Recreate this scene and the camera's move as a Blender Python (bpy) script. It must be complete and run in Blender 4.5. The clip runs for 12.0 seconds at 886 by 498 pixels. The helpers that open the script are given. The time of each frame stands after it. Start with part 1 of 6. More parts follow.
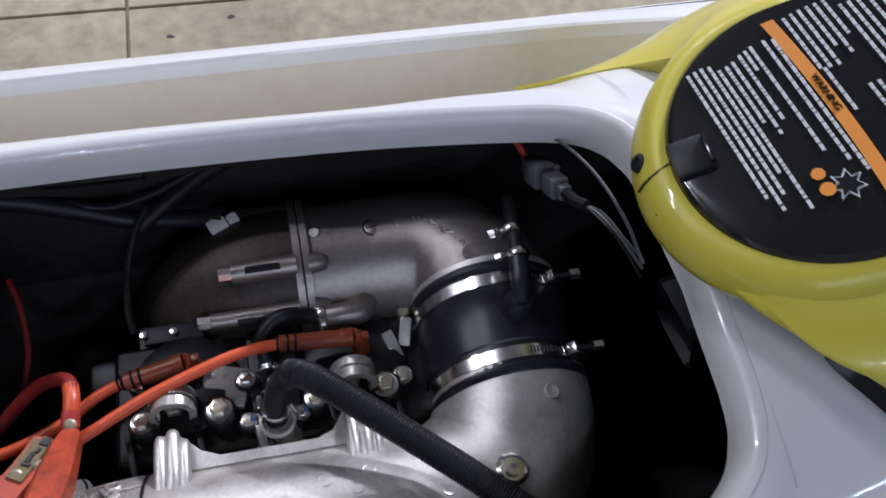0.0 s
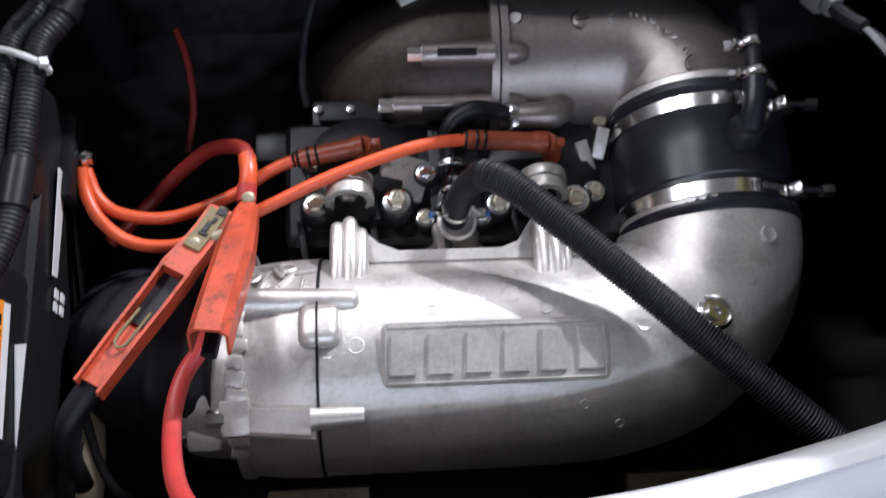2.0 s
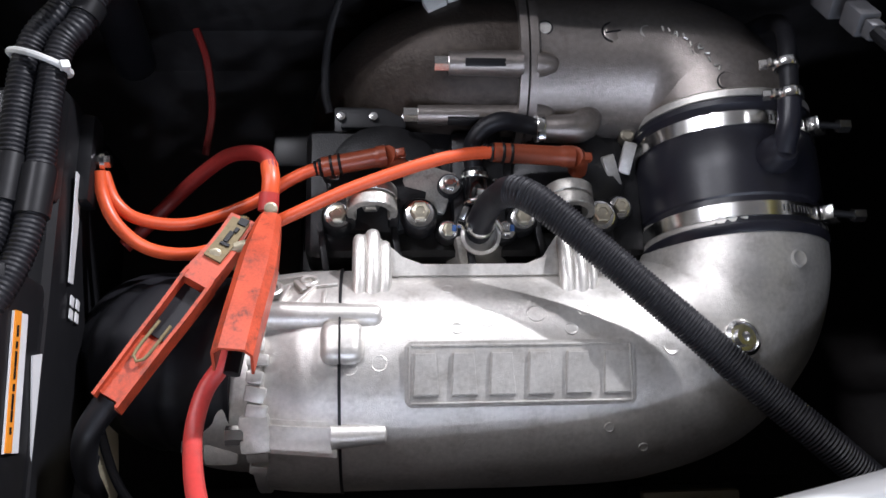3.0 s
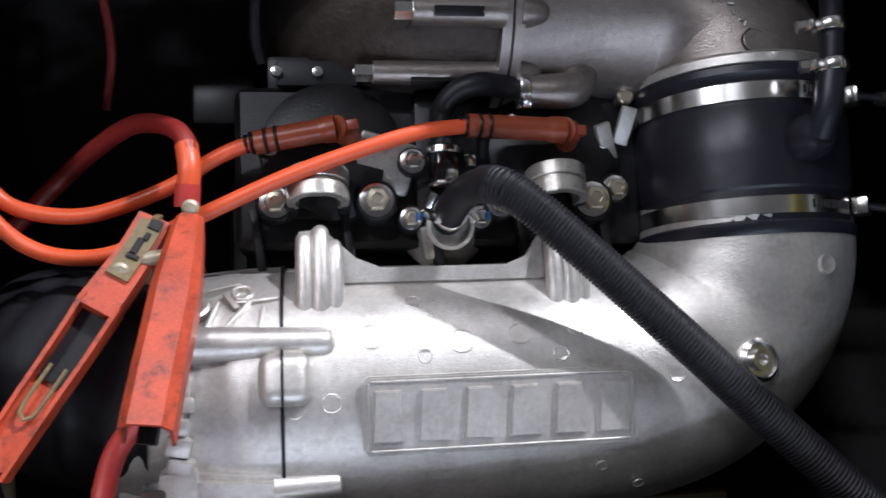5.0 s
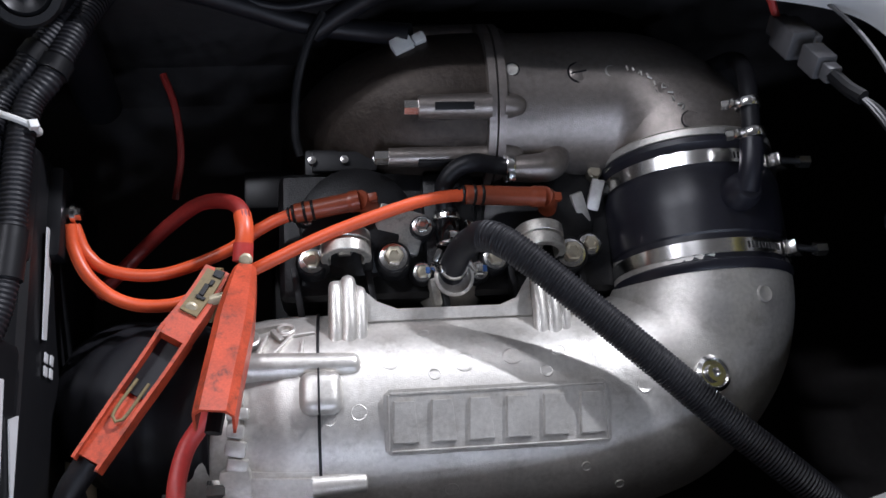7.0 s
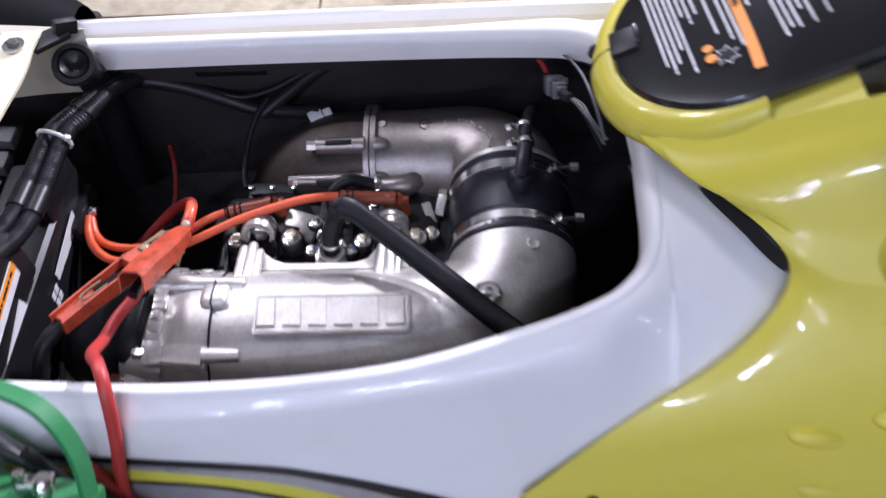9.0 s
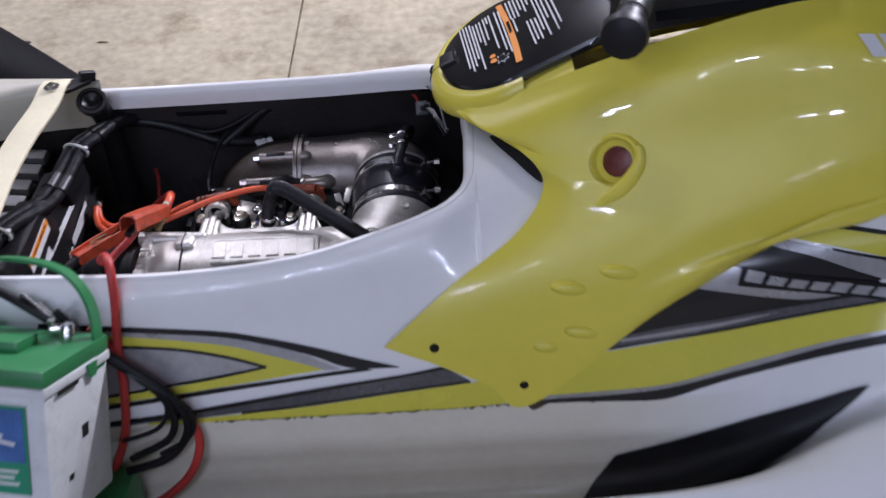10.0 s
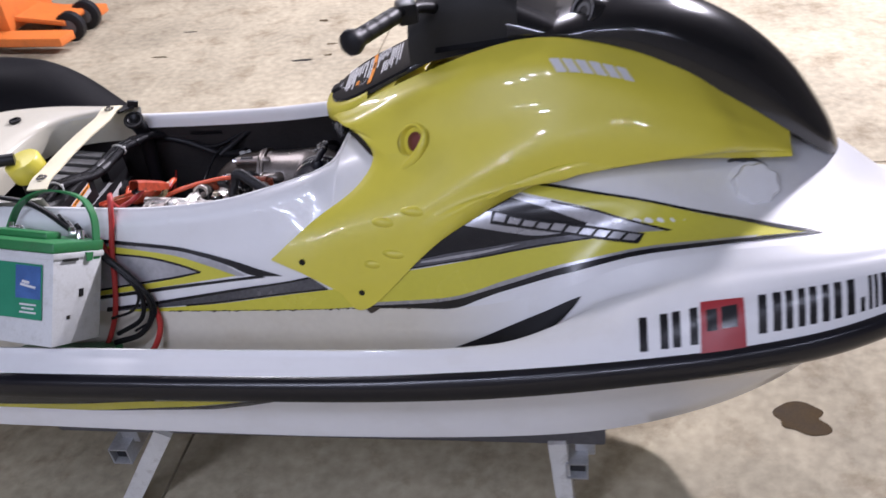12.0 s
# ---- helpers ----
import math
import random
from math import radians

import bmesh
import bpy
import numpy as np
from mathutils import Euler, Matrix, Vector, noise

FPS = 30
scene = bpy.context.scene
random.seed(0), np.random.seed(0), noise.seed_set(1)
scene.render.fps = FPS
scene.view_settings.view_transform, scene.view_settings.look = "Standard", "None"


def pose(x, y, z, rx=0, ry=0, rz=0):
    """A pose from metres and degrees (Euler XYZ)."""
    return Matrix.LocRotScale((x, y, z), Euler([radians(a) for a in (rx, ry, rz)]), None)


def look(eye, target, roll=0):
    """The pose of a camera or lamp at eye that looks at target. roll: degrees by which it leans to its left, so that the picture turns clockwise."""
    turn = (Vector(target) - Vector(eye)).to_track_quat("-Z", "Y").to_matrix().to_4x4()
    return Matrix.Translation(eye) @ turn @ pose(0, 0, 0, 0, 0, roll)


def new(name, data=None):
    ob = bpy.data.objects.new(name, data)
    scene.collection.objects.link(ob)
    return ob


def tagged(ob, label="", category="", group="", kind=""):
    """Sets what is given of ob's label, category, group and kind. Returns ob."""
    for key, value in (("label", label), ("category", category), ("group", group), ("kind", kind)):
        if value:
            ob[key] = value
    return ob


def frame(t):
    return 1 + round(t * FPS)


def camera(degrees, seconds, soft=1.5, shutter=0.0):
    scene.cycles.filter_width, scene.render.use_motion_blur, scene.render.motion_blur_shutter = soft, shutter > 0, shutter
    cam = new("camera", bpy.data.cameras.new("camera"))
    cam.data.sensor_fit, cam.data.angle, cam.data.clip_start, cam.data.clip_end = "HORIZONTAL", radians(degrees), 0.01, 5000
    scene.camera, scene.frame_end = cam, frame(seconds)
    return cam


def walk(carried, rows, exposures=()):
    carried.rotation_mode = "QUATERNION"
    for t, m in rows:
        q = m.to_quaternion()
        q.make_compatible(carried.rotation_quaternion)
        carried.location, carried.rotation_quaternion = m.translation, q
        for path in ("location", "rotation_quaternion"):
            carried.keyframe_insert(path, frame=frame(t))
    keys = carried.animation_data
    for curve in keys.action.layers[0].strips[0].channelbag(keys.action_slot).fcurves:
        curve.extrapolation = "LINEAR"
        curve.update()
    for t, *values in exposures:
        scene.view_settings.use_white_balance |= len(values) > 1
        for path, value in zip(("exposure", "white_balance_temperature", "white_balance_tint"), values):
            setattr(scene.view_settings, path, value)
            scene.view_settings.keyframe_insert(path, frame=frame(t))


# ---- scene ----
cam = camera(53.9, 12.0, shutter=0.5)
# the camera brightens while it looks into the dark bay
EXPOSURES = [(0, -0.22, 5800, 11), (1, -0.1, 5800, 11), (1.5, -0.05, 5750, 9), (2.0, 0.52, 6000, 9), (2.5, 0.66, 6100, 9), (4.8, 0.35, 6000, 8), (5.5, 0.2, 5950, 8), (6.5, 0.1, 5950, 8), (8.5, 0.65, 5950, 12), (9, 0.65, 5800, 18), (10, 0.12, 5850, 17), (11, 0.4, 5950, 17), (12, 0.55, 6100, 18)]
# seconds, place in metres, turn in degrees
PATH = [
    (0, -0.2750, -0.3389, 1.5772, 31.957, -4.831, -12.063),
    (0.5, -0.2840, -0.3191, 1.5796, 32.443, -3.828, -10.759),
    (1, -0.3150, -0.3123, 1.5690, 30.326, -3.878, -8.745),
    (1.5, -0.3490, -0.3021, 1.5377, 25.064, -3.875, -5.633),
    (2, -0.3710, -0.2783, 1.4982, 17.691, -3.408, -2.915),
    (2.5, -0.3860, -0.2534, 1.4869, 15.051, -3.381, -2.119),
    (3, -0.3970, -0.2477, 1.4913, 16.530, -4.359, -1.642),
    (3.2, -0.4020, -0.2368, 1.4931, 14.199, -4.948, -0.208),
    (4.8, -0.4200, -0.1359, 1.3829, 7.772, -7.509, -1.272),
    (5, -0.4050, -0.1089, 1.3838, 6.914, -8.618, -2.320),
    (5.5, -0.3950, -0.1208, 1.3819, 9.164, -8.926, -2.325),
    (6, -0.4230, -0.1420, 1.3985, 10.467, -7.476, -0.975),
    (6.5, -0.4010, -0.1721, 1.4565, 13.835, -6.466, -3.321),
    (6.7, -0.4070, -0.1910, 1.4823, 15.252, -6.367, -3.529),
    (8.3, -0.3431, -0.3579, 1.5802, 24.244, -3.560, -5.381),
    (8.5, -0.3032, -0.4253, 1.6061, 28.009, -1.402, -4.573),
    (8.7, -0.2312, -0.5263, 1.6386, 32.829, 0.038, -2.611),
    (9, -0.1110, -0.6762, 1.6689, 35.790, 2.563, 0.415),
    (9.5, -0.0500, -0.9537, 1.7387, 42.729, 3.971, -0.159),
    (9.8, 0.0420, -1.0890, 1.7954, 42.372, 5.597, 0.420),
    (10, 0.0370, -1.2188, 1.8174, 46.296, 2.530, -1.426),
    (10.5, 0.2390, -1.3927, 1.8523, 47.356, 2.408, 1.016),
    (11, 0.4420, -1.5909, 1.8485, 51.591, 5.807, 4.007),
    (11.3, 0.4670, -1.7167, 1.8557, 52.687, 6.102, 6.749),
    (11.5, 0.5260, -1.7999, 1.8840, 52.594, 6.023, 7.765),
    (11.7, 0.5280, -1.8966, 1.9053, 53.843, 5.134, 5.646),
    (12, 0.6670, -1.9442, 1.9411, 55.221, 6.052, 7.620),
]
walk(cam, [(row[0], pose(*row[1:])) for row in PATH], EXPOSURES)

# ---- light ----
world = bpy.data.worlds.new("world")
scene.world = world
world.use_nodes = True
world.node_tree.nodes["Background"].inputs[0].default_value = (0.5, 0.58, 0.75, 1)
world.node_tree.nodes["Background"].inputs[1].default_value = 0.02


def tube_lamp(x, y, z, long, wide, power, turn=0.0, colour=(0.94, 0.965, 1.0)):
    lamp = bpy.data.lights.new("tube_light", "AREA")
    lamp.shape, lamp.size, lamp.size_y, lamp.energy, lamp.color = "RECTANGLE", long, wide, power, colour
    ob = new("tube_light", lamp)
    ob.matrix_world = pose(x, y, z, 0, 0, turn)
    return ob


# ceiling tubes: strong ones beyond the boat, ahead and astern, cooler short ones over the near part of the shop
for lx, ly, lz, long, lp in ((-0.7, 5.3, 4.1, 0.6, 160), (-1.35, 1.3, 3.2, 0.4, 22), (-2.9, 1.4, 3.2, 1.0, 45)):
    tube_lamp(lx, ly, lz, long, 0.07, lp, 0, (1.0, 0.96, 1.0))
# the strongest hangs slanted towards the boat
tube_lamp(3.3, 4.4, 3.95, 0.5, 0.08, 490, 0, (1.0, 0.96, 1.0)).matrix_world = look((3.3, 4.4, 3.95), (-0.2, -0.1, 0.8))
for lx, ly, lp in ((-0.15, -2.2, 13), (-0.96, -3.0, 18), (0.85, -3.9, 24), (2.1, -2.65, 8), (-2.6, -4.9, 28), (-1.6, -4.4, 24)):
    for off in (-0.22, 0.22):
        tube_lamp(lx + off, ly + 0.6 * off, 3.2, 0.22, 0.05, lp * 0.57, 0, (0.79, 0.84, 1.0))

# ---- materials ----


def material(name, base, rough=0.5, metal=0.0, coat=0.0, vary=0.15, scale=8.0, bump=0.0, bump_scale=60.0, dirt=0.0, dirt_colour=(0.05, 0.04, 0.03), spec=0.5, island=0.0):
    """A surface with a grain at two scales, fine relief and patches of dirt."""
    m = bpy.data.materials.new(name)
    m.use_nodes = True
    nodes, links = m.node_tree.nodes, m.node_tree.links
    shader = nodes["Principled BSDF"]
    shader.inputs["Roughness"].default_value = rough
    shader.inputs["Metallic"].default_value = metal
    shader.inputs["Specular IOR Level"].default_value = spec
    shader.inputs["Coat Weight"].default_value = coat
    shader.inputs["Coat Roughness"].default_value = 0.03
    place = nodes.new("ShaderNodeTexCoord")
    large = nodes.new("ShaderNodeTexNoise")
    large.inputs["Scale"].default_value = scale
    large.inputs["Detail"].default_value = 6
    fine = nodes.new("ShaderNodeTexNoise")
    fine.inputs["Scale"].default_value = scale * 14
    fine.inputs["Detail"].default_value = 4
    links.new(place.outputs["Object"], large.inputs["Vector"])
    links.new(place.outputs["Object"], fine.inputs["Vector"])
    mix = nodes.new("ShaderNodeMath")
    mix.operation = "MULTIPLY_ADD"
    mix.inputs[1].default_value = 0.45
    links.new(fine.outputs["Fac"], mix.inputs[0])
    half = nodes.new("ShaderNodeMath")
    half.operation = "MULTIPLY"
    half.inputs[1].default_value = 0.55
    links.new(large.outputs["Fac"], half.inputs[0])
    links.new(half.outputs[0], mix.inputs[2])
    ramp = nodes.new("ShaderNodeValToRGB")
    low = [c * (1 - vary) for c in base]
    high = [min(1.0, c * (1 + vary)) for c in base]
    ramp.color_ramp.elements[0].position, ramp.color_ramp.elements[1].position = 0.3, 0.7
    ramp.color_ramp.elements[0].color, ramp.color_ramp.elements[1].color = (*low, 1), (*high, 1)
    links.new(mix.outputs[0], ramp.inputs[0])
    colour = ramp.outputs[0]
    if dirt > 0:
        patch = nodes.new("ShaderNodeTexNoise")
        patch.inputs["Scale"].default_value = scale * 2.3
        patch.inputs["Detail"].default_value = 8
        patch.inputs["Roughness"].default_value = 0.7
        links.new(place.outputs["Object"], patch.inputs["Vector"])
        mask = nodes.new("ShaderNodeMapRange")
        mask.inputs["From Min"].default_value, mask.inputs["From Max"].default_value = 0.52, 0.72
        mask.inputs["To Max"].default_value = dirt
        links.new(patch.outputs["Fac"], mask.inputs["Value"])
        blend = nodes.new("ShaderNodeMixRGB")
        blend.inputs[2].default_value = (*dirt_colour, 1)
        links.new(mask.outputs[0], blend.inputs[0])
        links.new(colour, blend.inputs[1])
        colour = blend.outputs[0]
    links.new(colour, shader.inputs["Base Color"])
    rvar = nodes.new("ShaderNodeMapRange")
    rvar.inputs["To Min"].default_value, rvar.inputs["To Max"].default_value = max(0.02, rough * 0.8), min(1.0, rough * 1.25)
    links.new(large.outputs["Fac"], rvar.inputs["Value"])
    links.new(rvar.outputs[0], shader.inputs["Roughness"])
    if bump > 0:
        relief = nodes.new("ShaderNodeTexNoise")
        relief.inputs["Scale"].default_value = bump_scale
        relief.inputs["Detail"].default_value = 5
        links.new(place.outputs["Object"], relief.inputs["Vector"])
        lift = nodes.new("ShaderNodeBump")
        lift.inputs["Strength"].default_value = bump
        lift.inputs["Distance"].default_value = 0.002
        links.new(relief.outputs["Fac"], lift.inputs["Height"])
        links.new(lift.outputs[0], shader.inputs["Normal"])
    return m


WHITE = material("white_gelcoat", (0.72, 0.72, 0.72), 0.36, coat=0.5, vary=0.02, scale=3, dirt=0.12, dirt_colour=(0.45, 0.4, 0.3))
# the cream holds the footwell's warm shade, fading to white towards the bow
CREAM = material("warm_shaded_footwell", (0.65, 0.615, 0.53), 0.4, coat=0.2, vary=0.06, scale=4, dirt=0.2, dirt_colour=(0.42, 0.33, 0.22))
_n, _l = CREAM.node_tree.nodes, CREAM.node_tree.links
_x, _r, _m, _c = _n.new("ShaderNodeSeparateXYZ"), _n.new("ShaderNodeMapRange"), _n.new("ShaderNodeMixRGB"), _n.new("ShaderNodeTexCoord")
_r.inputs["From Min"].default_value, _r.inputs["From Max"].default_value = 0.25, 0.52
_l.new(_c.outputs["Object"], _x.inputs[0])
_l.new(_x.outputs[0], _r.inputs["Value"])
_l.new(_r.outputs[0], _m.inputs[0])
_l.new(_n["Principled BSDF"].inputs["Base Color"].links[0].from_socket, _m.inputs[1])
_m.inputs[2].default_value = (0.72, 0.72, 0.72, 1)
_l.new(_m.outputs[0], _n["Principled BSDF"].inputs["Base Color"])
YELLOW = material("yellow_gelcoat", (0.62, 0.545, 0.055), 0.4, coat=0.6, vary=0.03, scale=3)
BLACK_GLOSS = material("black_gelcoat", (0.012, 0.012, 0.013), 0.16, coat=0.3, vary=0.1)
BLACK = material("black_plastic", (0.008, 0.008, 0.009), 0.38, vary=0.2, bump=0.1, spec=0.3)
RUBBER = material("black_rubber", (0.009, 0.009, 0.011), 0.45, vary=0.25, bump=0.15, scale=20, spec=0.3)
BLUE_RUBBER = material("joint_rubber", (0.011, 0.011, 0.016), 0.36, vary=0.3, bump=0.15, scale=20, spec=0.4)
BAY = material("bay_liner", (0.037, 0.034, 0.034), 0.55, vary=0.25, bump=0.3, bump_scale=30, dirt=0.4, dirt_colour=(0.03, 0.025, 0.02), spec=0.25)
CAST = material("cast_aluminium", (0.55, 0.53, 0.495), 0.36, metal=0.65, vary=0.2, scale=18, bump=0.18, bump_scale=900, dirt=0.45, dirt_colour=(0.2, 0.17, 0.13))
CAST_DULL = material("painted_casting", (0.26, 0.232, 0.212), 0.34, metal=0.72, vary=0.25, scale=14, bump=0.2, bump_scale=700, dirt=0.35, dirt_colour=(0.07, 0.05, 0.04), spec=0.9)
PIPE_BROWN = material("stained_casting", (0.05, 0.04, 0.033), 0.5, metal=0.45, vary=0.4, scale=11, bump=0.3, bump_scale=300, dirt=0.7, dirt_colour=(0.02, 0.015, 0.012), spec=0.3)
STEEL = material("bright_steel", (0.75, 0.74, 0.72), 0.2, metal=1.0, vary=0.1, scale=40)
BOLT = material("zinc_bolt", (0.62, 0.57, 0.45), 0.3, metal=0.9, vary=0.2, scale=60)
ORANGE = material("orange_cable", (0.6, 0.085, 0.025), 0.38, vary=0.12, scale=20)
BOOT = material("plug_boot_rubber", (0.24, 0.05, 0.02), 0.36, vary=0.15, scale=30)
CLIP = material("clip_vinyl", (0.42, 0.056, 0.02), 0.45, vary=0.35, scale=40, dirt=1.0, dirt_colour=(0.06, 0.02, 0.012))
STARTER_RED = material("dark_red_cable", (0.2, 0.016, 0.013), 0.42, vary=0.2, scale=20, dirt=0.3)
RED = material("red_cable", (0.42, 0.035, 0.03), 0.45, vary=0.15, scale=20, dirt=0.3)
CONCRETE = material("concrete", (0.325, 0.288, 0.208), 0.85, vary=0.38, scale=1.7, bump=0.25, bump_scale=40, dirt=0.85, dirt_colour=(0.15, 0.115, 0.07), spec=0.2)
GALV = material("galvanised_steel", (0.45, 0.46, 0.47), 0.45, metal=0.6, vary=0.2, scale=12, dirt=0.25)
TAN = material("faded_strap_plastic", (0.66, 0.6, 0.42), 0.5, vary=0.08, scale=10, dirt=0.2, dirt_colour=(0.4, 0.33, 0.2))
GREEN = material("green_plastic", (0.025, 0.17, 0.055), 0.35, vary=0.1, scale=15, dirt=0.3)
BATTERY = material("battery_case", (0.55, 0.56, 0.56), 0.45, vary=0.08, scale=12, dirt=0.35, dirt_colour=(0.25, 0.24, 0.2))
DECAL_YELLOW = material("yellow_decal", (0.55, 0.51, 0.06), 0.25, vary=0.05, scale=6)
DECAL_BLACK = material("black_decal", (0.012, 0.012, 0.014), 0.22, vary=0.1)
DECAL_GREY = material("grey_decal", (0.1, 0.1, 0.11), 0.25, metal=0.3, vary=0.45, scale=9)
SILVER = material("silver_decal", (0.42, 0.42, 0.44), 0.28, metal=0.55, vary=0.25, scale=5)
LABEL_WHITE = material("label_print", (0.62, 0.62, 0.62), 0.5, vary=0.1, scale=60)
LABEL_ORANGE = material("label_orange", (0.75, 0.26, 0.02), 0.45, vary=0.05, scale=30)
STICKER_RED = material("red_sticker", (0.32, 0.025, 0.03), 0.35, vary=0.08, scale=30)
DARK_RED = material("dark_red_lens", (0.13, 0.03, 0.026), 0.4, vary=0.3, scale=60, dirt=0.5, dirt_colour=(0.2, 0.11, 0.09))
GREY_PLASTIC = material("grey_plastic", (0.085, 0.085, 0.09), 0.45, vary=0.1, scale=30, dirt=0.3)
DARK_GREY = material("dark_grey_plastic", (0.011, 0.011, 0.012), 0.45, vary=0.2, scale=20, spec=0.3)
CARPET = material("bunk_carpet", (0.1, 0.1, 0.11), 0.9, vary=0.3, scale=60, bump=0.6, bump_scale=300)
PAINT_WHITE = material("white_painted_steel", (0.6, 0.6, 0.58), 0.45, vary=0.08, scale=14, dirt=0.5, dirt_colour=(0.2, 0.17, 0.13))
JACK_ORANGE = material("orange_painted_steel", (0.6, 0.16, 0.03), 0.45, vary=0.1, scale=10, dirt=0.3)
OIL = material("dried_oil", (0.045, 0.028, 0.01), 0.8, vary=0.35, scale=14, spec=0.2)
GRIME = material("dark_grime", (0.05, 0.038, 0.026), 0.7, vary=0.4, scale=60)
LABEL_BLUE = material("blue_print", (0.05, 0.12, 0.32), 0.4, vary=0.4, scale=22)
LABEL_GREEN = material("green_print", (0.02, 0.22, 0.12), 0.4, vary=0.1, scale=22)
WORN = material("worn_plating", (0.17, 0.13, 0.06), 0.6, metal=0.2, vary=0.35, scale=90, dirt=0.6)
BRASS = material("dull_plated_steel", (0.42, 0.37, 0.26), 0.45, metal=0.4, vary=0.2, scale=60)
PAD = material("matt_black_pad", (0.02, 0.019, 0.018), 0.6, vary=0.15, scale=12, bump=0.2, bump_scale=200, spec=0.3)
VINYL = material("black_seat_vinyl", (0.004, 0.004, 0.005), 0.6, spec=0.08, vary=0.2, bump=0.3, bump_scale=250)
# grey casting coloured near black for the shade between its parts
HEAD_SHADED = material("shaded_head_casting", (0.011, 0.011, 0.012), 0.4, metal=0.1, vary=0.4, scale=24, bump=0.2, bump_scale=600, spec=0.35)
EYE = material("machined_eye", (0.46, 0.44, 0.4), 0.3, metal=0.7, vary=0.3, scale=50, bump=0.1, bump_scale=500, dirt=0.5)
RIB = material("weathered_rib_plastic", (0.11, 0.11, 0.11), 0.5, vary=0.25, scale=30, dirt=0.4)
RAIL = material("black_bumper_rubber", (0.008, 0.008, 0.011), 0.24, vary=0.2, scale=6)
CREAM_DECK = material("cream_deck", (0.48, 0.455, 0.37), 0.38, coat=0.3, vary=0.04, scale=5, dirt=0.2, dirt_colour=(0.45, 0.38, 0.25))
# unseen ceiling and walls, kept dark to limit reflections and bounced light
CEILING = material("unseen_ceiling", (0.07, 0.07, 0.075), 0.8, vary=0.2, scale=2.0)
WALL = material("unseen_wall", (0.22, 0.21, 0.2), 0.7, vary=0.06, scale=0.8)

# ---- mesh tools ----
CY = -0.03


def finish(bm, name, mat, parent=None, label="", sharp=35):
    bmesh.ops.recalc_face_normals(bm, faces=bm.faces)
    limit = radians(sharp)
    for f in bm.faces:
        f.smooth = True
    for e in bm.edges:
        if len(e.link_faces) == 2 and e.calc_face_angle(0) > limit:
            e.smooth = False
    mesh = bpy.data.meshes.new(name)
    bm.to_mesh(mesh)
    bm.free()
    mesh.materials.append(mat)
    ob = new(name, mesh)
    if parent:
        ob.parent = parent
    if label:
        ob["label"] = label
    return ob


def part(name, bm, mat, parent, label="", sharp=35):
    return finish(bm, name, mat, parent, label, sharp)


def thing(name, label, category, group="", kind=""):
    return tagged(new(name), label, category, group, kind)


def spline(points, t):
    """Catmull-Rom through points, t from 0 to 1."""
    n = len(points) - 1
    s = min(max(t, 0.0), 1.0) * n
    i = min(int(s), n - 1)
    f = s - i
    p1, p2 = Vector(points[i]), Vector(points[i + 1])
    p0 = Vector(points[i - 1]) if i else p1 * 2 - p2
    p3 = Vector(points[i + 2]) if i + 2 <= n else p2 * 2 - p1
    return 0.5 * (2 * p1 + (p2 - p0) * f + (2 * p0 - 5 * p1 + 4 * p2 - p3) * f * f + (3 * p1 - p0 - 3 * p2 + p3) * f ** 3)


def follow(*knots):
    """A smooth curve through (x, a, b, ...), read at x."""
    def read(x):
        if x <= knots[0][0]:
            return list(knots[0][1:])
        for i in range(len(knots) - 1):
            if x <= knots[i + 1][0]:
                k1, k2 = knots[i], knots[i + 1]
                k0 = knots[i - 1] if i else k1
                k3 = knots[i + 2] if i + 2 < len(knots) else k2
                h = k2[0] - k1[0]
                f = (x - k1[0]) / h
                out = []
                for c in range(1, len(k1)):
                    m1 = (k2[c] - k0[c]) / (k2[0] - k0[0]) * h
                    m2 = (k3[c] - k1[c]) / (k3[0] - k1[0]) * h
                    a, b = k1[c], k2[c]
                    out.append((2 * f ** 3 - 3 * f * f + 1) * a + (f ** 3 - 2 * f * f + f) * m1 + (3 * f * f - 2 * f ** 3) * b + (f ** 3 - f * f) * m2)
                return out
        return list(knots[-1][1:])
    return read


def sheet(rows, closed=False):
    """A bmesh of quads over a grid of points."""
    bm = bmesh.new()
    grid = [[bm.verts.new(p) for p in row] for row in rows]
    count = len(rows[0])
    for a, b in zip(grid, grid[1:]):
        for j in range(count if closed else count - 1):
            k = (j + 1) % count
            try:
                bm.faces.new((a[j], a[k], b[k], b[j]))
            except ValueError:
                pass
    return bm


def thicken(bm, depth):
    bmesh.ops.recalc_face_normals(bm, faces=bm.faces)
    bmesh.ops.solidify(bm, geom=bm.faces[:], thickness=depth)
    return bm


def ring_frame(points):
    """Frames along a polyline for sweeping."""
    frames = []
    up = None
    for i, p in enumerate(points):
        a = points[max(i - 1, 0)]
        b = points[min(i + 1, len(points) - 1)]
        d = (Vector(b) - Vector(a)).normalized()
        if up is None:
            up = Vector((0, 0, 1)) if abs(d.z) < 0.9 else Vector((1, 0, 0))
        side = d.cross(up).normalized()
        up = side.cross(d).normalized()
        frames.append((Vector(p), side, up))
    return frames


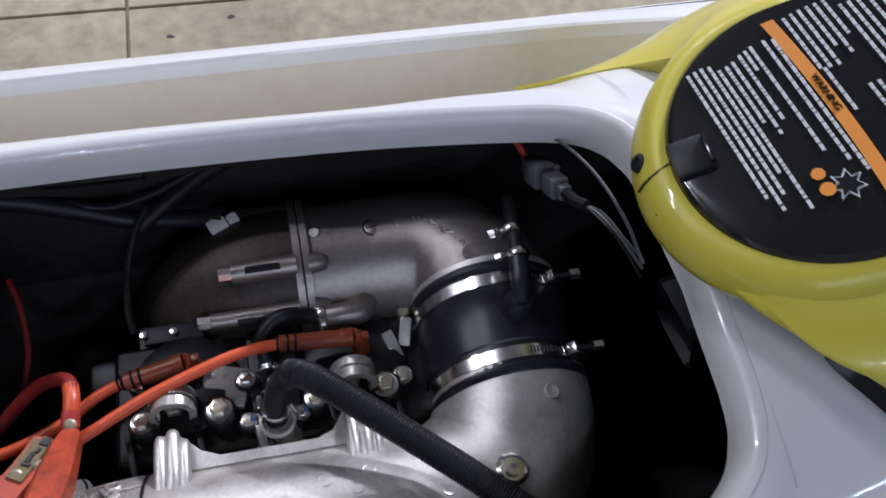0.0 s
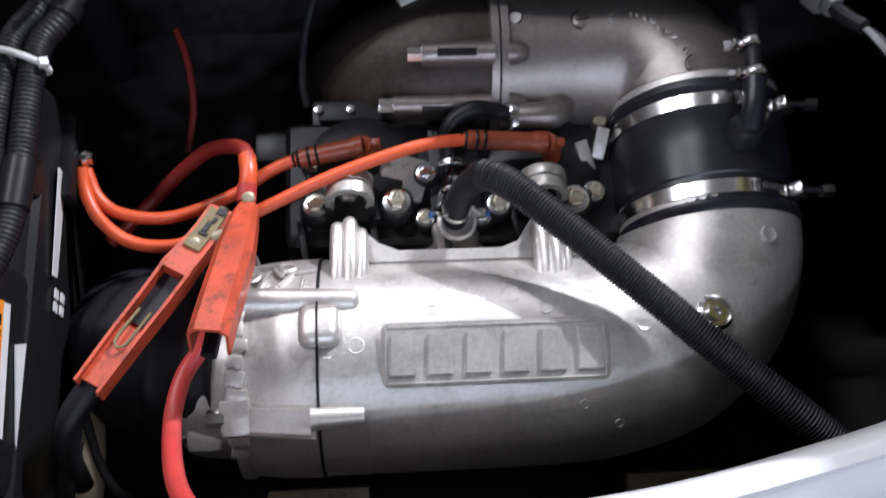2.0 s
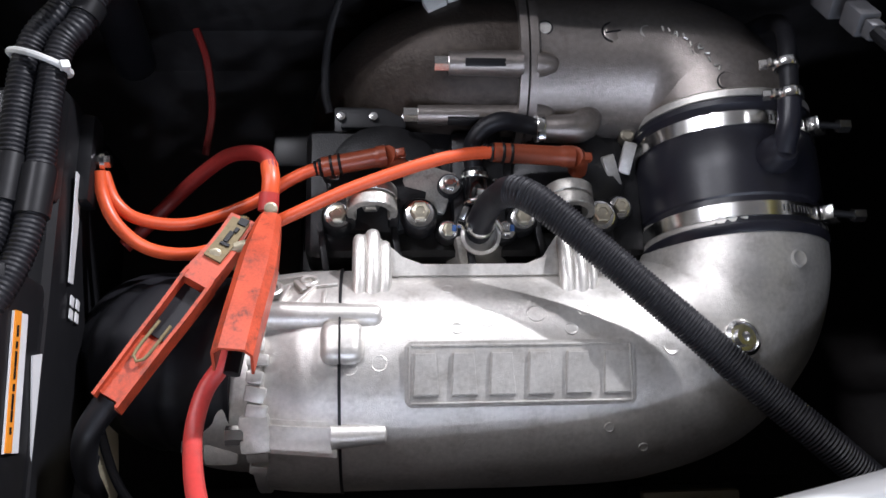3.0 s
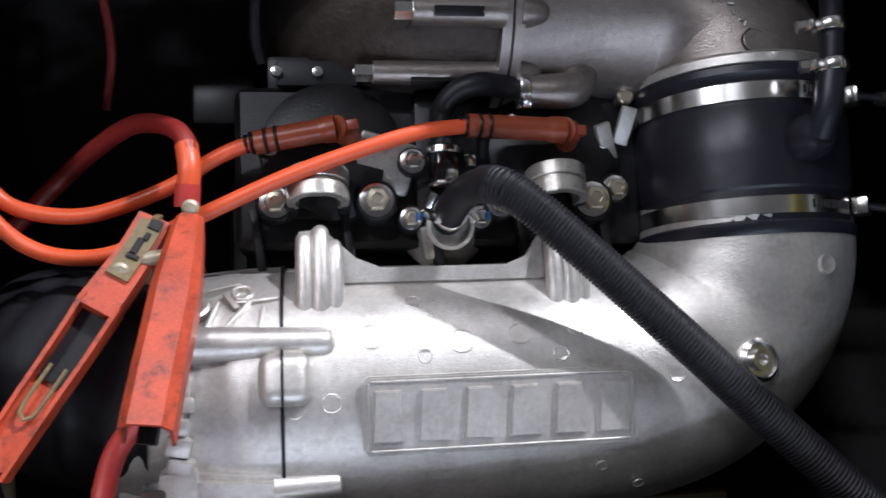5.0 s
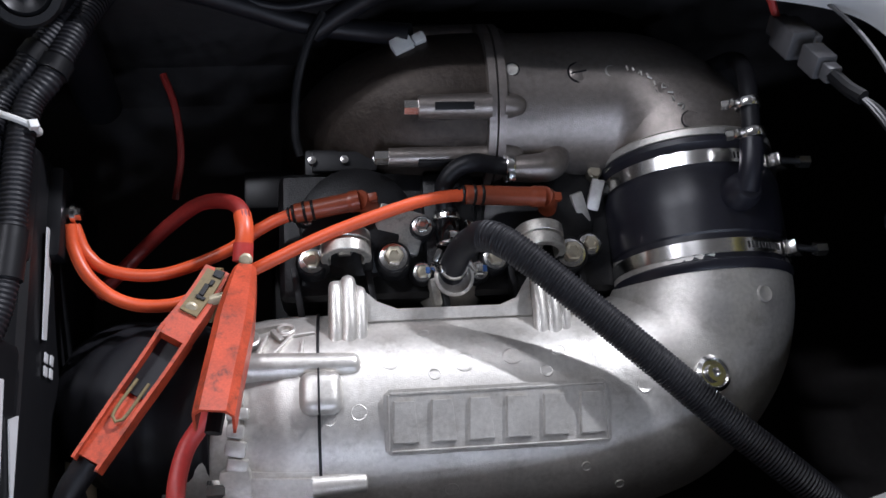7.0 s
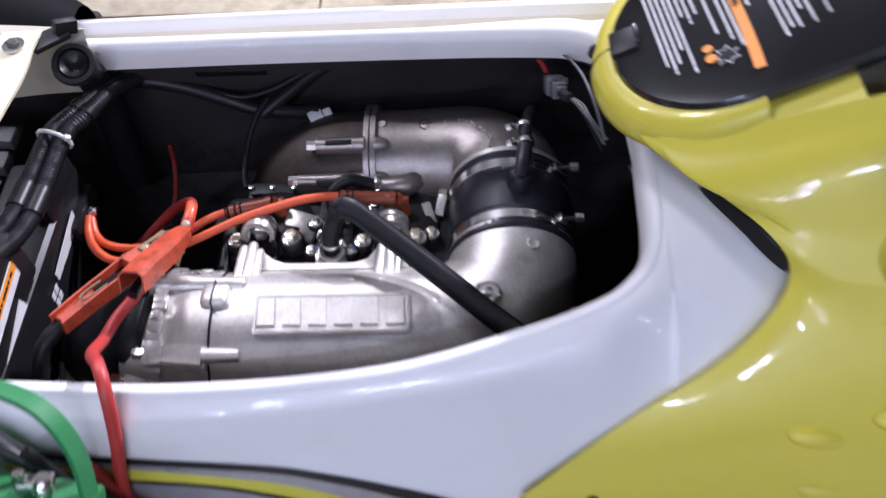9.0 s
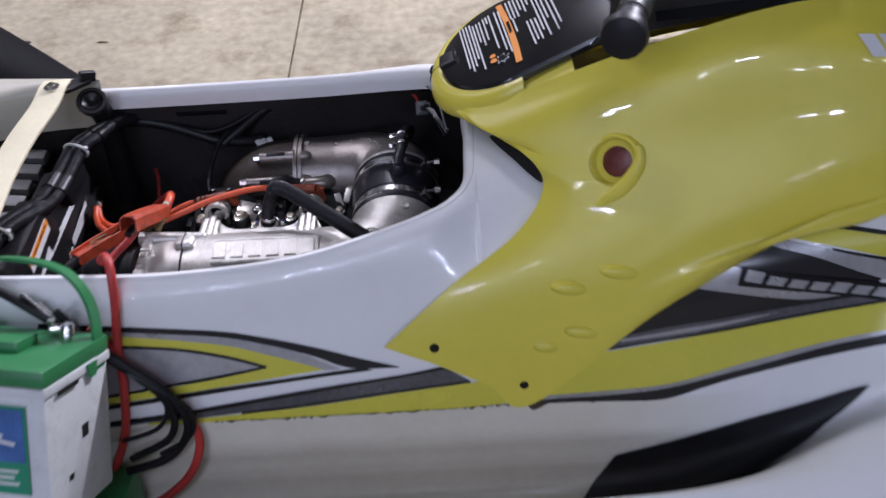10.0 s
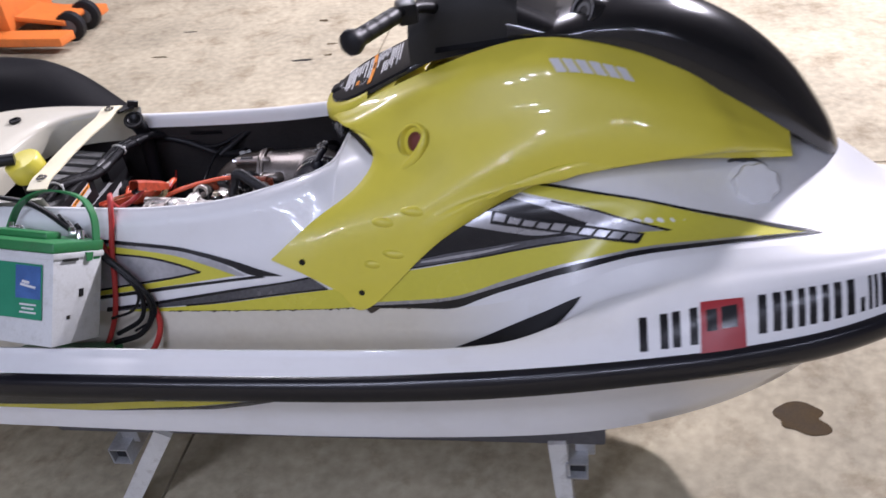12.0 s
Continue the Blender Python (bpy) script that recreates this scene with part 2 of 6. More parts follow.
def sweep(knots, radius, steps=40, around=12, ridges=0, ridge=0.0, caps=True, profile=None):
    """A pipe along a spline; radius a number or a function of 0..1."""
    fine = [spline(knots, i / (steps * 4)) for i in range(steps * 4 + 1)]
    run = [0.0]
    for p, q in zip(fine, fine[1:]):
        run.append(run[-1] + (q - p).length)
    spots = np.interp(np.linspace(0, run[-1], steps + 1), run, range(len(fine)))
    pts = [spline(knots, s / (steps * 4)) for s in spots]
    rows = []
    for i, (p, a, b) in enumerate(ring_frame(pts)):
        t = i / steps
        r = radius(t) if callable(radius) else radius
        if ridges:
            r += ridge * (0.5 + 0.5 * math.cos(t * ridges * 2 * math.pi))
        if profile:
            rows.append([p + a * (u * r) + b * (v * r) for u, v in profile])
        else:
            rows.append([p + a * (r * math.cos(2 * math.pi * j / around)) + b * (r * math.sin(2 * math.pi * j / around)) for j in range(around)])
    bm = sheet(rows, closed=True)
    if caps:
        bm.verts.ensure_lookup_table()
        n = len(rows[0])
        bm.faces.new(bm.verts[:n])
        bm.faces.new(bm.verts[-n:])
    return bm


def block(sx, sy, sz, at=(0, 0, 0), turn=(0, 0, 0), bevel=0.003, segments=2):
    bm = bmesh.new()
    bmesh.ops.create_cube(bm, size=1.0)
    bmesh.ops.scale(bm, vec=(sx, sy, sz), verts=bm.verts)
    if bevel:
        bmesh.ops.bevel(bm, geom=bm.edges[:], offset=bevel, segments=segments, affect="EDGES", profile=0.6)
    bmesh.ops.transform(bm, matrix=pose(*at, *turn), verts=bm.verts)
    return bm


def lathe(profile, at=(0, 0, 0), turn=(0, 0, 0), around=24):
    """A turned shape: (radius, height) from bottom to top round z."""
    rows = [[(r * math.cos(2 * math.pi * j / around), r * math.sin(2 * math.pi * j / around), h) for j in range(around)] for r, h in profile]
    bm = sheet(rows, closed=True)
    bm.verts.ensure_lookup_table()
    for vs in (bm.verts[:around], bm.verts[-around:]):
        try:
            bm.faces.new(vs)
        except ValueError:
            pass
    bmesh.ops.transform(bm, matrix=pose(*at, *turn), verts=bm.verts)
    return bm


def hoop(profile, at=(0, 0, 0), turn=(0, 0, 0), around=32):
    """A turned ring with a clear bore; the profile runs round and closes on itself."""
    rows = [[(r * math.cos(2 * math.pi * j / around), r * math.sin(2 * math.pi * j / around), h) for j in range(around)] for r, h in profile + profile[:1]]
    bm = sheet(rows, closed=True)
    bmesh.ops.remove_doubles(bm, verts=bm.verts, dist=1e-6)
    bmesh.ops.transform(bm, matrix=pose(*at, *turn), verts=bm.verts)
    return bm


def merge(*many):
    out = bmesh.new()
    for bm in many:
        mesh = bpy.data.meshes.new("temporary")
        bm.to_mesh(mesh)
        out.from_mesh(mesh)
        bpy.data.meshes.remove(mesh)
        bm.free()
    return out


def outline(points, depth, at=(0, 0, 0), turn=(0, 0, 0), bevel=0.0):
    """A plate cut to an outline in its own xy plane."""
    bm = bmesh.new()
    low = [bm.verts.new((x, y, 0)) for x, y in points]
    face = bm.faces.new(low)
    got = bmesh.ops.extrude_face_region(bm, geom=[face])
    top = [v for v in got["geom"] if isinstance(v, bmesh.types.BMVert)]
    bmesh.ops.translate(bm, vec=(0, 0, depth), verts=top)
    bmesh.ops.recalc_face_normals(bm, faces=bm.faces)
    if bevel:
        rim = [e for e in bm.edges if all(v in top for v in e.verts)]
        bmesh.ops.bevel(bm, geom=rim, offset=bevel, segments=2, affect="EDGES")
    bmesh.ops.transform(bm, matrix=pose(*at, *turn), verts=bm.verts)
    return bm

# ---- shop ----
floor = tagged(finish(block(16, 14, 0.1, (0, 1, -0.062), bevel=0), "floor", CONCRETE), "worn grey concrete shop floor with saw-cut joints and stains", "floor", kind="structure")
xs = [-8.0] + [-0.57 + 3.05 * k for k in range(-2, 3)] + [8.0]
ys = [-6.0] + [1.41 + 3.05 * k for k in range(-2, 3)] + [8.0]
for xa, xb in zip(xs, xs[1:]):
    for ya, yb in zip(ys, ys[1:]):
        part("slab", block(xb - xa - 0.008, yb - ya - 0.008, 0.02, ((xa + xb) / 2, (ya + yb) / 2, -0.01), bevel=0.002, segments=1), CONCRETE, floor)
# walls and ceiling stay out of view, added to close the room's bounced light
for wname, sx, sy, wx, wy in (("wall_north", 16, 0.15, 0, 8.0), ("wall_south", 16, 0.15, 0, -6.0), ("wall_east", 0.15, 14, 8.0, 1), ("wall_west", 0.15, 14, -8.0, 1)):
    tagged(finish(block(sx, sy, 5, (wx, wy, 2.5), bevel=0), wname, WALL), "unseen plain shop wall added to bounce light", "wall", kind="structure")
tagged(finish(block(16, 14, 0.1, (0, 1, 5.05), bevel=0), "ceiling", CEILING), "unseen ceiling added dark to limit bounced light", "ceiling", kind="structure")

# ---- watercraft ----
COLUMNS = sorted([-1.55 + 3.3 * i / 132 for i in range(133)] + [-0.01 + 0.0018 * i for i in range(62)])
coam = follow((-1.55, 0.225, 0.91), (-1.3, 0.25, 0.92), (-0.75, 0.254, 0.912), (-0.6, 0.257, 0.908), (-0.4, 0.262, 0.906), (-0.2, 0.25, 0.917), (-0.06, 0.222, 0.94), (0.012, 0.2, 0.954), (0.045, 0.178, 0.96), (0.066, 0.145, 0.963), (0.0745, 0.1, 0.966), (0.078, 0.0, 0.968), (0.3, 0.0, 1.03), (0.6, 0.0, 1.06), (0.9, 0.0, 1.0), (1.1, 0.0, 0.945), (1.23, 0.0, 0.905), (1.36, 0.0, 0.812), (1.5, 0.0, 0.785), (1.75, 0.0, 0.78))
shoulder = follow((-1.55, 0.25, 0.89), (-1.3, 0.275, 0.9), (-0.6, 0.284, 0.888), (-0.4, 0.287, 0.886), (-0.2, 0.274, 0.897), (0.0, 0.236, 0.938), (0.1, 0.175, 0.963), (0.3, 0.14, 1.0), (0.6, 0.14, 1.03), (0.9, 0.14, 0.97), (1.1, 0.12, 0.923), (1.23, 0.11, 0.885), (1.36, 0.09, 0.818), (1.6, 0.06, 0.79), (1.75, 0.02, 0.782))
upper = follow((-1.55, 0.29, 0.82), (-0.6, 0.308, 0.83), (-0.2, 0.3, 0.84), (0.0, 0.285, 0.87), (0.2, 0.285, 0.88), (0.5, 0.29, 0.93), (0.75, 0.27, 0.94), (0.95, 0.24, 0.905), (1.15, 0.22, 0.888), (1.35, 0.19, 0.842), (1.6, 0.11, 0.805), (1.75, 0.03, 0.8))
waist = follow((-1.55, 0.315, 0.75), (-0.6, 0.33, 0.76), (0.0, 0.33, 0.785), (0.2, 0.335, 0.785), (0.5, 0.335, 0.84), (0.75, 0.325, 0.875), (0.95, 0.33, 0.88), (1.15, 0.32, 0.884), (1.35, 0.27, 0.855), (1.6, 0.15, 0.824), (1.75, 0.04, 0.8))
foot = follow((-1.55, 0.34, 0.66), (-0.6, 0.357, 0.667), (0.0, 0.36, 0.675), (0.15, 0.36, 0.682), (0.4, 0.372, 0.695), (0.6, 0.385, 0.755), (0.75, 0.4, 0.83), (0.95, 0.405, 0.87), (1.15, 0.395, 0.882), (1.35, 0.33, 0.866), (1.6, 0.19, 0.823), (1.75, 0.045, 0.8))
tread_in = follow((-1.55, 0.36, 0.5), (-0.6, 0.38, 0.5), (0.2, 0.385, 0.5), (0.4, 0.4, 0.56), (0.55, 0.415, 0.66), (0.66, 0.42, 0.745), (0.8, 0.44, 0.815), (0.95, 0.44, 0.86), (1.15, 0.43, 0.878), (1.35, 0.36, 0.864), (1.6, 0.21, 0.822), (1.75, 0.05, 0.8))
tread_out = follow((-1.55, 0.5, 0.5), (-0.6, 0.52, 0.5), (0.2, 0.51, 0.5), (0.4, 0.48, 0.56), (0.55, 0.45, 0.66), (0.66, 0.44, 0.745), (0.8, 0.46, 0.812), (0.95, 0.462, 0.852), (1.15, 0.45, 0.872), (1.35, 0.375, 0.862), (1.6, 0.22, 0.821), (1.75, 0.052, 0.8))
crest_in = follow((-1.55, 0.53, 0.7), (-0.6, 0.553, 0.708), (0.1, 0.558, 0.713), (0.35, 0.545, 0.714), (0.5, 0.515, 0.718), (0.66, 0.47, 0.755), (0.8, 0.49, 0.806), (0.95, 0.49, 0.842), (1.15, 0.47, 0.865), (1.35, 0.395, 0.86), (1.6, 0.23, 0.82), (1.75, 0.055, 0.8))
crest = follow((-1.55, 0.56, 0.71), (-0.6, 0.58, 0.718), (0.1, 0.585, 0.722), (0.4, 0.575, 0.724), (0.6, 0.555, 0.743), (0.8, 0.545, 0.78), (0.95, 0.535, 0.815), (1.15, 0.505, 0.84), (1.35, 0.425, 0.845), (1.6, 0.25, 0.815), (1.75, 0.06, 0.8))
rail_top = follow((-1.55, 0.6, 0.69), (-0.6, 0.622, 0.697), (0.1, 0.627, 0.704), (0.4, 0.622, 0.714), (0.6, 0.61, 0.725), (0.8, 0.595, 0.742), (0.95, 0.58, 0.757), (1.15, 0.545, 0.785), (1.35, 0.455, 0.81), (1.6, 0.265, 0.81), (1.75, 0.065, 0.795))
rail_low = follow((-1.55, 0.6, 0.63), (-0.6, 0.622, 0.635), (0.1, 0.627, 0.643), (0.4, 0.622, 0.652), (0.6, 0.61, 0.663), (0.8, 0.595, 0.682), (0.95, 0.58, 0.697), (1.15, 0.545, 0.725), (1.35, 0.455, 0.755), (1.6, 0.265, 0.765), (1.75, 0.065, 0.76))
flare = follow((-1.55, 0.575, 0.565), (-0.6, 0.59, 0.565), (0.2, 0.595, 0.57), (0.6, 0.575, 0.578), (0.8, 0.55, 0.592), (1.0, 0.505, 0.62), (1.2, 0.435, 0.66), (1.4, 0.33, 0.705), (1.6, 0.2, 0.735), (1.75, 0.06, 0.75))
chine = follow((-1.55, 0.52, 0.465), (-0.6, 0.53, 0.455), (0.0, 0.535, 0.45), (0.4, 0.525, 0.448), (0.6, 0.508, 0.446), (0.73, 0.485, 0.447), (0.86, 0.45, 0.455), (0.98, 0.405, 0.468), (1.1, 0.345, 0.495), (1.2, 0.285, 0.54), (1.4, 0.2, 0.63), (1.6, 0.12, 0.71), (1.75, 0.05, 0.745))
keel = follow((-1.55, 0.0, 0.34), (0.4, 0.0, 0.34), (0.8, 0.0, 0.365), (1.1, 0.0, 0.44), (1.4, 0.0, 0.57), (1.65, 0.0, 0.7), (1.75, 0.0, 0.74))
PROFILE = [coam, shoulder, upper, waist, foot, tread_in, tread_out, crest_in, crest, rail_top]


def skin(x, s, side=-1, lift=0.0):
    """A place on the deck's skin: s counts the section rows from the coaming outwards."""
    def at(px, ps):
        q = spline([(*r(px), 0) for r in PROFILE], min(max(ps / 9, 0), 1))
        return Vector((px, CY + side * q[0], q[1]))
    p = at(x, s)
    n = (at(x + 0.004, s) - at(x - 0.004, s)).cross(at(x, s + 0.02) - at(x, s - 0.02)).normalized()
    if n.z < 0 and abs(n.z) > 0.05 or n.y * side < 0 and abs(n.z) <= 0.05:
        n = -n
    return p + n * lift


def beam(x, v, z, side, swollen=False):
    """The far gunwale stands a little nearer the middle than the near one, the far deck swells beside the cowl, and the far half of the bow falls away."""
    if side < 0:
        return v, z
    if swollen and v < 0.36:
        swell = min(max((x + 0.04) / 0.16, 0.0), 1.0) * min(max((0.9 - x) / 0.4, 0.0), 1.0)
        v += 0.03 * swell * min(max((0.955 - z) / 0.05, 0.0), 1.0) * min(1.0, (0.36 - v) / 0.05)
    v = v if v < 0.36 else 0.36 + (v - 0.36) * 0.8
    f = min(max((x - 0.85) / 0.45, 0.0), 1.0)
    f = f * f * (3 - 2 * f)
    return v * (1 - 0.5 * f), z - 0.8 * f * v * (1 - 0.5 * f)


def side_grid(rows, columns, side, between=2, swollen=False):
    """Points of a surface through section rows on one side of the boat."""
    grid = []
    for x in columns:
        stations = [r(x) for r in rows]
        line = []
        for i in range((len(stations) - 1) * between + 1):
            p = spline([(v, z, 0) for v, z in stations], i / ((len(stations) - 1) * between))
            v, z = beam(x, p[0], p[1], side, swollen)
            line.append((x, CY + side * v, z))
        grid.append(line)
    return grid


def side_sheet(rows, columns, side, between=2, swollen=False):
    return sheet(side_grid(rows, columns, side, between, swollen))


craft = thing("personal_watercraft", "white and yellow personal watercraft with open engine bay on a trailer", "watercraft")
for side in (-1, 1):
    deck = side_sheet([coam, shoulder, upper, waist, foot], COLUMNS, side, 3, True)
    part("deck_side", thicken(deck, 0.004), WHITE, craft, "glossy white moulded deck side", 50)
    aft = [x for x in COLUMNS if x <= 0.53]
    fore = aft[-1:] + [x for x in COLUMNS if x > 0.53]
    outer = [foot, tread_in, tread_out, crest_in, crest, rail_top]
    lines = side_grid(outer, aft, side, 4)
    part("footwell", sheet([line[:13] for line in lines]), CREAM, craft, "cream footwell with warm shade in its colour", 50)
    part("gunwale", sheet([line[12:] for line in lines]), WHITE, craft, "rounded white gunwale", 50)
    part("bow_deck", side_sheet(outer, fore, side, 4), WHITE, craft, "white bow deck", 50)
    low = side_sheet([rail_low, flare, chine, keel], COLUMNS, side, 3)
    part("hull_bottom", low, WHITE, craft, "white lower hull")
    grid = []
    for x in COLUMNS:
        v, z = beam(x, *rail_top(x), side)
        z2 = beam(x, *rail_low(x), side)[1]
        h = z - z2
        grid.append([(x, CY + side * (v + (dv if side < 0 else dv * 0.35 - 0.006)), z2 + h * f) for dv, f in ((-0.012, 1.03), (0.004, 1.04), (0.013, 0.97), (0.018, 0.85), (0.0205, 0.7), (0.021, 0.5), (0.019, 0.28), (0.012, 0.07), (0.002, -0.01), (-0.01, -0.02))])
    part("bumper_rail", sheet(grid), RAIL, craft, "black rubber bumper rail")
# transom closing the stern
stern = [(CY - v, z) for v, z in [r(-1.55) for r in (coam, shoulder, upper, waist, foot, tread_in, tread_out, crest_in, crest, rail_top, rail_low, flare, chine)]]
stern = stern + [(CY, keel(-1.55)[1])] + [(2 * CY - y, z) for y, z in reversed(stern)]
part("transom", outline([(y, z) for y, z in stern], 0.012, (-1.556, 0, 0), (90, 0, 90)), WHITE, craft, "flat white transom")
# rolled lip round the opening
edge = [(x, -coam(x)[0], coam(x)[1]) for x in COLUMNS if -1.02 <= x <= 0.0782]
edge = edge + [(x, -v, z) for x, v, z in reversed(edge[:-1])]
lip = []
for k, (x, v, z) in enumerate(edge):
    a, b = edge[max(k - 1, 0)], edge[min(k + 1, len(edge) - 1)]
    along = Vector((b[0] - a[0], b[1] - a[1], 0)).normalized()
    inward = Vector((-along.y, along.x, 0))
    lip.append([Vector((x, CY + v, z)) + inward * d + Vector((0, 0, h)) for d, h in ((-0.004, -0.0018), (0.0, 0.0012), (0.006, 0.0006), (0.0115, -0.004), (0.015, -0.012), (0.0165, -0.022), (0.017, -0.036))])
part("coaming_lip", sheet(lip), WHITE, craft, "rolled white lip of the engine opening")
# cream deck round the rear end of the opening
inner_edge = [(-0.62, 0.214), (-0.72, 0.207), (-0.82, 0.185), (-0.885, 0.14), (-0.915, 0.06), (-0.92, -0.04), (-0.91, -0.15), (-0.86, -0.235), (-0.77, -0.266), (-0.66, -0.275)]
outer_edge = [(-0.62, 0.222), (-0.75, 0.235), (-0.95, 0.245), (-1.12, 0.2), (-1.2, 0.05), (-1.2, -0.09), (-1.12, -0.24), (-0.95, -0.295), (-0.78, -0.296), (-0.66, -0.285)]
rim_rows = []
for k in range(61):
    i, o = spline([(*p, 0.926) for p in inner_edge], k / 60), spline([(*p, 0.934) for p in outer_edge], k / 60)
    inward = (i - o).normalized()
    rim_rows.append([o, o.lerp(i, 0.5) + Vector((0, 0, 0.006)), o.lerp(i, 0.85) + Vector((0, 0, 0.004)), i, i + inward * 0.008 + Vector((0, 0, -0.008)), i + inward * 0.01 + Vector((0, 0, -0.05)), i + inward * 0.004 + Vector((0, 0, -0.09))])
rear = part("rear_deck", sheet(rim_rows), CREAM_DECK, craft, "cream moulded deck behind the engine opening", 60)
part("deck_hole", lathe([(0.017, -0.004), (0.017, 0.0015), (0.013, 0.002), (0.012, -0.003), (0.0005, -0.003)], (-0.985, 0.152, 0.9405), (0, 0, 0), 24), BLACK, rear, "dark round hole")
part("seat_base", block(0.35, 0.46, 0.03, (-1.37, CY, 0.915), bevel=0.01), CREAM_DECK, craft)
# bay liner
for side in (-1, 1):
    cols = [x for x in COLUMNS if x <= 0.6]
    rim = follow((-1.55, 0.2, 0.88), (-1.3, 0.24, 0.885), (-0.6, 0.248, 0.872), (-0.2, 0.242, 0.88), (0.0, 0.205, 0.9), (0.08, 0.17, 0.9), (0.3, 0.16, 0.9), (0.6, 0.1, 0.9))
    wall_up = follow((-1.55, 0.26, 0.8), (0.0, 0.285, 0.8), (0.3, 0.27, 0.8), (0.6, 0.1, 0.8))
    wall_mid = follow((-1.55, 0.3, 0.66), (0.0, 0.325, 0.66), (0.3, 0.29, 0.66), (0.6, 0.1, 0.7))
    wall_low = follow((-1.55, 0.28, 0.5), (0.0, 0.31, 0.5), (0.3, 0.25, 0.5), (0.6, 0.1, 0.6))
    bilge = follow((-1.55, 0.0, 0.42), (0.6, 0.0, 0.45))
    part("bay_liner", side_sheet([rim, wall_up, wall_mid, wall_low, bilge], cols, side, 3), BAY, craft, "dark inside wall of the engine bay")

# yellow cowl
COWL = []
COWL.append([(0.005, 0.03, 1.058), (0.035, 0.082, 1.07), (0.1, 0.118, 1.088), (0.3, 0.125, 1.168), (0.56, 0.13, 1.235), (0.82, 0.125, 1.17), (0.9587, 0.1159, 1.085), (1.1, 0.105, 0.985)])
COWL.append([(0.045, 0.09, 1.044), (0.062, 0.116, 1.052), (0.11, 0.158, 1.066), (0.32, 0.168, 1.138), (0.6, 0.19, 1.195), (0.86, 0.175, 1.12), (0.9812, 0.15, 1.0519), (1.1, 0.12, 0.975)])
COWL.append([(0.14, 0.17, 1.034), (0.163, 0.183, 1.034), (0.205, 0.197, 1.038), (0.36, 0.217, 1.07), (0.64, 0.235, 1.13), (0.9, 0.21, 1.07), (1.0038, 0.1756, 1.0203), (1.1, 0.135, 0.965)])
COWL.append([(0.173, 0.2, 0.992), (0.192, 0.22, 0.988), (0.235, 0.243, 0.985), (0.36, 0.268, 1.005), (0.6, 0.28, 1.06), (0.88, 0.255, 1.02), (0.9938, 0.2075, 0.9904), (1.1, 0.15, 0.958)])
COWL.append([(0.028, 0.287, 0.878), (0.06, 0.297, 0.875), (0.1, 0.307, 0.87), (0.19, 0.319, 0.865), (0.27, 0.324, 0.878), (0.46, 0.318, 0.962), (0.7, 0.268, 1.018), (1.1, 0.16, 0.953)])
COWL.append([(-0.075, 0.337, 0.805), (-0.04, 0.341, 0.788), (0.0, 0.346, 0.77), (0.08, 0.356, 0.725), (0.15, 0.366, 0.685), (0.36, 0.327, 0.868), (0.66, 0.252, 0.982), (1.1, 0.165, 0.948)])


# one more row rounds the rear corner above the leg
corner = [spline([line[j] for line in COWL], 0.7) for j in range(8)]
for j, push in ((0, 0.02), (1, 0.012), (2, 0.006)):
    corner[j].x += push
COWL.insert(4, [tuple(p) for p in corner])
# the far cowl bulges farther out, with a shallower notch behind its corner
FAR_COWL = [list(line) for line in COWL]
FAR_COWL[2][:4] = [(0.098, 0.186, 1.024), (0.13, 0.213, 1.024), (0.19, 0.245, 1.024), (0.36, 0.25, 1.068)]
FAR_COWL[3][:4] = [(0.132, 0.236, 0.968), (0.16, 0.27, 0.966), (0.215, 0.312, 0.962), (0.36, 0.33, 1.0)]
FAR_COWL[5][:6] = [(0.095, 0.302, 0.885), (0.12, 0.32, 0.882), (0.15, 0.338, 0.878), (0.21, 0.376, 0.868), (0.28, 0.394, 0.88), (0.46, 0.36, 0.962)]
FAR_COWL[6][:6] = [(0.02, 0.352, 0.815), (0.05, 0.362, 0.8), (0.08, 0.372, 0.785), (0.13, 0.385, 0.74), (0.19, 0.395, 0.7), (0.36, 0.36, 0.868)]
far_corner = [spline([FAR_COWL[k][j] for k in (0, 1, 2, 3, 5, 6)], 0.7) for j in range(8)]
FAR_COWL[4] = [tuple(p) for p in far_corner]


def cowl_at(a, b, side):
    """A place on the cowl: a from rear to front, b from top to bottom."""
    row = b * 5
    row = row if row <= 3 else (3 + 2 * (row - 3) if row <= 4 else row + 1)
    p = spline([spline(line, a) for line in (COWL if side < 0 else FAR_COWL)], row / 6)
    near = max(0.0, 1 - max(p.x, 0.0) / 0.4) * min(1.0, max(0.0, 1.25 - b / 0.4))
    return Vector((p.x + 0.014 * near, CY + 0.044 * near + side * p.y, p.z - 0.026 * near))


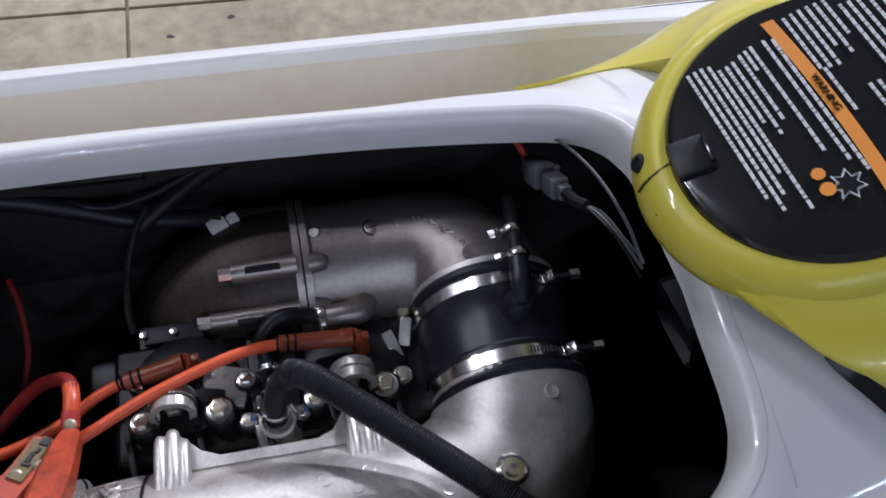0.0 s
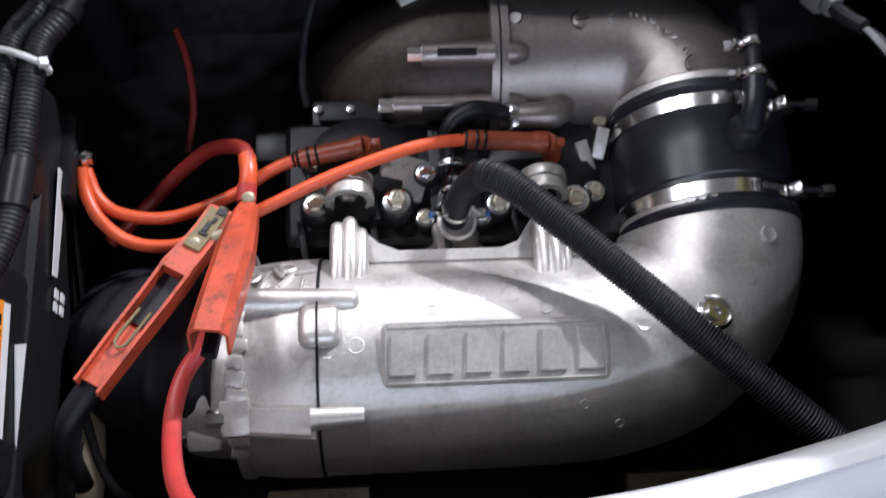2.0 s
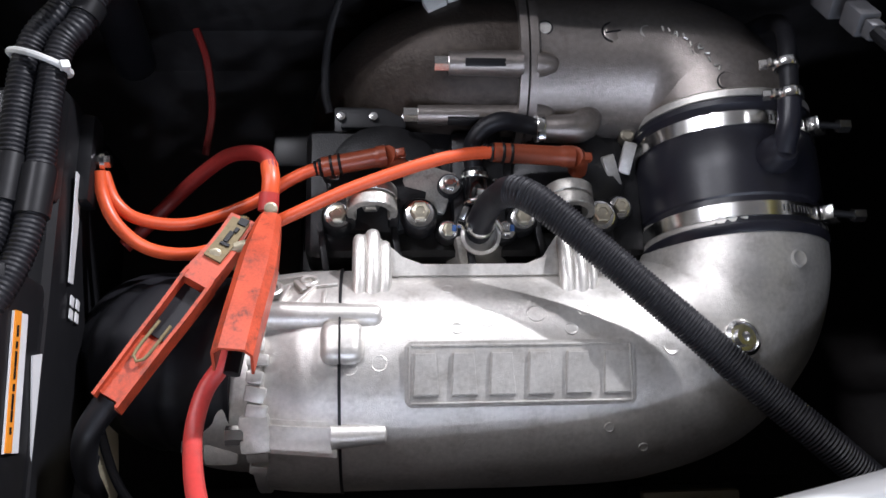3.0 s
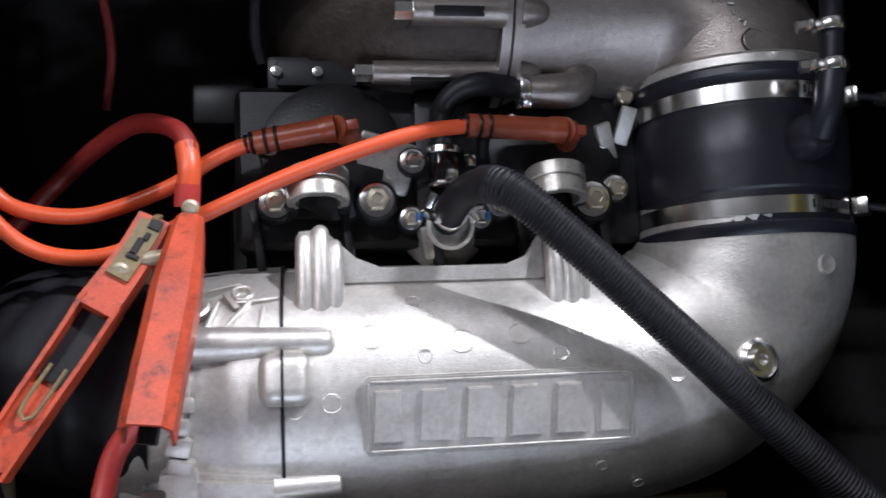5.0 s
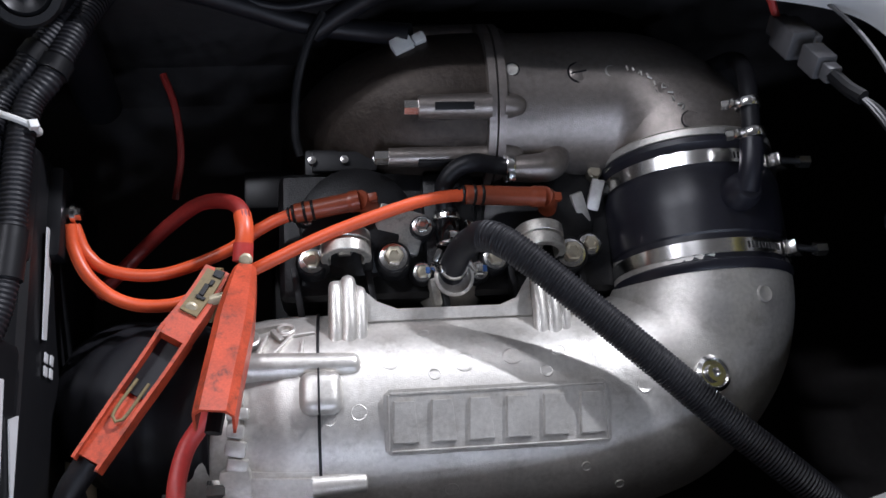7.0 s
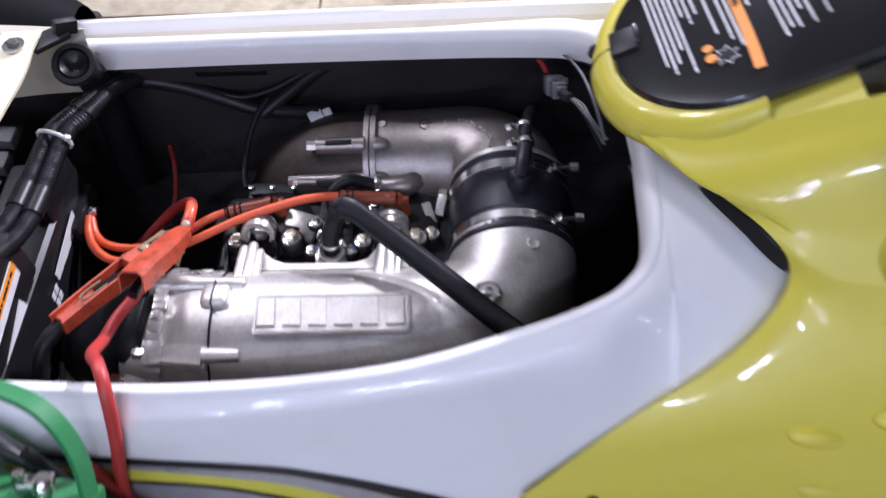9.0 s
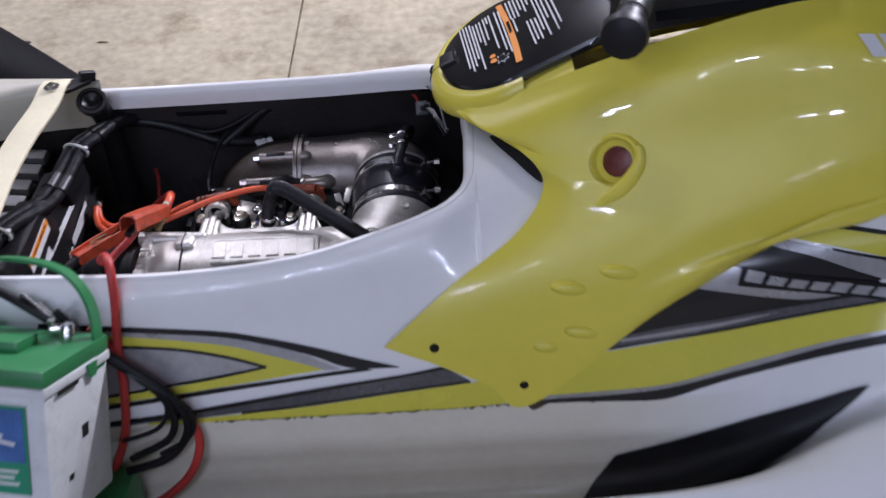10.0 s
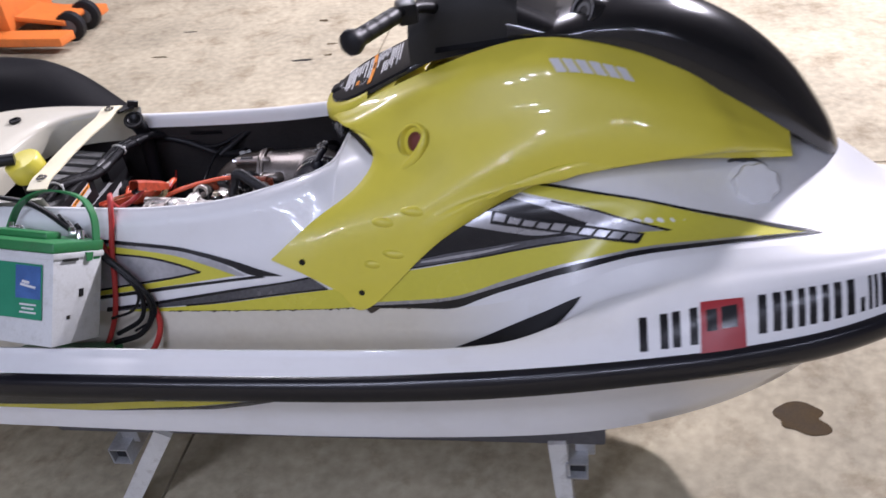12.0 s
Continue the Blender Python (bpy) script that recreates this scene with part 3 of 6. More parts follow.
for side in (-1, 1):
    lens_at = Vector((0.271, CY - 0.213, 1.04)) if side < 0 else Vector((0.262, CY + 0.279, 1.003))
    out = Vector((-0.52, side * 0.7, 0.48)).normalized()
    skin_bm = sheet([[cowl_at(i / 70, j / 48, side) for j in range(49)] for i in range(71)])
    close = [e for e in skin_bm.edges if all((v.co - lens_at).length < 0.075 for v in e.verts)]
    bmesh.ops.subdivide_edges(skin_bm, edges=close, cuts=4, use_grid_fill=True)
    # the reflector sits in a round hole
    gone = []
    for face in skin_bm.faces:
        d = face.calc_center_median() - lens_at
        if abs(d.dot(out)) < 0.06 and (d - out * d.dot(out)).length < 0.0345:
            gone.append(face)
    bmesh.ops.delete(skin_bm, geom=gone, context="FACES")
    cowl = part("cowl_side", thicken(skin_bm, 0.004), YELLOW, craft, "glossy yellow side cowl", 50)
    deg = [math.degrees(a) for a in out.to_track_quat("Z", "X").to_euler()]
    part("reflector_bezel", lathe([(0.0415, -0.012), (0.0415, -0.001), (0.0395, 0.002), (0.0365, 0.0025), (0.034, 0.0005), (0.0325, -0.006), (0.0305, -0.018), (0.027, -0.022), (0.0005, -0.0225)], lens_at, deg, 40), YELLOW, cowl, "deep round moulded recess")
    part("reflector", lathe([(0.0245, -0.023), (0.0245, -0.014), (0.0225, -0.011), (0.016, -0.0085), (0.009, -0.0075), (0.001, -0.007)], lens_at - out * 0.001, deg), DARK_RED, cowl, "dusty dark red round reflector")
    if side < 0:
        part("moulded_ridge", sweep([(0.301, -0.243, 1.068), (0.304, -0.252, 1.055), (0.297, -0.262, 1.036), (0.281, -0.266, 1.012), (0.255, -0.266, 0.987), (0.228, -0.268, 0.962), (0.195, -0.272, 0.935)], lambda t: 0.0035 + 0.0085 * math.sin(math.pi * (0.06 + 0.9 * t)) ** 0.8, 40, 12), YELLOW, cowl, "rounded lip under the reflector")
    for bx, bv, bz, bl in ((0.205, 0.308, 0.886, 0.03), (0.279, 0.306, 0.912, 0.034), (0.226, 0.332, 0.816, 0.032), (0.17, 0.334, 0.79, 0.024)):
        bump = bmesh.new()
        bmesh.ops.create_uvsphere(bump, u_segments=20, v_segments=10, radius=1)
        bmesh.ops.transform(bump, matrix=pose(bx, CY + side * bv, bz, 0, 8, 0) @ Matrix.Diagonal((bl, 0.0115, 0.012, 1)), verts=bump.verts)
        part("moulded_bump", bump, YELLOW, cowl)
    for sx, sv, sz in ((0.0, 0.3365, 0.797), (0.136, 0.3555, 0.722)):
        deg2 = [math.degrees(a) for a in Vector((0, side * 0.95, 0.3)).to_track_quat("Z", "X").to_euler()]
        part("cowl_screw", lathe([(0.0075, -0.004), (0.0075, 0.001), (0.006, 0.0035), (0.003, 0.0035), (0.0028, 0.0015), (0.0005, 0.0015)], (sx, CY + side * sv, sz), deg2, 14), BLACK, cowl, "black plastic cowl screw")
    mark = part("maker_mark", sheet([[cowl_at(0.566 + 0.086 * i / 4, 0.14 + 0.1 * j / 3, side) + Vector((0, side * 0.001, 0.0006)) for j in range(4)] for i in range(5)]), YELLOW, cowl)
    for k in range(6):
        a0 = 0.566 + k * 0.01414
        part("mark_block", sheet([[cowl_at(a0 + da * 0.0112, 0.155 + db * 0.085, side) + Vector((0, side * 0.0026, 0.0018)) for db in (0, 0.5, 1)] for da in (0, 0.5, 1)]), LABEL_WHITE, mark, "white block on the cowl")
# rear nose of the cowl, wrapped round the sloping panel
PANEL = lambda x: 1.032 + 0.455 * x
PCY = CY + 0.044
nose = []
for k in range(41):
    th = radians(-97 + 194 * k / 40)
    line = []
    for d, h in ((-0.012, 0.0005), (0.002, 0.001), (0.008, -0.001), (0.0135, -0.006), (0.017, -0.014), (0.0185, -0.024), (0.018, -0.034), (0.0155, -0.042), (0.011, -0.046), (0.003, -0.047)):
        x = 0.138 - (0.107 + d) * math.cos(th)
        line.append((x, PCY + (0.12 + d) * math.sin(th), PANEL(0.138 - 0.107 * math.cos(th)) + h))
    nose.append(line)
nose_part = part("cowl_nose", sheet(nose), YELLOW, craft, "rounded yellow rear end of the cowl", 60)
for rx2, ry2, rz2 in ((0.0165, 0.041, 1.0305), (0.0205, -0.006, 1.031)):
    part("cowl_rivet", lathe([(0.0082, -0.004), (0.0082, 0.001), (0.0065, 0.003), (0.004, 0.0038), (0.003, 0.0015), (0.0005, 0.0015)], (rx2, ry2, rz2), (0, -58, 0), 16), DARK_GREY, nose_part, "grey push rivet")
part("seam", sweep([(0.0115, 0.02, 1.021), (0.0135, 0.02, 1.032), (0.0195, 0.021, 1.042), (0.031, 0.025, 1.048)], 0.001, 8, 6), BLACK, nose_part)
for side in (-1, 1):
    skirt = []
    for k in range(41):
        p = cowl_at(0, 0.2 + 0.8 * k / 40, side)
        skirt.append([p, p + Vector((0.006, -side * 0.005, -0.006)), p + Vector((0.016, -side * 0.014, -0.008))])
    part("cowl_edge", sheet(skirt), YELLOW, craft)
# console top and its black panel


def panel_width(x):
    return 0.12 * math.sqrt(max(0.0, 1 - max(0.0, (0.138 - x) / 0.107) ** 2)) if x < 0.138 else 0.12 - 0.008 * min(1, (x - 0.138) / 0.15)


top_rows = []
for i in range(41):
    a = 0.377 * i / 40
    left, right = cowl_at(a, 0, 1), cowl_at(a, 0, -1)
    top_rows.append([left.lerp(right, u / 12) + Vector((0, 0, -0.002 * math.sin(math.pi * u / 12))) for u in range(13)])
part("console_top", sheet(top_rows), YELLOW, craft, "yellow console rim")
rows = []
for i in range(49):
    x = 0.031 + 0.345 * (i / 48) ** 1.6
    w = panel_width(x)
    rows.append([(x, PCY + w * u, PANEL(x) + h) for u, h in ((-1.0, -0.008), (-0.995, 0.001), (-0.96, 0.0065), (-0.85, 0.0075), (-0.5, 0.0085), (0, 0.009), (0.5, 0.0085), (0.85, 0.0075), (0.96, 0.0065), (0.995, 0.001), (1.0, -0.008))])
panel = part("warning_panel", sheet(rows), BLACK_GLOSS, craft, "glossy black panel printed with safety text")
tilt = math.degrees(math.atan(-0.455))


def on_panel(x, y, lift=0.0):
    return Vector((x + 0.012, PCY + y, PANEL(x + 0.012) + 0.0098 + lift))


rng = random.Random(4)
lines = []


def print_row(x, start, stop):
    y = start
    while y > stop:
        w = 0.002 + 0.007 * rng.random()
        lines.append(block(0.0027, min(w, y - stop + 0.003), 0.0006, on_panel(x + 0.1 * (0.08 - y + w / 2), y - w / 2), (0, tilt, 5.7), 0))
        y -= w + 0.0011


for x, start, stop in ((0.0518, 0.078, -0.047), (0.0572, 0.079, -0.03), (0.0572, -0.034, -0.06), (0.0625, 0.08, -0.05), (0.068, 0.079, -0.034), (0.0728, 0.072, -0.066), (0.0785, 0.073, 0.012), (0.084, 0.075, 0.002), (0.0905, 0.079, 0.013), (0.0955, 0.081, 0.058), (0.1005, 0.083, -0.0255), (0.1105, 0.084, -0.0385), (0.1165, 0.082, -0.0535), (0.1315, 0.097, 0.0415), (0.1375, 0.0985, 0.041), (0.1435, 0.0995, 0.041), (0.1495, 0.1, 0.056), (0.1555, 0.1, 0.048), (0.1615, 0.1, 0.06), (0.1335, 0.039, -0.004), (0.151, 0.012, -0.06), (0.157, 0.012, -0.05), (0.163, 0.01, -0.056), (0.169, 0.09, -0.03), (0.175, 0.09, -0.055), (0.181, 0.088, 0.0), (0.188, 0.088, -0.05), (0.195, 0.086, -0.03)):
    print_row(x, start, stop)
tagged(part("printed_text", merge(*lines), LABEL_WHITE, panel, "rows of small white print"), kind="stuff")
part("warning_stripe", sheet([[on_panel(0.1186 + 0.175 * (0.1 - y) - 0.4 * (0.1 - y) ** 2 + dx, y, 0.0002) for dx in (-0.0047, 0, 0.0047)] for y in [0.1 - 0.19 * k / 24 for k in range(25)]]), LABEL_ORANGE, panel, "orange warning stripe")


def star(r, spikes, depth, x, y, lift):
    rs = random.Random(spikes)
    pts = [((r if k % 2 else r * (0.5 + 0.15 * rs.random())) * math.cos(math.pi * k / spikes), (r if k % 2 else r * (0.5 + 0.15 * rs.random())) * math.sin(math.pi * k / spikes)) for k in range(2 * spikes)]
    return outline(pts, depth, on_panel(x, y, lift), (0, tilt, 0))


flash = part("pictogram", star(0.0135, 7, 0.0006, 0.114, -0.061, -0.0002), LABEL_WHITE, panel, "white outlined flash pictogram")
part("pictogram_core", star(0.0108, 7, 0.0006, 0.114, -0.061, 0.0006), DECAL_BLACK, flash)
part("pictogram_splash", merge(*[outline([(r * math.cos(k * 0.7), r * math.sin(k * 0.7)) for k in range(9)], 0.0006, on_panel(0.1 + c, -0.05 + d, 0.001), (0, tilt, 0)) for r, c, d in ((0.0052, 0.0, 0.004), (0.0058, 0.001, -0.01))]), LABEL_ORANGE, flash, "orange splash marks")


def lettering(text, size, m, mat, parent, name="lettering", depth=0.0004):
    curve = bpy.data.curves.new("text", "FONT")
    curve.body, curve.size, curve.extrude, curve.align_x, curve.align_y = text, size, depth, "CENTER", "CENTER"
    temp = bpy.data.objects.new("text", curve)
    scene.collection.objects.link(temp)
    mesh = bpy.data.meshes.new_from_object(temp.evaluated_get(bpy.context.evaluated_depsgraph_get()))
    bpy.data.objects.remove(temp)
    bpy.data.curves.remove(curve)
    mesh.materials.clear()
    mesh.materials.append(mat)
    mesh.transform(m)
    ob = new(name, mesh)
    ob.parent = parent
    return ob


lettering("WARNING", 0.0078, Matrix.Translation(on_panel(0.1302, 0.018, 0.0008)) @ Matrix.Rotation(radians(tilt), 4, "Y") @ Matrix.Rotation(radians(-84), 4, "Z"), DECAL_BLACK, panel, "warning_word")
latch = part("latch", block(0.03, 0.034, 0.012, on_panel(0.031, 0.005, -0.002), (0, tilt, 0), 0.004), BLACK, panel, "black moulded latch")
part("latch_bar", block(0.004, 0.026, 0.006, on_panel(0.041, 0.005, 0.006), (0, tilt, 0), 0.0015), BLACK_GLOSS, latch)
# dark gaps under the rear corners of the cowl
for side in (-1, 1):
    gap = []
    for k in range(25):
        t = k / 24
        p = cowl_at(0, 0.3 + 0.26 * t, side)
        w = math.sin(math.pi * t) ** 0.7
        gap.append([p + Vector((0.014, -side * 0.01, -0.004)), p + Vector((0.004, -side * 0.002, -0.006 - 0.006 * w)), p + Vector((-0.001 * w, 0, -0.007 - 0.02 * w)), p + Vector((0.014, -side * 0.012, -0.012 - 0.026 * w))])
    part("air_slot", sheet(gap), BLACK, craft, "dark gap under the cowl corner")
# hood
HOOD = follow((0.56, 0.1, 1.228, 1.236), (0.64, 0.127, 1.225, 1.262), (0.72, 0.131, 1.208, 1.288), (0.82, 0.131, 1.168, 1.275), (0.92, 0.128, 1.106, 1.238), (1.02, 0.12, 1.04, 1.178), (1.11, 0.112, 0.975, 1.096), (1.17, 0.1, 0.93, 1.02), (1.21, 0.078, 0.9, 0.957), (1.23, 0.04, 0.885, 0.91))
rows = []
for i in range(61):
    x = 0.56 + 0.67 * i / 60
    v, ze, zc = HOOD(x)
    rows.append([(x, CY + v * math.cos(math.pi * u / 24) * (1 + 0.08 * math.sin(math.pi * u / 24)), ze + (zc - ze) * math.sin(math.pi * u / 24) ** 0.75) for u in range(25)])
hood = part("hood", thicken(sheet(rows), 0.004), BLACK_GLOSS, craft, "glossy black front hood", 50)
for side in (-1, 1):
    part("hood_vent", block(0.06, 0.02, 0.006, (0.86, CY + side * 0.11, 1.197), (side * -52, 38, 0), 0.002), DARK_GREY, hood, "recessed grey hood grille")
dash_rows = []
for i in range(21):
    x = 0.33 + 0.31 * i / 20
    dash_rows.append([(x, CY + 0.118 * u, 1.205 + 0.03 * (i / 20) + 0.02 * (1 - u * u)) for u in (-1, -0.8, -0.4, 0, 0.4, 0.8, 1)])
part("dash", sheet(dash_rows), BLACK_GLOSS, craft, "glossy black dash behind the handlebar")
fairing = []
for i in range(17):
    t = i / 16
    fairing.append([(0.49 + 0.16 * t, CY + 0.106 * math.copysign(abs(math.cos(math.pi * u / 16)) ** 0.6, math.cos(math.pi * u / 16)), 1.195 + 0.01 * t + (0.098 - 0.078 * t) * math.sin(math.pi * u / 16) ** 0.55) for u in range(17)])
part("dash_fairing", sheet(fairing), BLACK_GLOSS, craft, "sloping glossy fairing behind the handlebar", 50)
g_at = Vector((0.655, -0.1, 1.262))
g_turn = [math.degrees(a) for a in Vector((-0.72, -0.5, 0.48)).to_track_quat("Z", "X").to_euler()]
gauge = part("gauge", lathe([(0.043, -0.05), (0.043, 0.0), (0.041, 0.006), (0.036, 0.007), (0.034, 0.001)], g_at, g_turn, 28), BLACK_GLOSS, craft, "round instrument in a black housing")
part("gauge_face", lathe([(0.035, 0.0), (0.034, 0.0015), (0.001, 0.002)], g_at, g_turn, 28), DARK_GREY, gauge)
part("gauge_ring", hoop([(0.036, 0.004), (0.036, 0.0075), (0.032, 0.0065), (0.032, 0.004)], g_at, g_turn, 28), SILVER, gauge)
part("gauge_dial", hoop([(0.022, 0.0018), (0.022, 0.0032), (0.014, 0.0032), (0.014, 0.0018)], g_at, g_turn, 24), GREY_PLASTIC, gauge)
# handlebar
cover_rows = []
for i in range(17):
    t = i / 16
    x = 0.268 + 0.245 * t
    h = 0.15 * math.sin(math.pi * (0.1 + 0.8 * t)) ** 0.35
    cover_rows.append([(x, CY + 0.1 * math.copysign(abs(math.cos(math.pi * u / 16)) ** 0.6, math.cos(math.pi * u / 16)), 1.17 + 0.045 * t + h * math.sin(math.pi * u / 16) ** 0.5) for u in range(17)])
column = part("steering_cover", thicken(sheet(cover_rows), 0.004), PAD, craft, "black moulded handlebar cover", 50)
for side in (-1, 1):
    inner = Vector((0.34, CY + side * 0.06, 1.285))
    mid = Vector((0.287, CY + side * 0.22, 1.338))
    tip = Vector((0.225, CY + side * 0.385, 1.345))
    part("bar_tube", sweep([inner, inner.lerp(mid, 0.5) + Vector((0, 0, 0.006)), mid], 0.012, 14, 12), BLACK, column)
    part("grip", sweep([mid.lerp(tip, 0.12), mid.lerp(tip, 0.5), tip], lambda t: 0.017 + (0.006 if t > 0.93 else 0.0), 48, 16, 22, 0.0012), RUBBER, column, "ribbed black rubber grip")
    part("grip_end", lathe([(0.022, -0.01), (0.026, 0.0), (0.024, 0.009), (0.014, 0.014), (0.001, 0.015)], tip, [math.degrees(a) for a in (tip - mid).to_track_quat("Z", "X").to_euler()], 18), RUBBER, column)
    part("switch_housing", block(0.045, 0.05, 0.045, mid.lerp(inner, 0.16), (0, 0, side * -18), 0.01), BLACK, column)
# graphics on the deck sides, by row and station


def strip(top, low, lift, side, across=10, count=44):
    rows = []
    for i in range(count + 1):
        a, b = spline([(*p, 0) for p in top], i / count), spline([(*p, 0) for p in low], i / count)
        rows.append([skin(*a.lerp(b, j / across)[:2], side, lift) for j in range(across + 1)])
    return sheet(rows)


def decal(name, mat, top, low, lift):
    return part(name, strip(top, low, lift, -1), mat, craft)


decal("black_line", DECAL_BLACK, ((-0.596, 1.61), (-0.478, 1.79), (-0.334, 2.1), (-0.264, 2.38), (-0.193, 2.71), (-0.124, 3.02), (-0.056, 3.25)), ((-0.598, 1.76), (-0.48, 1.94), (-0.336, 2.25), (-0.258, 2.58), (-0.188, 2.93), (-0.133, 3.21), (-0.056, 3.26)), 0.0016)
decal("silver_border", SILVER, ((-0.598, 1.76), (-0.48, 1.94), (-0.336, 2.25), (-0.25, 2.6), (-0.148, 3.22)), ((-0.6, 1.88), (-0.481, 2.05), (-0.337, 2.45), (-0.252, 2.85), (-0.17, 3.23)), 0.0012)
decal("yellow_band", DECAL_YELLOW, ((-0.6, 1.88), (-0.481, 2.05), (-0.337, 2.45), (-0.252, 2.85), (-0.169, 3.21)), ((-0.603, 2.13), (-0.484, 2.31), (-0.339, 2.71), (-0.29, 2.93), (-0.261, 3.1)), 0.001)
decal("grey_arrow", SILVER, ((-0.603, 2.18), (-0.484, 2.35), (-0.397, 2.53), (-0.325, 2.8), (-0.267, 3.08)), ((-0.627, 3.58), (-0.499, 3.4), (-0.421, 3.28), (-0.345, 3.18), (-0.267, 3.08)), 0.0008)
decal("black_line", DECAL_BLACK, ((-0.603, 2.11), (-0.484, 2.29), (-0.396, 2.47), (-0.325, 2.74), (-0.259, 3.06)), ((-0.604, 2.2), (-0.485, 2.37), (-0.397, 2.55), (-0.325, 2.82), (-0.267, 3.09)), 0.0014)
decal("black_line", DECAL_BLACK, ((-0.627, 3.58), (-0.499, 3.4), (-0.421, 3.28), (-0.345, 3.18), (-0.266, 3.06)), ((-0.628, 3.64), (-0.501, 3.46), (-0.422, 3.34), (-0.346, 3.25), (-0.26, 3.1)), 0.0014)
decal("yellow_band", DECAL_YELLOW, ((-0.628, 3.64), (-0.501, 3.46), (-0.346, 3.25), (-0.26, 3.1)), ((-0.631, 3.76), (-0.503, 3.59), (-0.348, 3.42), (-0.169, 3.21)), 0.001)
decal("black_line", DECAL_BLACK, ((-0.63, 3.74), (-0.503, 3.6), (-0.349, 3.43), (-0.229, 3.33), (-0.112, 3.22)), ((-0.633, 3.83), (-0.505, 3.69), (-0.35, 3.52), (-0.23, 3.4), (-0.098, 3.28)), 0.0016)
decal("black_line", DECAL_BLACK, ((-0.526, 3.92), (-0.432, 3.84), (-0.355, 3.75), (-0.204, 3.57), (-0.057, 3.4), (0.007, 3.29)), ((-0.529, 4), (-0.434, 3.91), (-0.356, 3.82), (-0.204, 3.63), (-0.058, 3.45), (0.014, 3.33)), 0.0016)
decal("grey_band", DECAL_GREY, ((-0.528, 3.98), (-0.434, 3.9), (-0.356, 3.81), (-0.204, 3.61), (-0.058, 3.44), (0.014, 3.31)), ((-0.53, 4.02), (-0.435, 3.96), (-0.359, 3.92), (-0.208, 3.81), (-0.061, 3.67), (0.052, 3.57)), 0.001)
decal("black_line", DECAL_BLACK, ((-0.313, 3.87), (-0.208, 3.8), (-0.061, 3.66), (0.053, 3.56)), ((-0.314, 3.91), (-0.209, 3.84), (-0.062, 3.7), (0.052, 3.6)), 0.0014)
decal("yellow_band", DECAL_YELLOW, ((-0.466, 3.97), (-0.359, 3.93), (-0.209, 3.85), (-0.062, 3.71), (0.066, 3.59), (0.164, 3.46)), ((-0.468, 4.01), (-0.362, 4.01), (-0.213, 4.01), (-0.068, 4.01), (0.059, 4), (0.158, 3.97)), 0.001)
decal("black_line", DECAL_BLACK, ((0.524, 1.75), (0.611, 1.89), (0.731, 2.15), (0.85, 2.42), (0.966, 2.7), (1.072, 3.18), (1.131, 3.48)), ((0.525, 1.79), (0.611, 1.94), (0.731, 2.21), (0.85, 2.5), (0.964, 2.82), (1.07, 3.34), (1.13, 3.52)), 0.0016)
decal("yellow_band", DECAL_YELLOW, ((0.525, 1.79), (0.611, 1.94), (0.731, 2.21), (0.85, 2.5), (0.964, 2.82), (1.108, 3.42)), ((0.506, 1.88), (0.592, 2.11), (0.671, 2.41), (0.742, 2.76), (0.789, 2.98), (0.833, 3.14)), 0.001)
decal("black_line", DECAL_BLACK, ((0.58, 2.1), (0.671, 2.41), (0.742, 2.76), (0.836, 3.14)), ((0.58, 2.13), (0.671, 2.47), (0.742, 2.82), (0.824, 3.17)), 0.0016)
decal("silver_stripe", SILVER, ((0.494, 1.88), (0.562, 2.06), (0.635, 2.31), (0.73, 2.77), (0.818, 3.15)), ((0.485, 1.94), (0.562, 2.21), (0.634, 2.62), (0.694, 2.95), (0.754, 3.16)), 0.0012)
decal("dark_arrow", DECAL_BLACK, ((0.485, 1.93), (0.537, 2.08), (0.586, 2.29), (0.634, 2.61), (0.682, 2.9)), ((0.437, 2.15), (0.487, 2.31), (0.537, 2.49), (0.598, 2.74), (0.682, 3.04)), 0.0008)
decal("silver_wedge", SILVER, ((0.424, 2.1), (0.462, 2.21), (0.512, 2.42), (0.561, 2.7), (0.61, 2.9)), ((0.379, 2.33), (0.436, 2.53), (0.486, 2.71), (0.548, 2.88), (0.609, 2.92)), 0.0012)
decal("dark_wedge", DECAL_BLACK, ((0.379, 2.32), (0.436, 2.51), (0.486, 2.7), (0.548, 2.87), (0.67, 2.97)), ((0.263, 2.97), (0.343, 2.94), (0.434, 2.96), (0.535, 2.96), (0.67, 3.01)), 0.001)
decal("grey_band", DECAL_GREY, ((0.263, 2.96), (0.343, 2.93), (0.434, 2.94), (0.535, 2.95), (0.676, 2.99)), ((0.237, 3.13), (0.329, 3.11), (0.433, 3.11), (0.547, 3.09), (0.682, 3.13)), 0.0008)
decal("silver_line", SILVER, ((0.283, 3), (0.356, 3), (0.434, 3.01), (0.51, 3)), ((0.282, 3.04), (0.355, 3.06), (0.434, 3.06), (0.51, 3.01)), 0.0014)
decal("black_line", DECAL_BLACK, ((0.237, 3.1), (0.329, 3.1), (0.433, 3.1), (0.547, 3.08), (0.682, 3.11)), ((0.237, 3.15), (0.328, 3.13), (0.433, 3.14), (0.547, 3.12), (0.682, 3.15)), 0.0016)
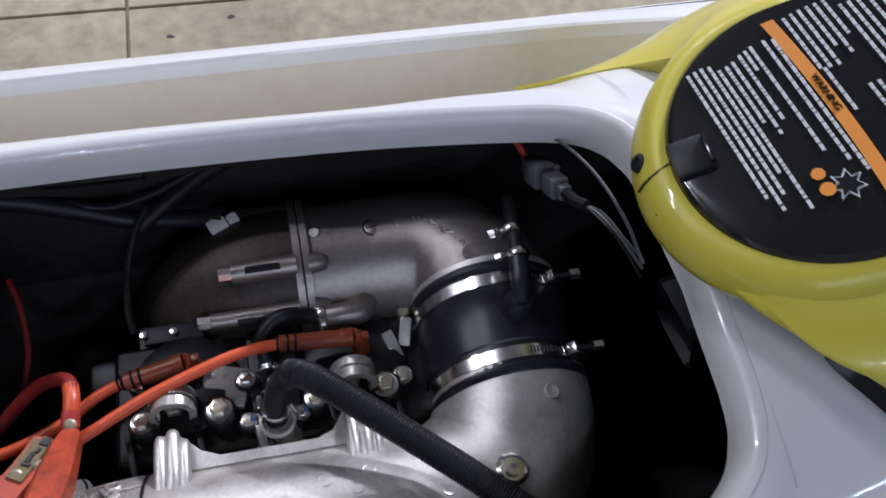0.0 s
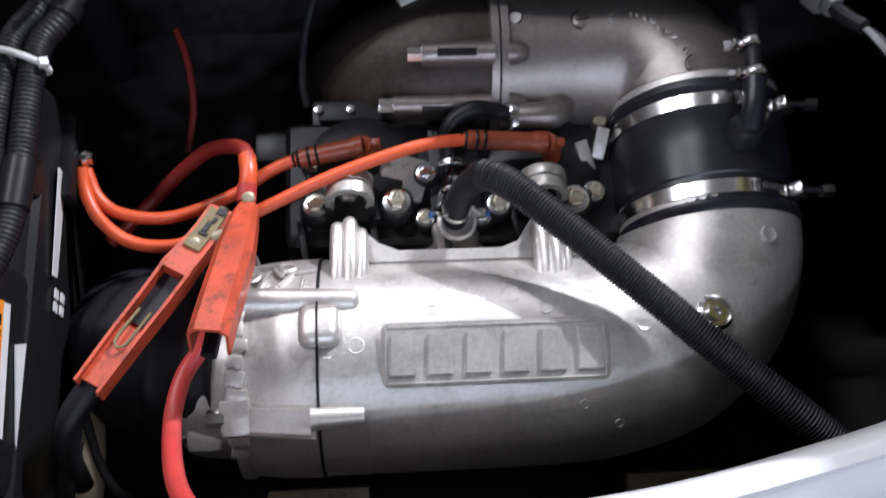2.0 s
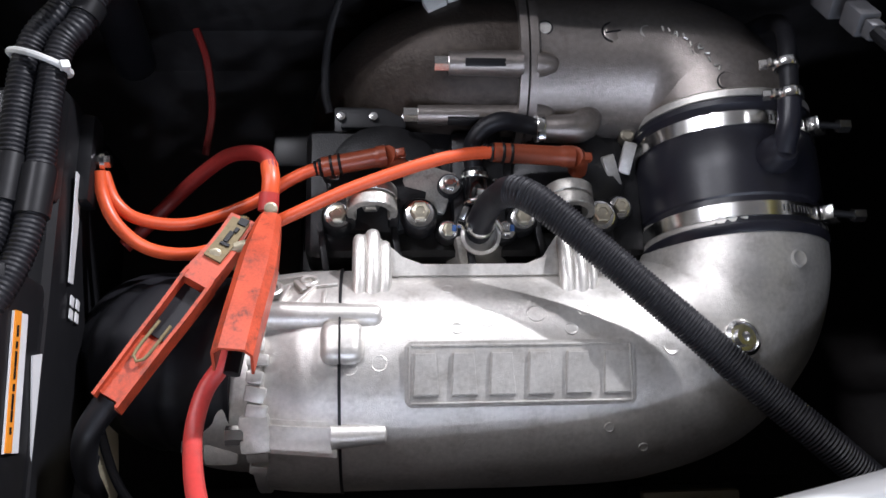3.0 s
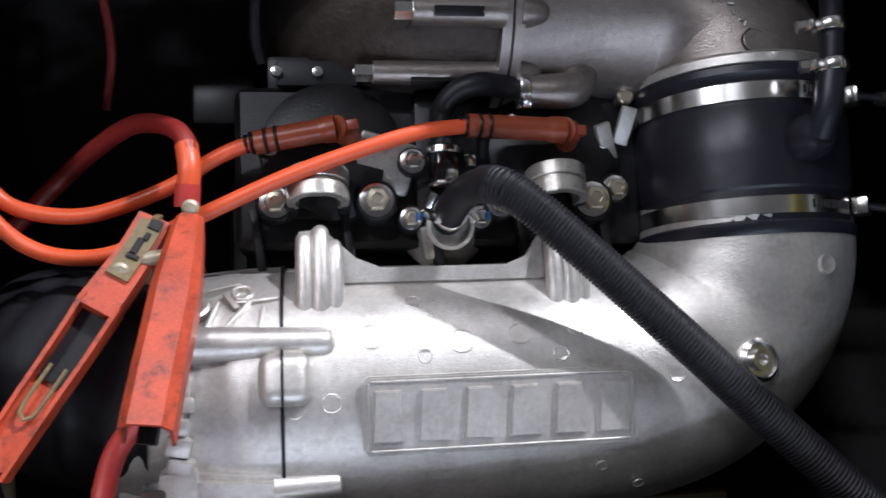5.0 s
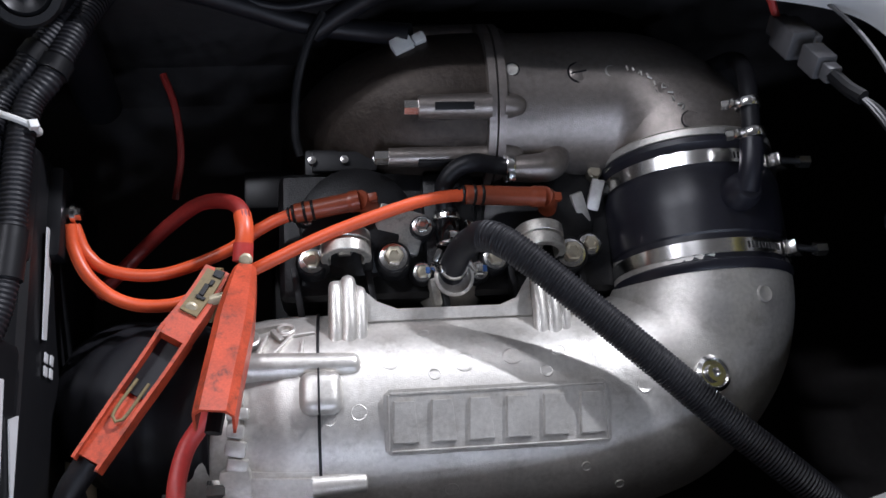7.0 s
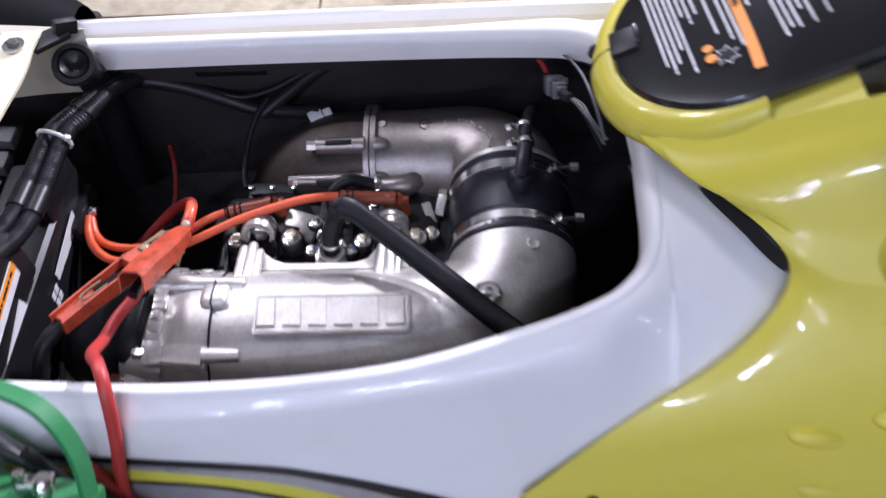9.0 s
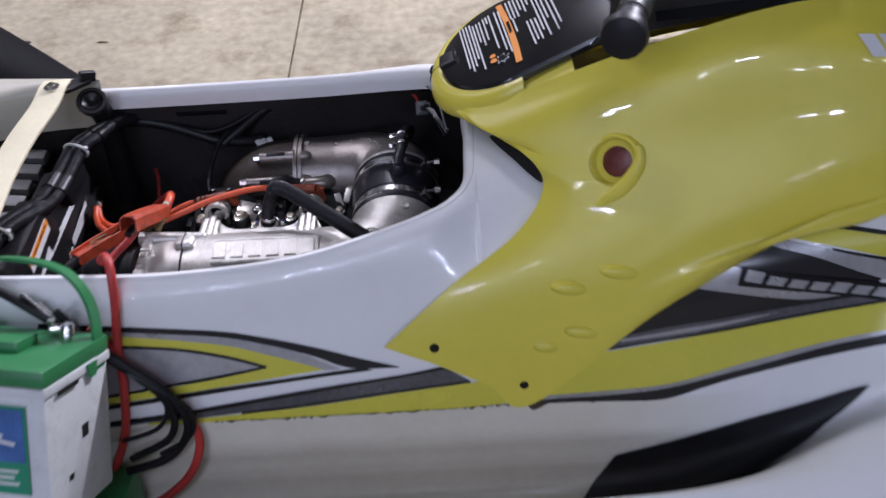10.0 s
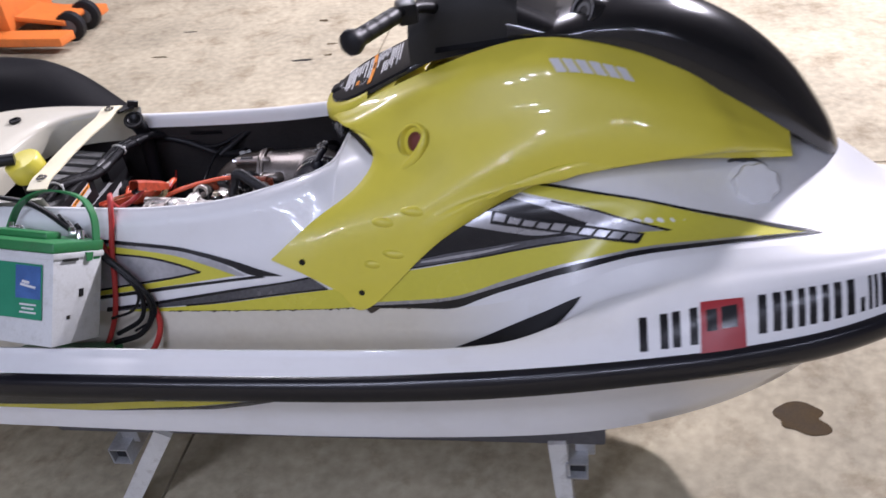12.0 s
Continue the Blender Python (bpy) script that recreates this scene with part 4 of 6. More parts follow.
decal("yellow_band", DECAL_YELLOW, ((0.227, 3.17), (0.355, 3.15), (0.484, 3.13), (0.609, 3.13), (0.73, 3.17), (0.836, 3.14), (1.108, 3.42)), ((0.151, 3.92), (0.268, 3.86), (0.356, 3.8), (0.482, 3.61), (0.609, 3.52), (0.753, 3.58), (1.107, 3.44)), 0.001)
decal("silver_border", SILVER, ((0.151, 3.91), (0.268, 3.85), (0.356, 3.79), (0.416, 3.7), (0.482, 3.6), (0.609, 3.51), (0.729, 3.56), (0.845, 3.53), (1.003, 3.43)), ((0.151, 3.97), (0.268, 3.93), (0.356, 3.86), (0.416, 3.77), (0.482, 3.68), (0.608, 3.58), (0.729, 3.65), (0.844, 3.64), (1.001, 3.55)), 0.0012)
decal("black_line", DECAL_BLACK, ((0.151, 3.97), (0.268, 3.92), (0.356, 3.85), (0.416, 3.76), (0.482, 3.68), (0.608, 3.57), (0.729, 3.63), (0.844, 3.62), (0.957, 3.55), (1.131, 3.48)), ((0.15, 4.02), (0.266, 4.01), (0.354, 4.01), (0.415, 3.88), (0.481, 3.78), (0.608, 3.7), (0.729, 3.76), (0.844, 3.77), (0.956, 3.71), (1.13, 3.53)), 0.0016)
part("badge", strip(((0.452, 2.15), (0.61, 2.66), (0.778, 3.22)), ((0.446, 2.42), (0.602, 2.92), (0.764, 3.47)), 0.004, -1), BLACK, craft, "raised black badge with silver blocks")
for k in range(10):
    u0, u1 = (k + 0.08) / 10, (k + 0.86) / 10
    tall = 0.02 if k in (0, 4) else 0.05
    part("badge_block", strip(((0.457 + 0.318 * u0, 2.17 + 1.06 * u0 + tall), (0.457 + 0.318 * u1, 2.17 + 1.06 * u1 + tall)), ((0.451 + 0.311 * u0, 2.34 + 1.07 * u0), (0.451 + 0.311 * u1, 2.34 + 1.07 * u1)), 0.0075, -1, 3, 4), SILVER, craft)
# grime caught along the lower edge of the graphics
rg = random.Random(21)
gx = -0.36
while gx < 0.25:
    gl = 0.006 + 0.035 * rg.random() ** 2
    top = [(gx + gl * k / 4, 3.985 + 0.012 * rg.random()) for k in range(5)]
    low = [(gx + gl * k / 4, 4.0 + (0.03 * rg.random() ** 2 if k % 4 else 0.0)) for k in range(5)]
    part("grime", strip(top, low, 0.0022, -1, 2, 10), GRIME, craft)
    gx += gl + 0.006 * rg.random()
part("grime", strip(((0.14, 4.0), (0.15, 4.0), (0.175, 4.0)), ((0.14, 4.02), (0.152, 4.1), (0.175, 4.015)), 0.0022, -1, 4, 8), GRIME, craft)
# black traction pad on the front ramp of the footwell
part("traction_pad", strip(((0.29, 4.72), (0.46, 4.5), (0.6, 4.43), (0.645, 4.47)), ((0.22, 5.5), (0.41, 6.1), (0.545, 6.2), (0.628, 4.85)), 0.006, -1), RUBBER, craft, "black rubber pad at the front of the footwell")
# hull marks: plain bars in place of characters, and a sticker
for a, b in ((0.759, 0.815), (0.823, 0.872), (0.985, 1.028), (1.036, 1.072), (1.08, 1.117), (1.126, 1.165), (1.192, 1.21), (1.216, 1.25)):
    w = min(0.0155, 0.36 * (b - a))
    for c in (a, b - w):
        part("hull_mark", strip(((c, 7.56), (c + w, 7.58)), ((c, 8.7), (c + w, 8.72)), 0.0012, -1, 6, 3), DECAL_BLACK, craft)
part("hull_mark", strip(((1.176, 8.3), (1.184, 8.3)), ((1.176, 8.7), (1.184, 8.72)), 0.0012, -1, 4, 3), DECAL_BLACK, craft)
part("red_sticker", strip(((0.878, 7.42), (0.958, 7.56)), ((0.876, 8.98), (0.962, 8.98)), 0.002, -1, 8, 6), STICKER_RED, craft, "faded red sticker between the dark bars")
for a, b in ((0.888, 0.908), (0.916, 0.946)):
    part("sticker_mark", strip(((a, 7.75), (b, 7.77)), ((a, 8.4), (b, 8.42)), 0.003, -1, 4, 3), DECAL_BLACK, craft)
# yellow flash with its dark borders on the lower hull
FLASH = follow((-1.2, 0.575, 0.555), (-0.709, 0.583, 0.563), (-0.6, 0.59, 0.559), (-0.486, 0.599, 0.558), (-0.412, 0.61, 0.571), (-0.332, 0.621, 0.584), (-0.237, 0.628, 0.597), (-0.094, 0.63, 0.6295))
BORDER = follow((-0.5, 0.558, 0.5565), (-0.42, 0.57, 0.563), (-0.344, 0.583, 0.572), (-0.224, 0.599, 0.583), (-0.171, 0.608, 0.588), (-0.085, 0.63, 0.611), (-0.01, 0.64, 0.637))


def hull_strip(x0, x1, edges, lift):
    rows = []
    for i in range(49):
        x = x0 + (x1 - x0) * i / 48
        top, low = edges(x)
        line = []
        for k in range(5):
            z = top + (low - top) * k / 4
            (va, za), (vb, zb), (vc, zc) = rail_low(x), flare(x), chine(x)
            f = (za - z) / (za - zb)
            v = va + (vb - va) * f if f < 1 else vb + (vc - vb) * (zb - z) / (zb - zc)
            line.append((x, CY - v - lift, z))
        rows.append(line)
    return sheet(rows)


low_flash = part("yellow_flash", hull_strip(-1.2, -0.094, FLASH, 0.004), DECAL_YELLOW, craft, "yellow flash on the lower hull")
part("flash_outline", hull_strip(-1.2, -0.3, lambda x: (rail_low(x)[1] + 0.002, FLASH(x)[0]), 0.0035), DECAL_BLACK, low_flash, "dark band above the flash")
part("flash_outline", hull_strip(-0.5, -0.01, lambda x: (BORDER(x)[0], 0.6 * BORDER(x)[0] + 0.4 * BORDER(x)[1]), 0.0042), DECAL_BLACK, low_flash)
part("flash_outline", hull_strip(-0.5, -0.01, lambda x: (0.6 * BORDER(x)[0] + 0.4 * BORDER(x)[1], BORDER(x)[1]), 0.0042), DECAL_GREY, low_flash)
# fuel cap
rings = []
for r, h in ((0.06, -0.006), (0.06, 0.003), (0.053, 0.005), (0.0505, 0.004), (0.0505, 0.024), (0.046, 0.03), (0.025, 0.031), (0.001, 0.031)):
    rings.append([((r - (0.006 if 0.04 < r < 0.052 else 0) * (0.5 + 0.5 * math.cos(8 * 2 * math.pi * j / 64))) * math.cos(2 * math.pi * j / 64), (r - (0.006 if 0.04 < r < 0.052 else 0) * (0.5 + 0.5 * math.cos(8 * 2 * math.pi * j / 64))) * math.sin(2 * math.pi * j / 64), h) for j in range(64)])
cap_bm = sheet(rings, closed=True)
capn = Vector((0.12, -0.62, 0.75)).normalized()
bmesh.ops.transform(cap_bm, matrix=Matrix.Translation((1.016, CY - 0.214, 0.9)) @ capn.to_track_quat("Z", "X").to_matrix().to_4x4(), verts=cap_bm.verts)
cap_ob = part("fuel_cap", cap_bm, WHITE, craft, "lobed white screw cap")
# set off aft so that a dark crescent shows beside the cap
dish = lathe([(0.074, -0.004), (0.074, 0.0015), (0.067, 0.003), (0.063, -0.001), (0.05, -0.002)], around=48)
bmesh.ops.transform(dish, matrix=Matrix.Translation((1.0, CY - 0.211, 0.897)) @ capn.to_track_quat("Z", "X").to_matrix().to_4x4(), verts=dish.verts)
part("cap_seat", dish, GREY_PLASTIC, cap_ob, "grey seat set off aft of the cap")

# ---- engine ----
engine = thing("engine", "silver cast aluminium two-cylinder marine engine with exhaust elbows", "engine")
MY, MZ, MR = -0.139, 0.721, 0.095
manifold = part("exhaust_manifold", sweep([(-0.422, MY, MZ), (-0.36, MY, MZ), (-0.26, MY, MZ), (-0.185, MY + 0.003, MZ), (-0.125, MY + 0.016, MZ + 0.006), (-0.085, MY + 0.05, MZ + 0.014), (-0.069, MY + 0.09, MZ + 0.024), (-0.068, MY + 0.13, MZ + 0.03)], lambda t: MR - 0.016 * max(0, (t - 0.55) / 0.45), 90, 48), CAST, engine, "silver cast exhaust manifold")


def on_manifold(x, angle, lift=0.0):
    """A place on the manifold's barrel and its outward direction; angle in degrees from straight up towards the far side."""
    n = Vector((0, math.sin(radians(angle)), math.cos(radians(angle))))
    return Vector((x, MY, MZ)) + n * (MR + lift), n


def face(n, spin=0.0):
    """A turn that lays z along n and keeps x along the boat."""
    ahead = Vector((1, 0, 0)) - n * n.x
    ahead = ahead.normalized() if ahead.length > 0.05 else Vector((0, 1, 0))
    across = n.cross(ahead)
    return Matrix((ahead, across, n)).transposed().to_4x4() @ Matrix.Rotation(radians(spin), 4, "Z")


def put(bm, place, n, spin=0.0):
    bmesh.ops.transform(bm, matrix=Matrix.Translation(place) @ face(n, spin), verts=bm.verts)
    return bm


cover = part("manifold_end_cover", sweep([(-0.424, MY, MZ), (-0.446, MY, MZ), (-0.468, MY, MZ), (-0.492, MY, MZ)], lambda t: MR + 0.001 - 0.006 * t * t, 30, 48), CAST, engine, "cast end cover with bolt bosses")
part("cover_neck", sweep([(-0.49, MY - 0.004, MZ - 0.004), (-0.51, MY - 0.004, MZ - 0.004), (-0.53, MY - 0.002, MZ - 0.006)], lambda t: 0.074 - 0.004 * t, 14, 40), CAST, cover, "turned neck of the end cover")
part("neck_bolt", sweep([(-0.552, -0.196, 0.748), (-0.534, -0.196, 0.748)], 0.009, 2, 6), STEEL, cover, "hexagon bolt beside the neck")
part("neck_lug", block(0.03, 0.026, 0.03, (-0.52, -0.196, 0.746), (20, 0, 0), 0.007), CAST, cover)
part("gasket", lathe([(MR + 0.0022, -0.0012), (MR + 0.0022, 0.0012)], (-0.423, MY, MZ), (0, 90, 0), 48), BLACK, engine)
for x0, x1, ang, r in ((-0.505, -0.388, 24, 0.0105), (-0.43, -0.386, -35, 0.0085)):
    p0, n = on_manifold(x0, ang, 0.001)
    p1, _ = on_manifold(x1, ang, -0.002)
    boss = part("bolt_boss", sweep([p0, p0.lerp(p1, 0.5), p1], lambda t, r=r: r * (1.2 - 0.3 * t) if t < 0.94 else r * (1.2 - 0.3 * t) * math.sqrt(max(0.05, 1 - ((t - 0.94) / 0.06) ** 2)), 40, 18), CAST, cover)
# wedge-shaped lug with a bolt below the tube boss
wa, wn = on_manifold(-0.455, -33, 0.001)
wn = Vector((0, math.sin(radians(-16)), math.cos(radians(-16))))
wedge = part("wedge_lug", put(merge(outline([(-0.042, -0.012), (0.03, -0.019), (0.03, 0.0085), (-0.005, 0.0105), (-0.042, 0.014)], 0.013, (0, 0, -0.006), bevel=0.004), block(0.024, 0.03, 0.014, (-0.032, 0.001, 0.002), (0, 0, 4), 0.005)), wa, wn), CAST, cover)
part("lug_bolt", sweep([wa + wn * 0.003 + Vector((-0.054, 0, 0)), wa + wn * 0.003 + Vector((-0.04, 0, 0))], 0.0075, 2, 6), STEEL, wedge)
# half-round boss across the gasket
p, n = on_manifold(-0.421, 9, -0.003)
dome = block(0.034, 0.034, 0.024, (0, 0, 0.002), bevel=0.011, segments=4)
part("sensor_boss", put(dome, p, n), CAST, cover)
part("boss_joint", put(block(0.0016, 0.0355, 0.027, (-0.0015, 0, 0.002), bevel=0.0006, segments=1), p, n), DARK_GREY, cover)
# cast ribs and rings on the upper side of the cover
rc = random.Random(9)
for x, ang, long, wide, spin in ((-0.47, 33, 0.036, 0.0035, 70), (-0.452, 36, 0.03, 0.003, 55), (-0.44, 44, 0.03, 0.004, 8), (-0.478, 46, 0.02, 0.004, 100), (-0.463, 52, 0.028, 0.003, 20), (-0.436, 33, 0.024, 0.003, 85), (-0.486, 36, 0.024, 0.004, 88), (-0.456, 44, 0.018, 0.0045, 120)):
    p, n = on_manifold(x, ang, 0.0)
    part("casting_rib", put(block(long, wide, 0.007, bevel=0.0014), p, n, spin), CAST, cover)
for x, ang, r in ((-0.48, 41, 0.011), (-0.449, 48, 0.008), (-0.498, 33, 0.008)):
    p, n = on_manifold(x, ang, -0.001)
    ring = part("cast_ring", put(lathe([(r, 0), (r, 0.0045), (r * 0.85, 0.0055), (r * 0.6, 0.005), (r * 0.5, 0.0015), (r * 0.1, 0.0015)], around=20), p, n), CAST, cover)
for k in range(13):
    p, n = on_manifold(-0.486 + 0.003 * (rc.random() - 0.5), -52 + 7.6 * k, 0.0015)
    part("flange_lump", put(block(0.012 + 0.006 * rc.random(), 0.009 + 0.005 * rc.random(), 0.006 + 0.004 * rc.random(), bevel=0.0025), p, n, 30 * rc.random() - 15), CAST, cover)
part("cover_ring", lathe([(MR - 0.002, -0.006), (MR + 0.0035, -0.004), (MR + 0.0035, 0.004), (MR - 0.002, 0.006)], (-0.487, MY + 0.004, MZ), (0, 90, 0), 48), CAST, cover)
part("cover_hose", sweep([(-0.505, MY + 0.012, MZ + 0.002), (-0.535, MY + 0.014, MZ), (-0.565, MY + 0.02, MZ - 0.012), (-0.59, MY + 0.03, MZ - 0.045), (-0.6, MY + 0.04, MZ - 0.11)], 0.0745, 60, 32, 9, 0.003), RUBBER, engine, "black ribbed rubber hose on the end cover")
for x, ang, r in ((-0.392, -1, 0.0065), (-0.415, -3, 0.006), (-0.288, -35, 0.011), (-0.158, 5, 0.0065), (-0.265, 24, 0.008), (-0.335, 42, 0.0055), (-0.365, 25, 0.009), (-0.305, 22, 0.009), (-0.33, 16, 0.005), (-0.238, 15, 0.0055), (-0.225, 26, 0.006), (-0.39, 60, 0.006), (-0.32, -42, 0.006), (-0.21, -34, 0.004), (-0.18, -46, 0.004)):
    p, n = on_manifold(x, ang, -0.0011 - r * r / 0.19)
    part("casting_pad", put(lathe([(r, 0), (r, 0.0012), (r * 0.93, 0.0014), (r * 0.8, 0.001), (r * 0.1, 0.001)], around=24), p, n), CAST, manifold)
# raised plate with six plain blocks
pc, pn = on_manifold(-0.2815, -6.5, -0.0015)
plate = part("maker_plate", put(outline([(sx * (0.091 - c), sy * (0.0255 - d)) for sx, sy, cs in ((1, -1, ((0.004, 0), (0, 0.004))), (1, 1, ((0, 0.004), (0.004, 0))), (-1, 1, ((0.004, 0), (0, 0.004))), (-1, -1, ((0, 0.004), (0.004, 0)))) for c, d in cs], 0.005, bevel=0.0012), pc, pn, 0), CAST, manifold, "raised cast maker's plate with plain blocks")
for k in range(6):
    x = -0.075 + 0.03 * k
    w, h = 0.0105, 0.0165
    shape = [(x - w, -h), (x - w * 0.45, -h), (x - w * 0.3, -h * 0.2), (x + w * 0.3, -h * 0.2), (x + w * 0.45, -h), (x + w, -h), (x + w * 0.75, h), (x - w * 0.75, h)]
    if k % 2:
        shape = [(x - w, -h), (x + w, -h), (x + w * 0.8, h), (x - w * 0.8, h)]
    shape = [(x - w, -h), (x + w, -h), (x + w * 0.8, h), (x - w * 0.8, h)]
    part("plate_block", put(outline(shape, 0.0036, bevel=0.0008), pc + pn * 0.0047, pn), CAST, plate)
part("plate_rim", put(merge(block(0.172, 0.0016, 0.0014, (0, 0.0222, 0.0055), bevel=0.0004, segments=1), block(0.172, 0.0016, 0.0014, (0, -0.0222, 0.0055), bevel=0.0004, segments=1), block(0.0016, 0.0428, 0.0014, (0.0875, 0, 0.0055), bevel=0.0004, segments=1), block(0.0016, 0.0428, 0.0014, (-0.0875, 0, 0.0055), bevel=0.0004, segments=1)), pc, pn), CAST, plate)
# drain plug on the elbow
plug = part("drain_plug", lathe([(0.0155, -0.01), (0.0155, 0.002), (0.0125, 0.0045), (0.011, 0.002), (0.0075, 0.002), (0.0075, 0.006), (0.004, 0.006), (0.0035, 0.001), (0.0005, 0.001)], (-0.1, -0.125, 0.818), (-4, 8, 0), 24), STEEL, engine, "steel socket-head drain plug")
p0 = Vector((-0.03, -0.055, 0.822))
part("casting_pad", lathe([(0.008, -0.004), (0.008, 0.001), (0.0065, 0.0015), (0.005, 0.0008), (0.0005, 0.0008)], (-0.045, -0.06, 0.8225), (0, 16, 0), 20), CAST, manifold)
# mounting lugs with eyes on the far side of the barrel
bracket = part("lug_flange", outline([(-0.4145, -0.062), (-0.4135, -0.04), (-0.411, -0.024), (-0.395, -0.022), (-0.386, -0.03), (-0.372, -0.043), (-0.355, -0.05), (-0.265, -0.05), (-0.25, -0.044), (-0.243, -0.033), (-0.236, -0.023), (-0.216, -0.022), (-0.208, -0.034), (-0.2, -0.05), (-0.197, -0.062)], 0.006, (0, 0, 0.772), bevel=0.0015), CAST, manifold, "scalloped cast mounting flange")
for ex in (-0.4, -0.2255):
    for dx, r, top in ((-0.0075, 0.0062, 0.0), (0.0035, 0.007, 0.004), (0.0135, 0.0052, -0.005)):
        part("lug_post", sweep([(ex + dx - 0.001, -0.084, 0.788), (ex + dx, -0.066, 0.7885), (ex + dx, -0.046, 0.787), (ex + dx, -0.033 + top, 0.784), (ex + dx, -0.0265 + top, 0.778)], lambda t, r=r: r * (1.15 - 0.25 * t) * (1 if t < 0.9 else math.sqrt(max(0.12, 1 - ((t - 0.9) / 0.1) ** 2))), 26, 14), CAST, bracket)
    lean = Matrix.Translation((ex + 0.003, 0.008, 0.77)) @ Matrix.Rotation(radians(-12), 4, "X")
    bands = []
    for dy in (-0.0068, 0.0068):
        arch = [lean @ Vector((0.019 * math.cos(radians(a)), dy, 0.019 * math.sin(radians(a)))) for a in range(-30, 211, 20)]
        bands.append(sweep(arch, 1.0, 40, profile=[(-0.0054, -0.0032), (-0.0054, 0.0024), (-0.0046, 0.0032), (0.0046, 0.0032), (0.0054, 0.0024), (0.0054, -0.0032)]))
    inner = [lean @ Vector((0.018 * math.cos(radians(a)), 0, 0.018 * math.sin(radians(a)))) for a in range(-30, 211, 20)]
    bands.append(sweep(inner, 1.0, 40, profile=[(-0.009, -0.002), (-0.009, 0.002), (0.009, 0.002), (0.009, -0.002)]))
    eye = part("lifting_eye", merge(*bands), EYE, engine, "grooved cast lifting eye")
    # near-black legs and foot carry the shade under the arch
    for side in (-0.019, 0.019):
        part("eye_leg", block(0.009, 0.026, 0.034, (ex + 0.003 + side, 0.004, 0.749), (-12, 0, 0), 0.003), HEAD_SHADED, eye)
    part("eye_foot", block(0.044, 0.03, 0.022, (ex + 0.002, 0.004, 0.738), (0, 0, 0), 0.006), HEAD_SHADED, eye)
    part("eye_bolt", lathe([(0.0105, -0.004), (0.0105, 0.004), (0.009, 0.006), (0.0005, 0.007)], (ex + 0.002, 0.014, 0.756), (0, 0, 0), 6), EYE, eye, sharp=20)


def bolt(x, y, z, r, mat, parent, turn=(0, 0, 0), washer=1.42, name="head_bolt"):
    b = part(name, lathe([(r, -0.012), (r, r * 0.9), (r * 0.85, r * 1.05), (r * 0.5, r * 1.1), (r * 0.45, r * 0.95), (r * 0.05, r * 0.95)], (x, y, z), turn, 6), mat, parent, sharp=20)
    part("washer", lathe([(r * washer, -0.002), (r * washer, 0.0005), (r * 1.1, 0.0012)], (x, y, z - 0.0005), turn, 20), STEEL, b)
    return b


head = part("cylinder_head", merge(block(0.315, 0.125, 0.07, (-0.3, 0.03, 0.705), bevel=0.012, segments=3), block(0.05, 0.11, 0.02, (-0.3, 0.03, 0.742), bevel=0.008), lathe([(0.055, 0), (0.052, 0.012), (0.04, 0.018), (0.02, 0.02), (0.0005, 0.02)], (-0.385, 0.04, 0.735), around=28), lathe([(0.055, 0), (0.052, 0.012), (0.04, 0.018), (0.02, 0.02), (0.0005, 0.02)], (-0.215, 0.04, 0.735), around=28)), HEAD_SHADED, engine, "grey cast cylinder head coloured dark for its shade")
part("cylinder_block", merge(block(0.31, 0.17, 0.17, (-0.3, 0.01, 0.585), bevel=0.015), block(0.36, 0.2, 0.08, (-0.3, 0.0, 0.49), bevel=0.02)), DARK_GREY, engine, "dark engine block")
for hx, hy, hz, hr, hm in ((-0.355, 0.0, 0.764, 0.0088, BOLT), (-0.427, 0.0, 0.76, 0.008, BOLT), (-0.192, -0.001, 0.761, 0.0095, BOLT), (-0.172, 0.008, 0.757, 0.007, BOLT), (-0.329, -0.012, 0.752, 0.006, BOLT), (-0.277, -0.012, 0.752, 0.006, STEEL), (-0.262, -0.002, 0.757, 0.0075, BOLT), (-0.327, 0.03, 0.757, 0.0065, STEEL), (-0.43, 0.045, 0.752, 0.0065, STEEL), (-0.25, 0.06, 0.752, 0.0065, STEEL)):
    part("bolt_pillar", lathe([(hr * 1.9, -0.03), (hr * 1.8, -0.004), (hr * 1.6, -0.0008)], (hx, hy, hz), around=20), HEAD_SHADED, head)
    bolt(hx, hy, hz, hr, hm, head)
for k in range(5):
    part("cooling_web", block(0.006, 0.05, 0.02, (-0.44 + 0.065 * k, -0.028, 0.742), (0, 0, 8), 0.0015), HEAD_SHADED, head)
# thermostat pot with hose spigot between the eyes
pot = part("water_outlet", lathe([(0.034, -0.014), (0.031, -0.006), (0.021, 0.008), (0.0165, 0.018), (0.0178, 0.02), (0.0178, 0.0245), (0.0148, 0.026), (0.0138, 0.018), (0.0005, 0.018)], (-0.301, -0.016, 0.736), (8, 0, 0), 32), CAST, head, "cast water outlet")
part("outlet_elbow", sweep([(-0.302, -0.014, 0.75), (-0.302, -0.01, 0.768), (-0.298, -0.003, 0.786), (-0.291, 0.001, 0.803), (-0.283, -0.001, 0.822)], 0.0118, 20, 16), RUBBER, head, "black rubber elbow")
part("elbow_clamp", lathe([(0.0128, -0.003), (0.0134, -0.002), (0.0134, 0.002), (0.0128, 0.003)], (-0.302, -0.011, 0.764), (-14, 6, 0), 24), STEEL, head)
part("clamp_screw", merge(block(0.006, 0.007, 0.02, (-0.3155, -0.012, 0.766), (24, 24, 0), 0.001), block(0.005, 0.012, 0.005, (-0.3165, -0.002, 0.771), (20, 0, -25), 0.001)), STEEL, head)
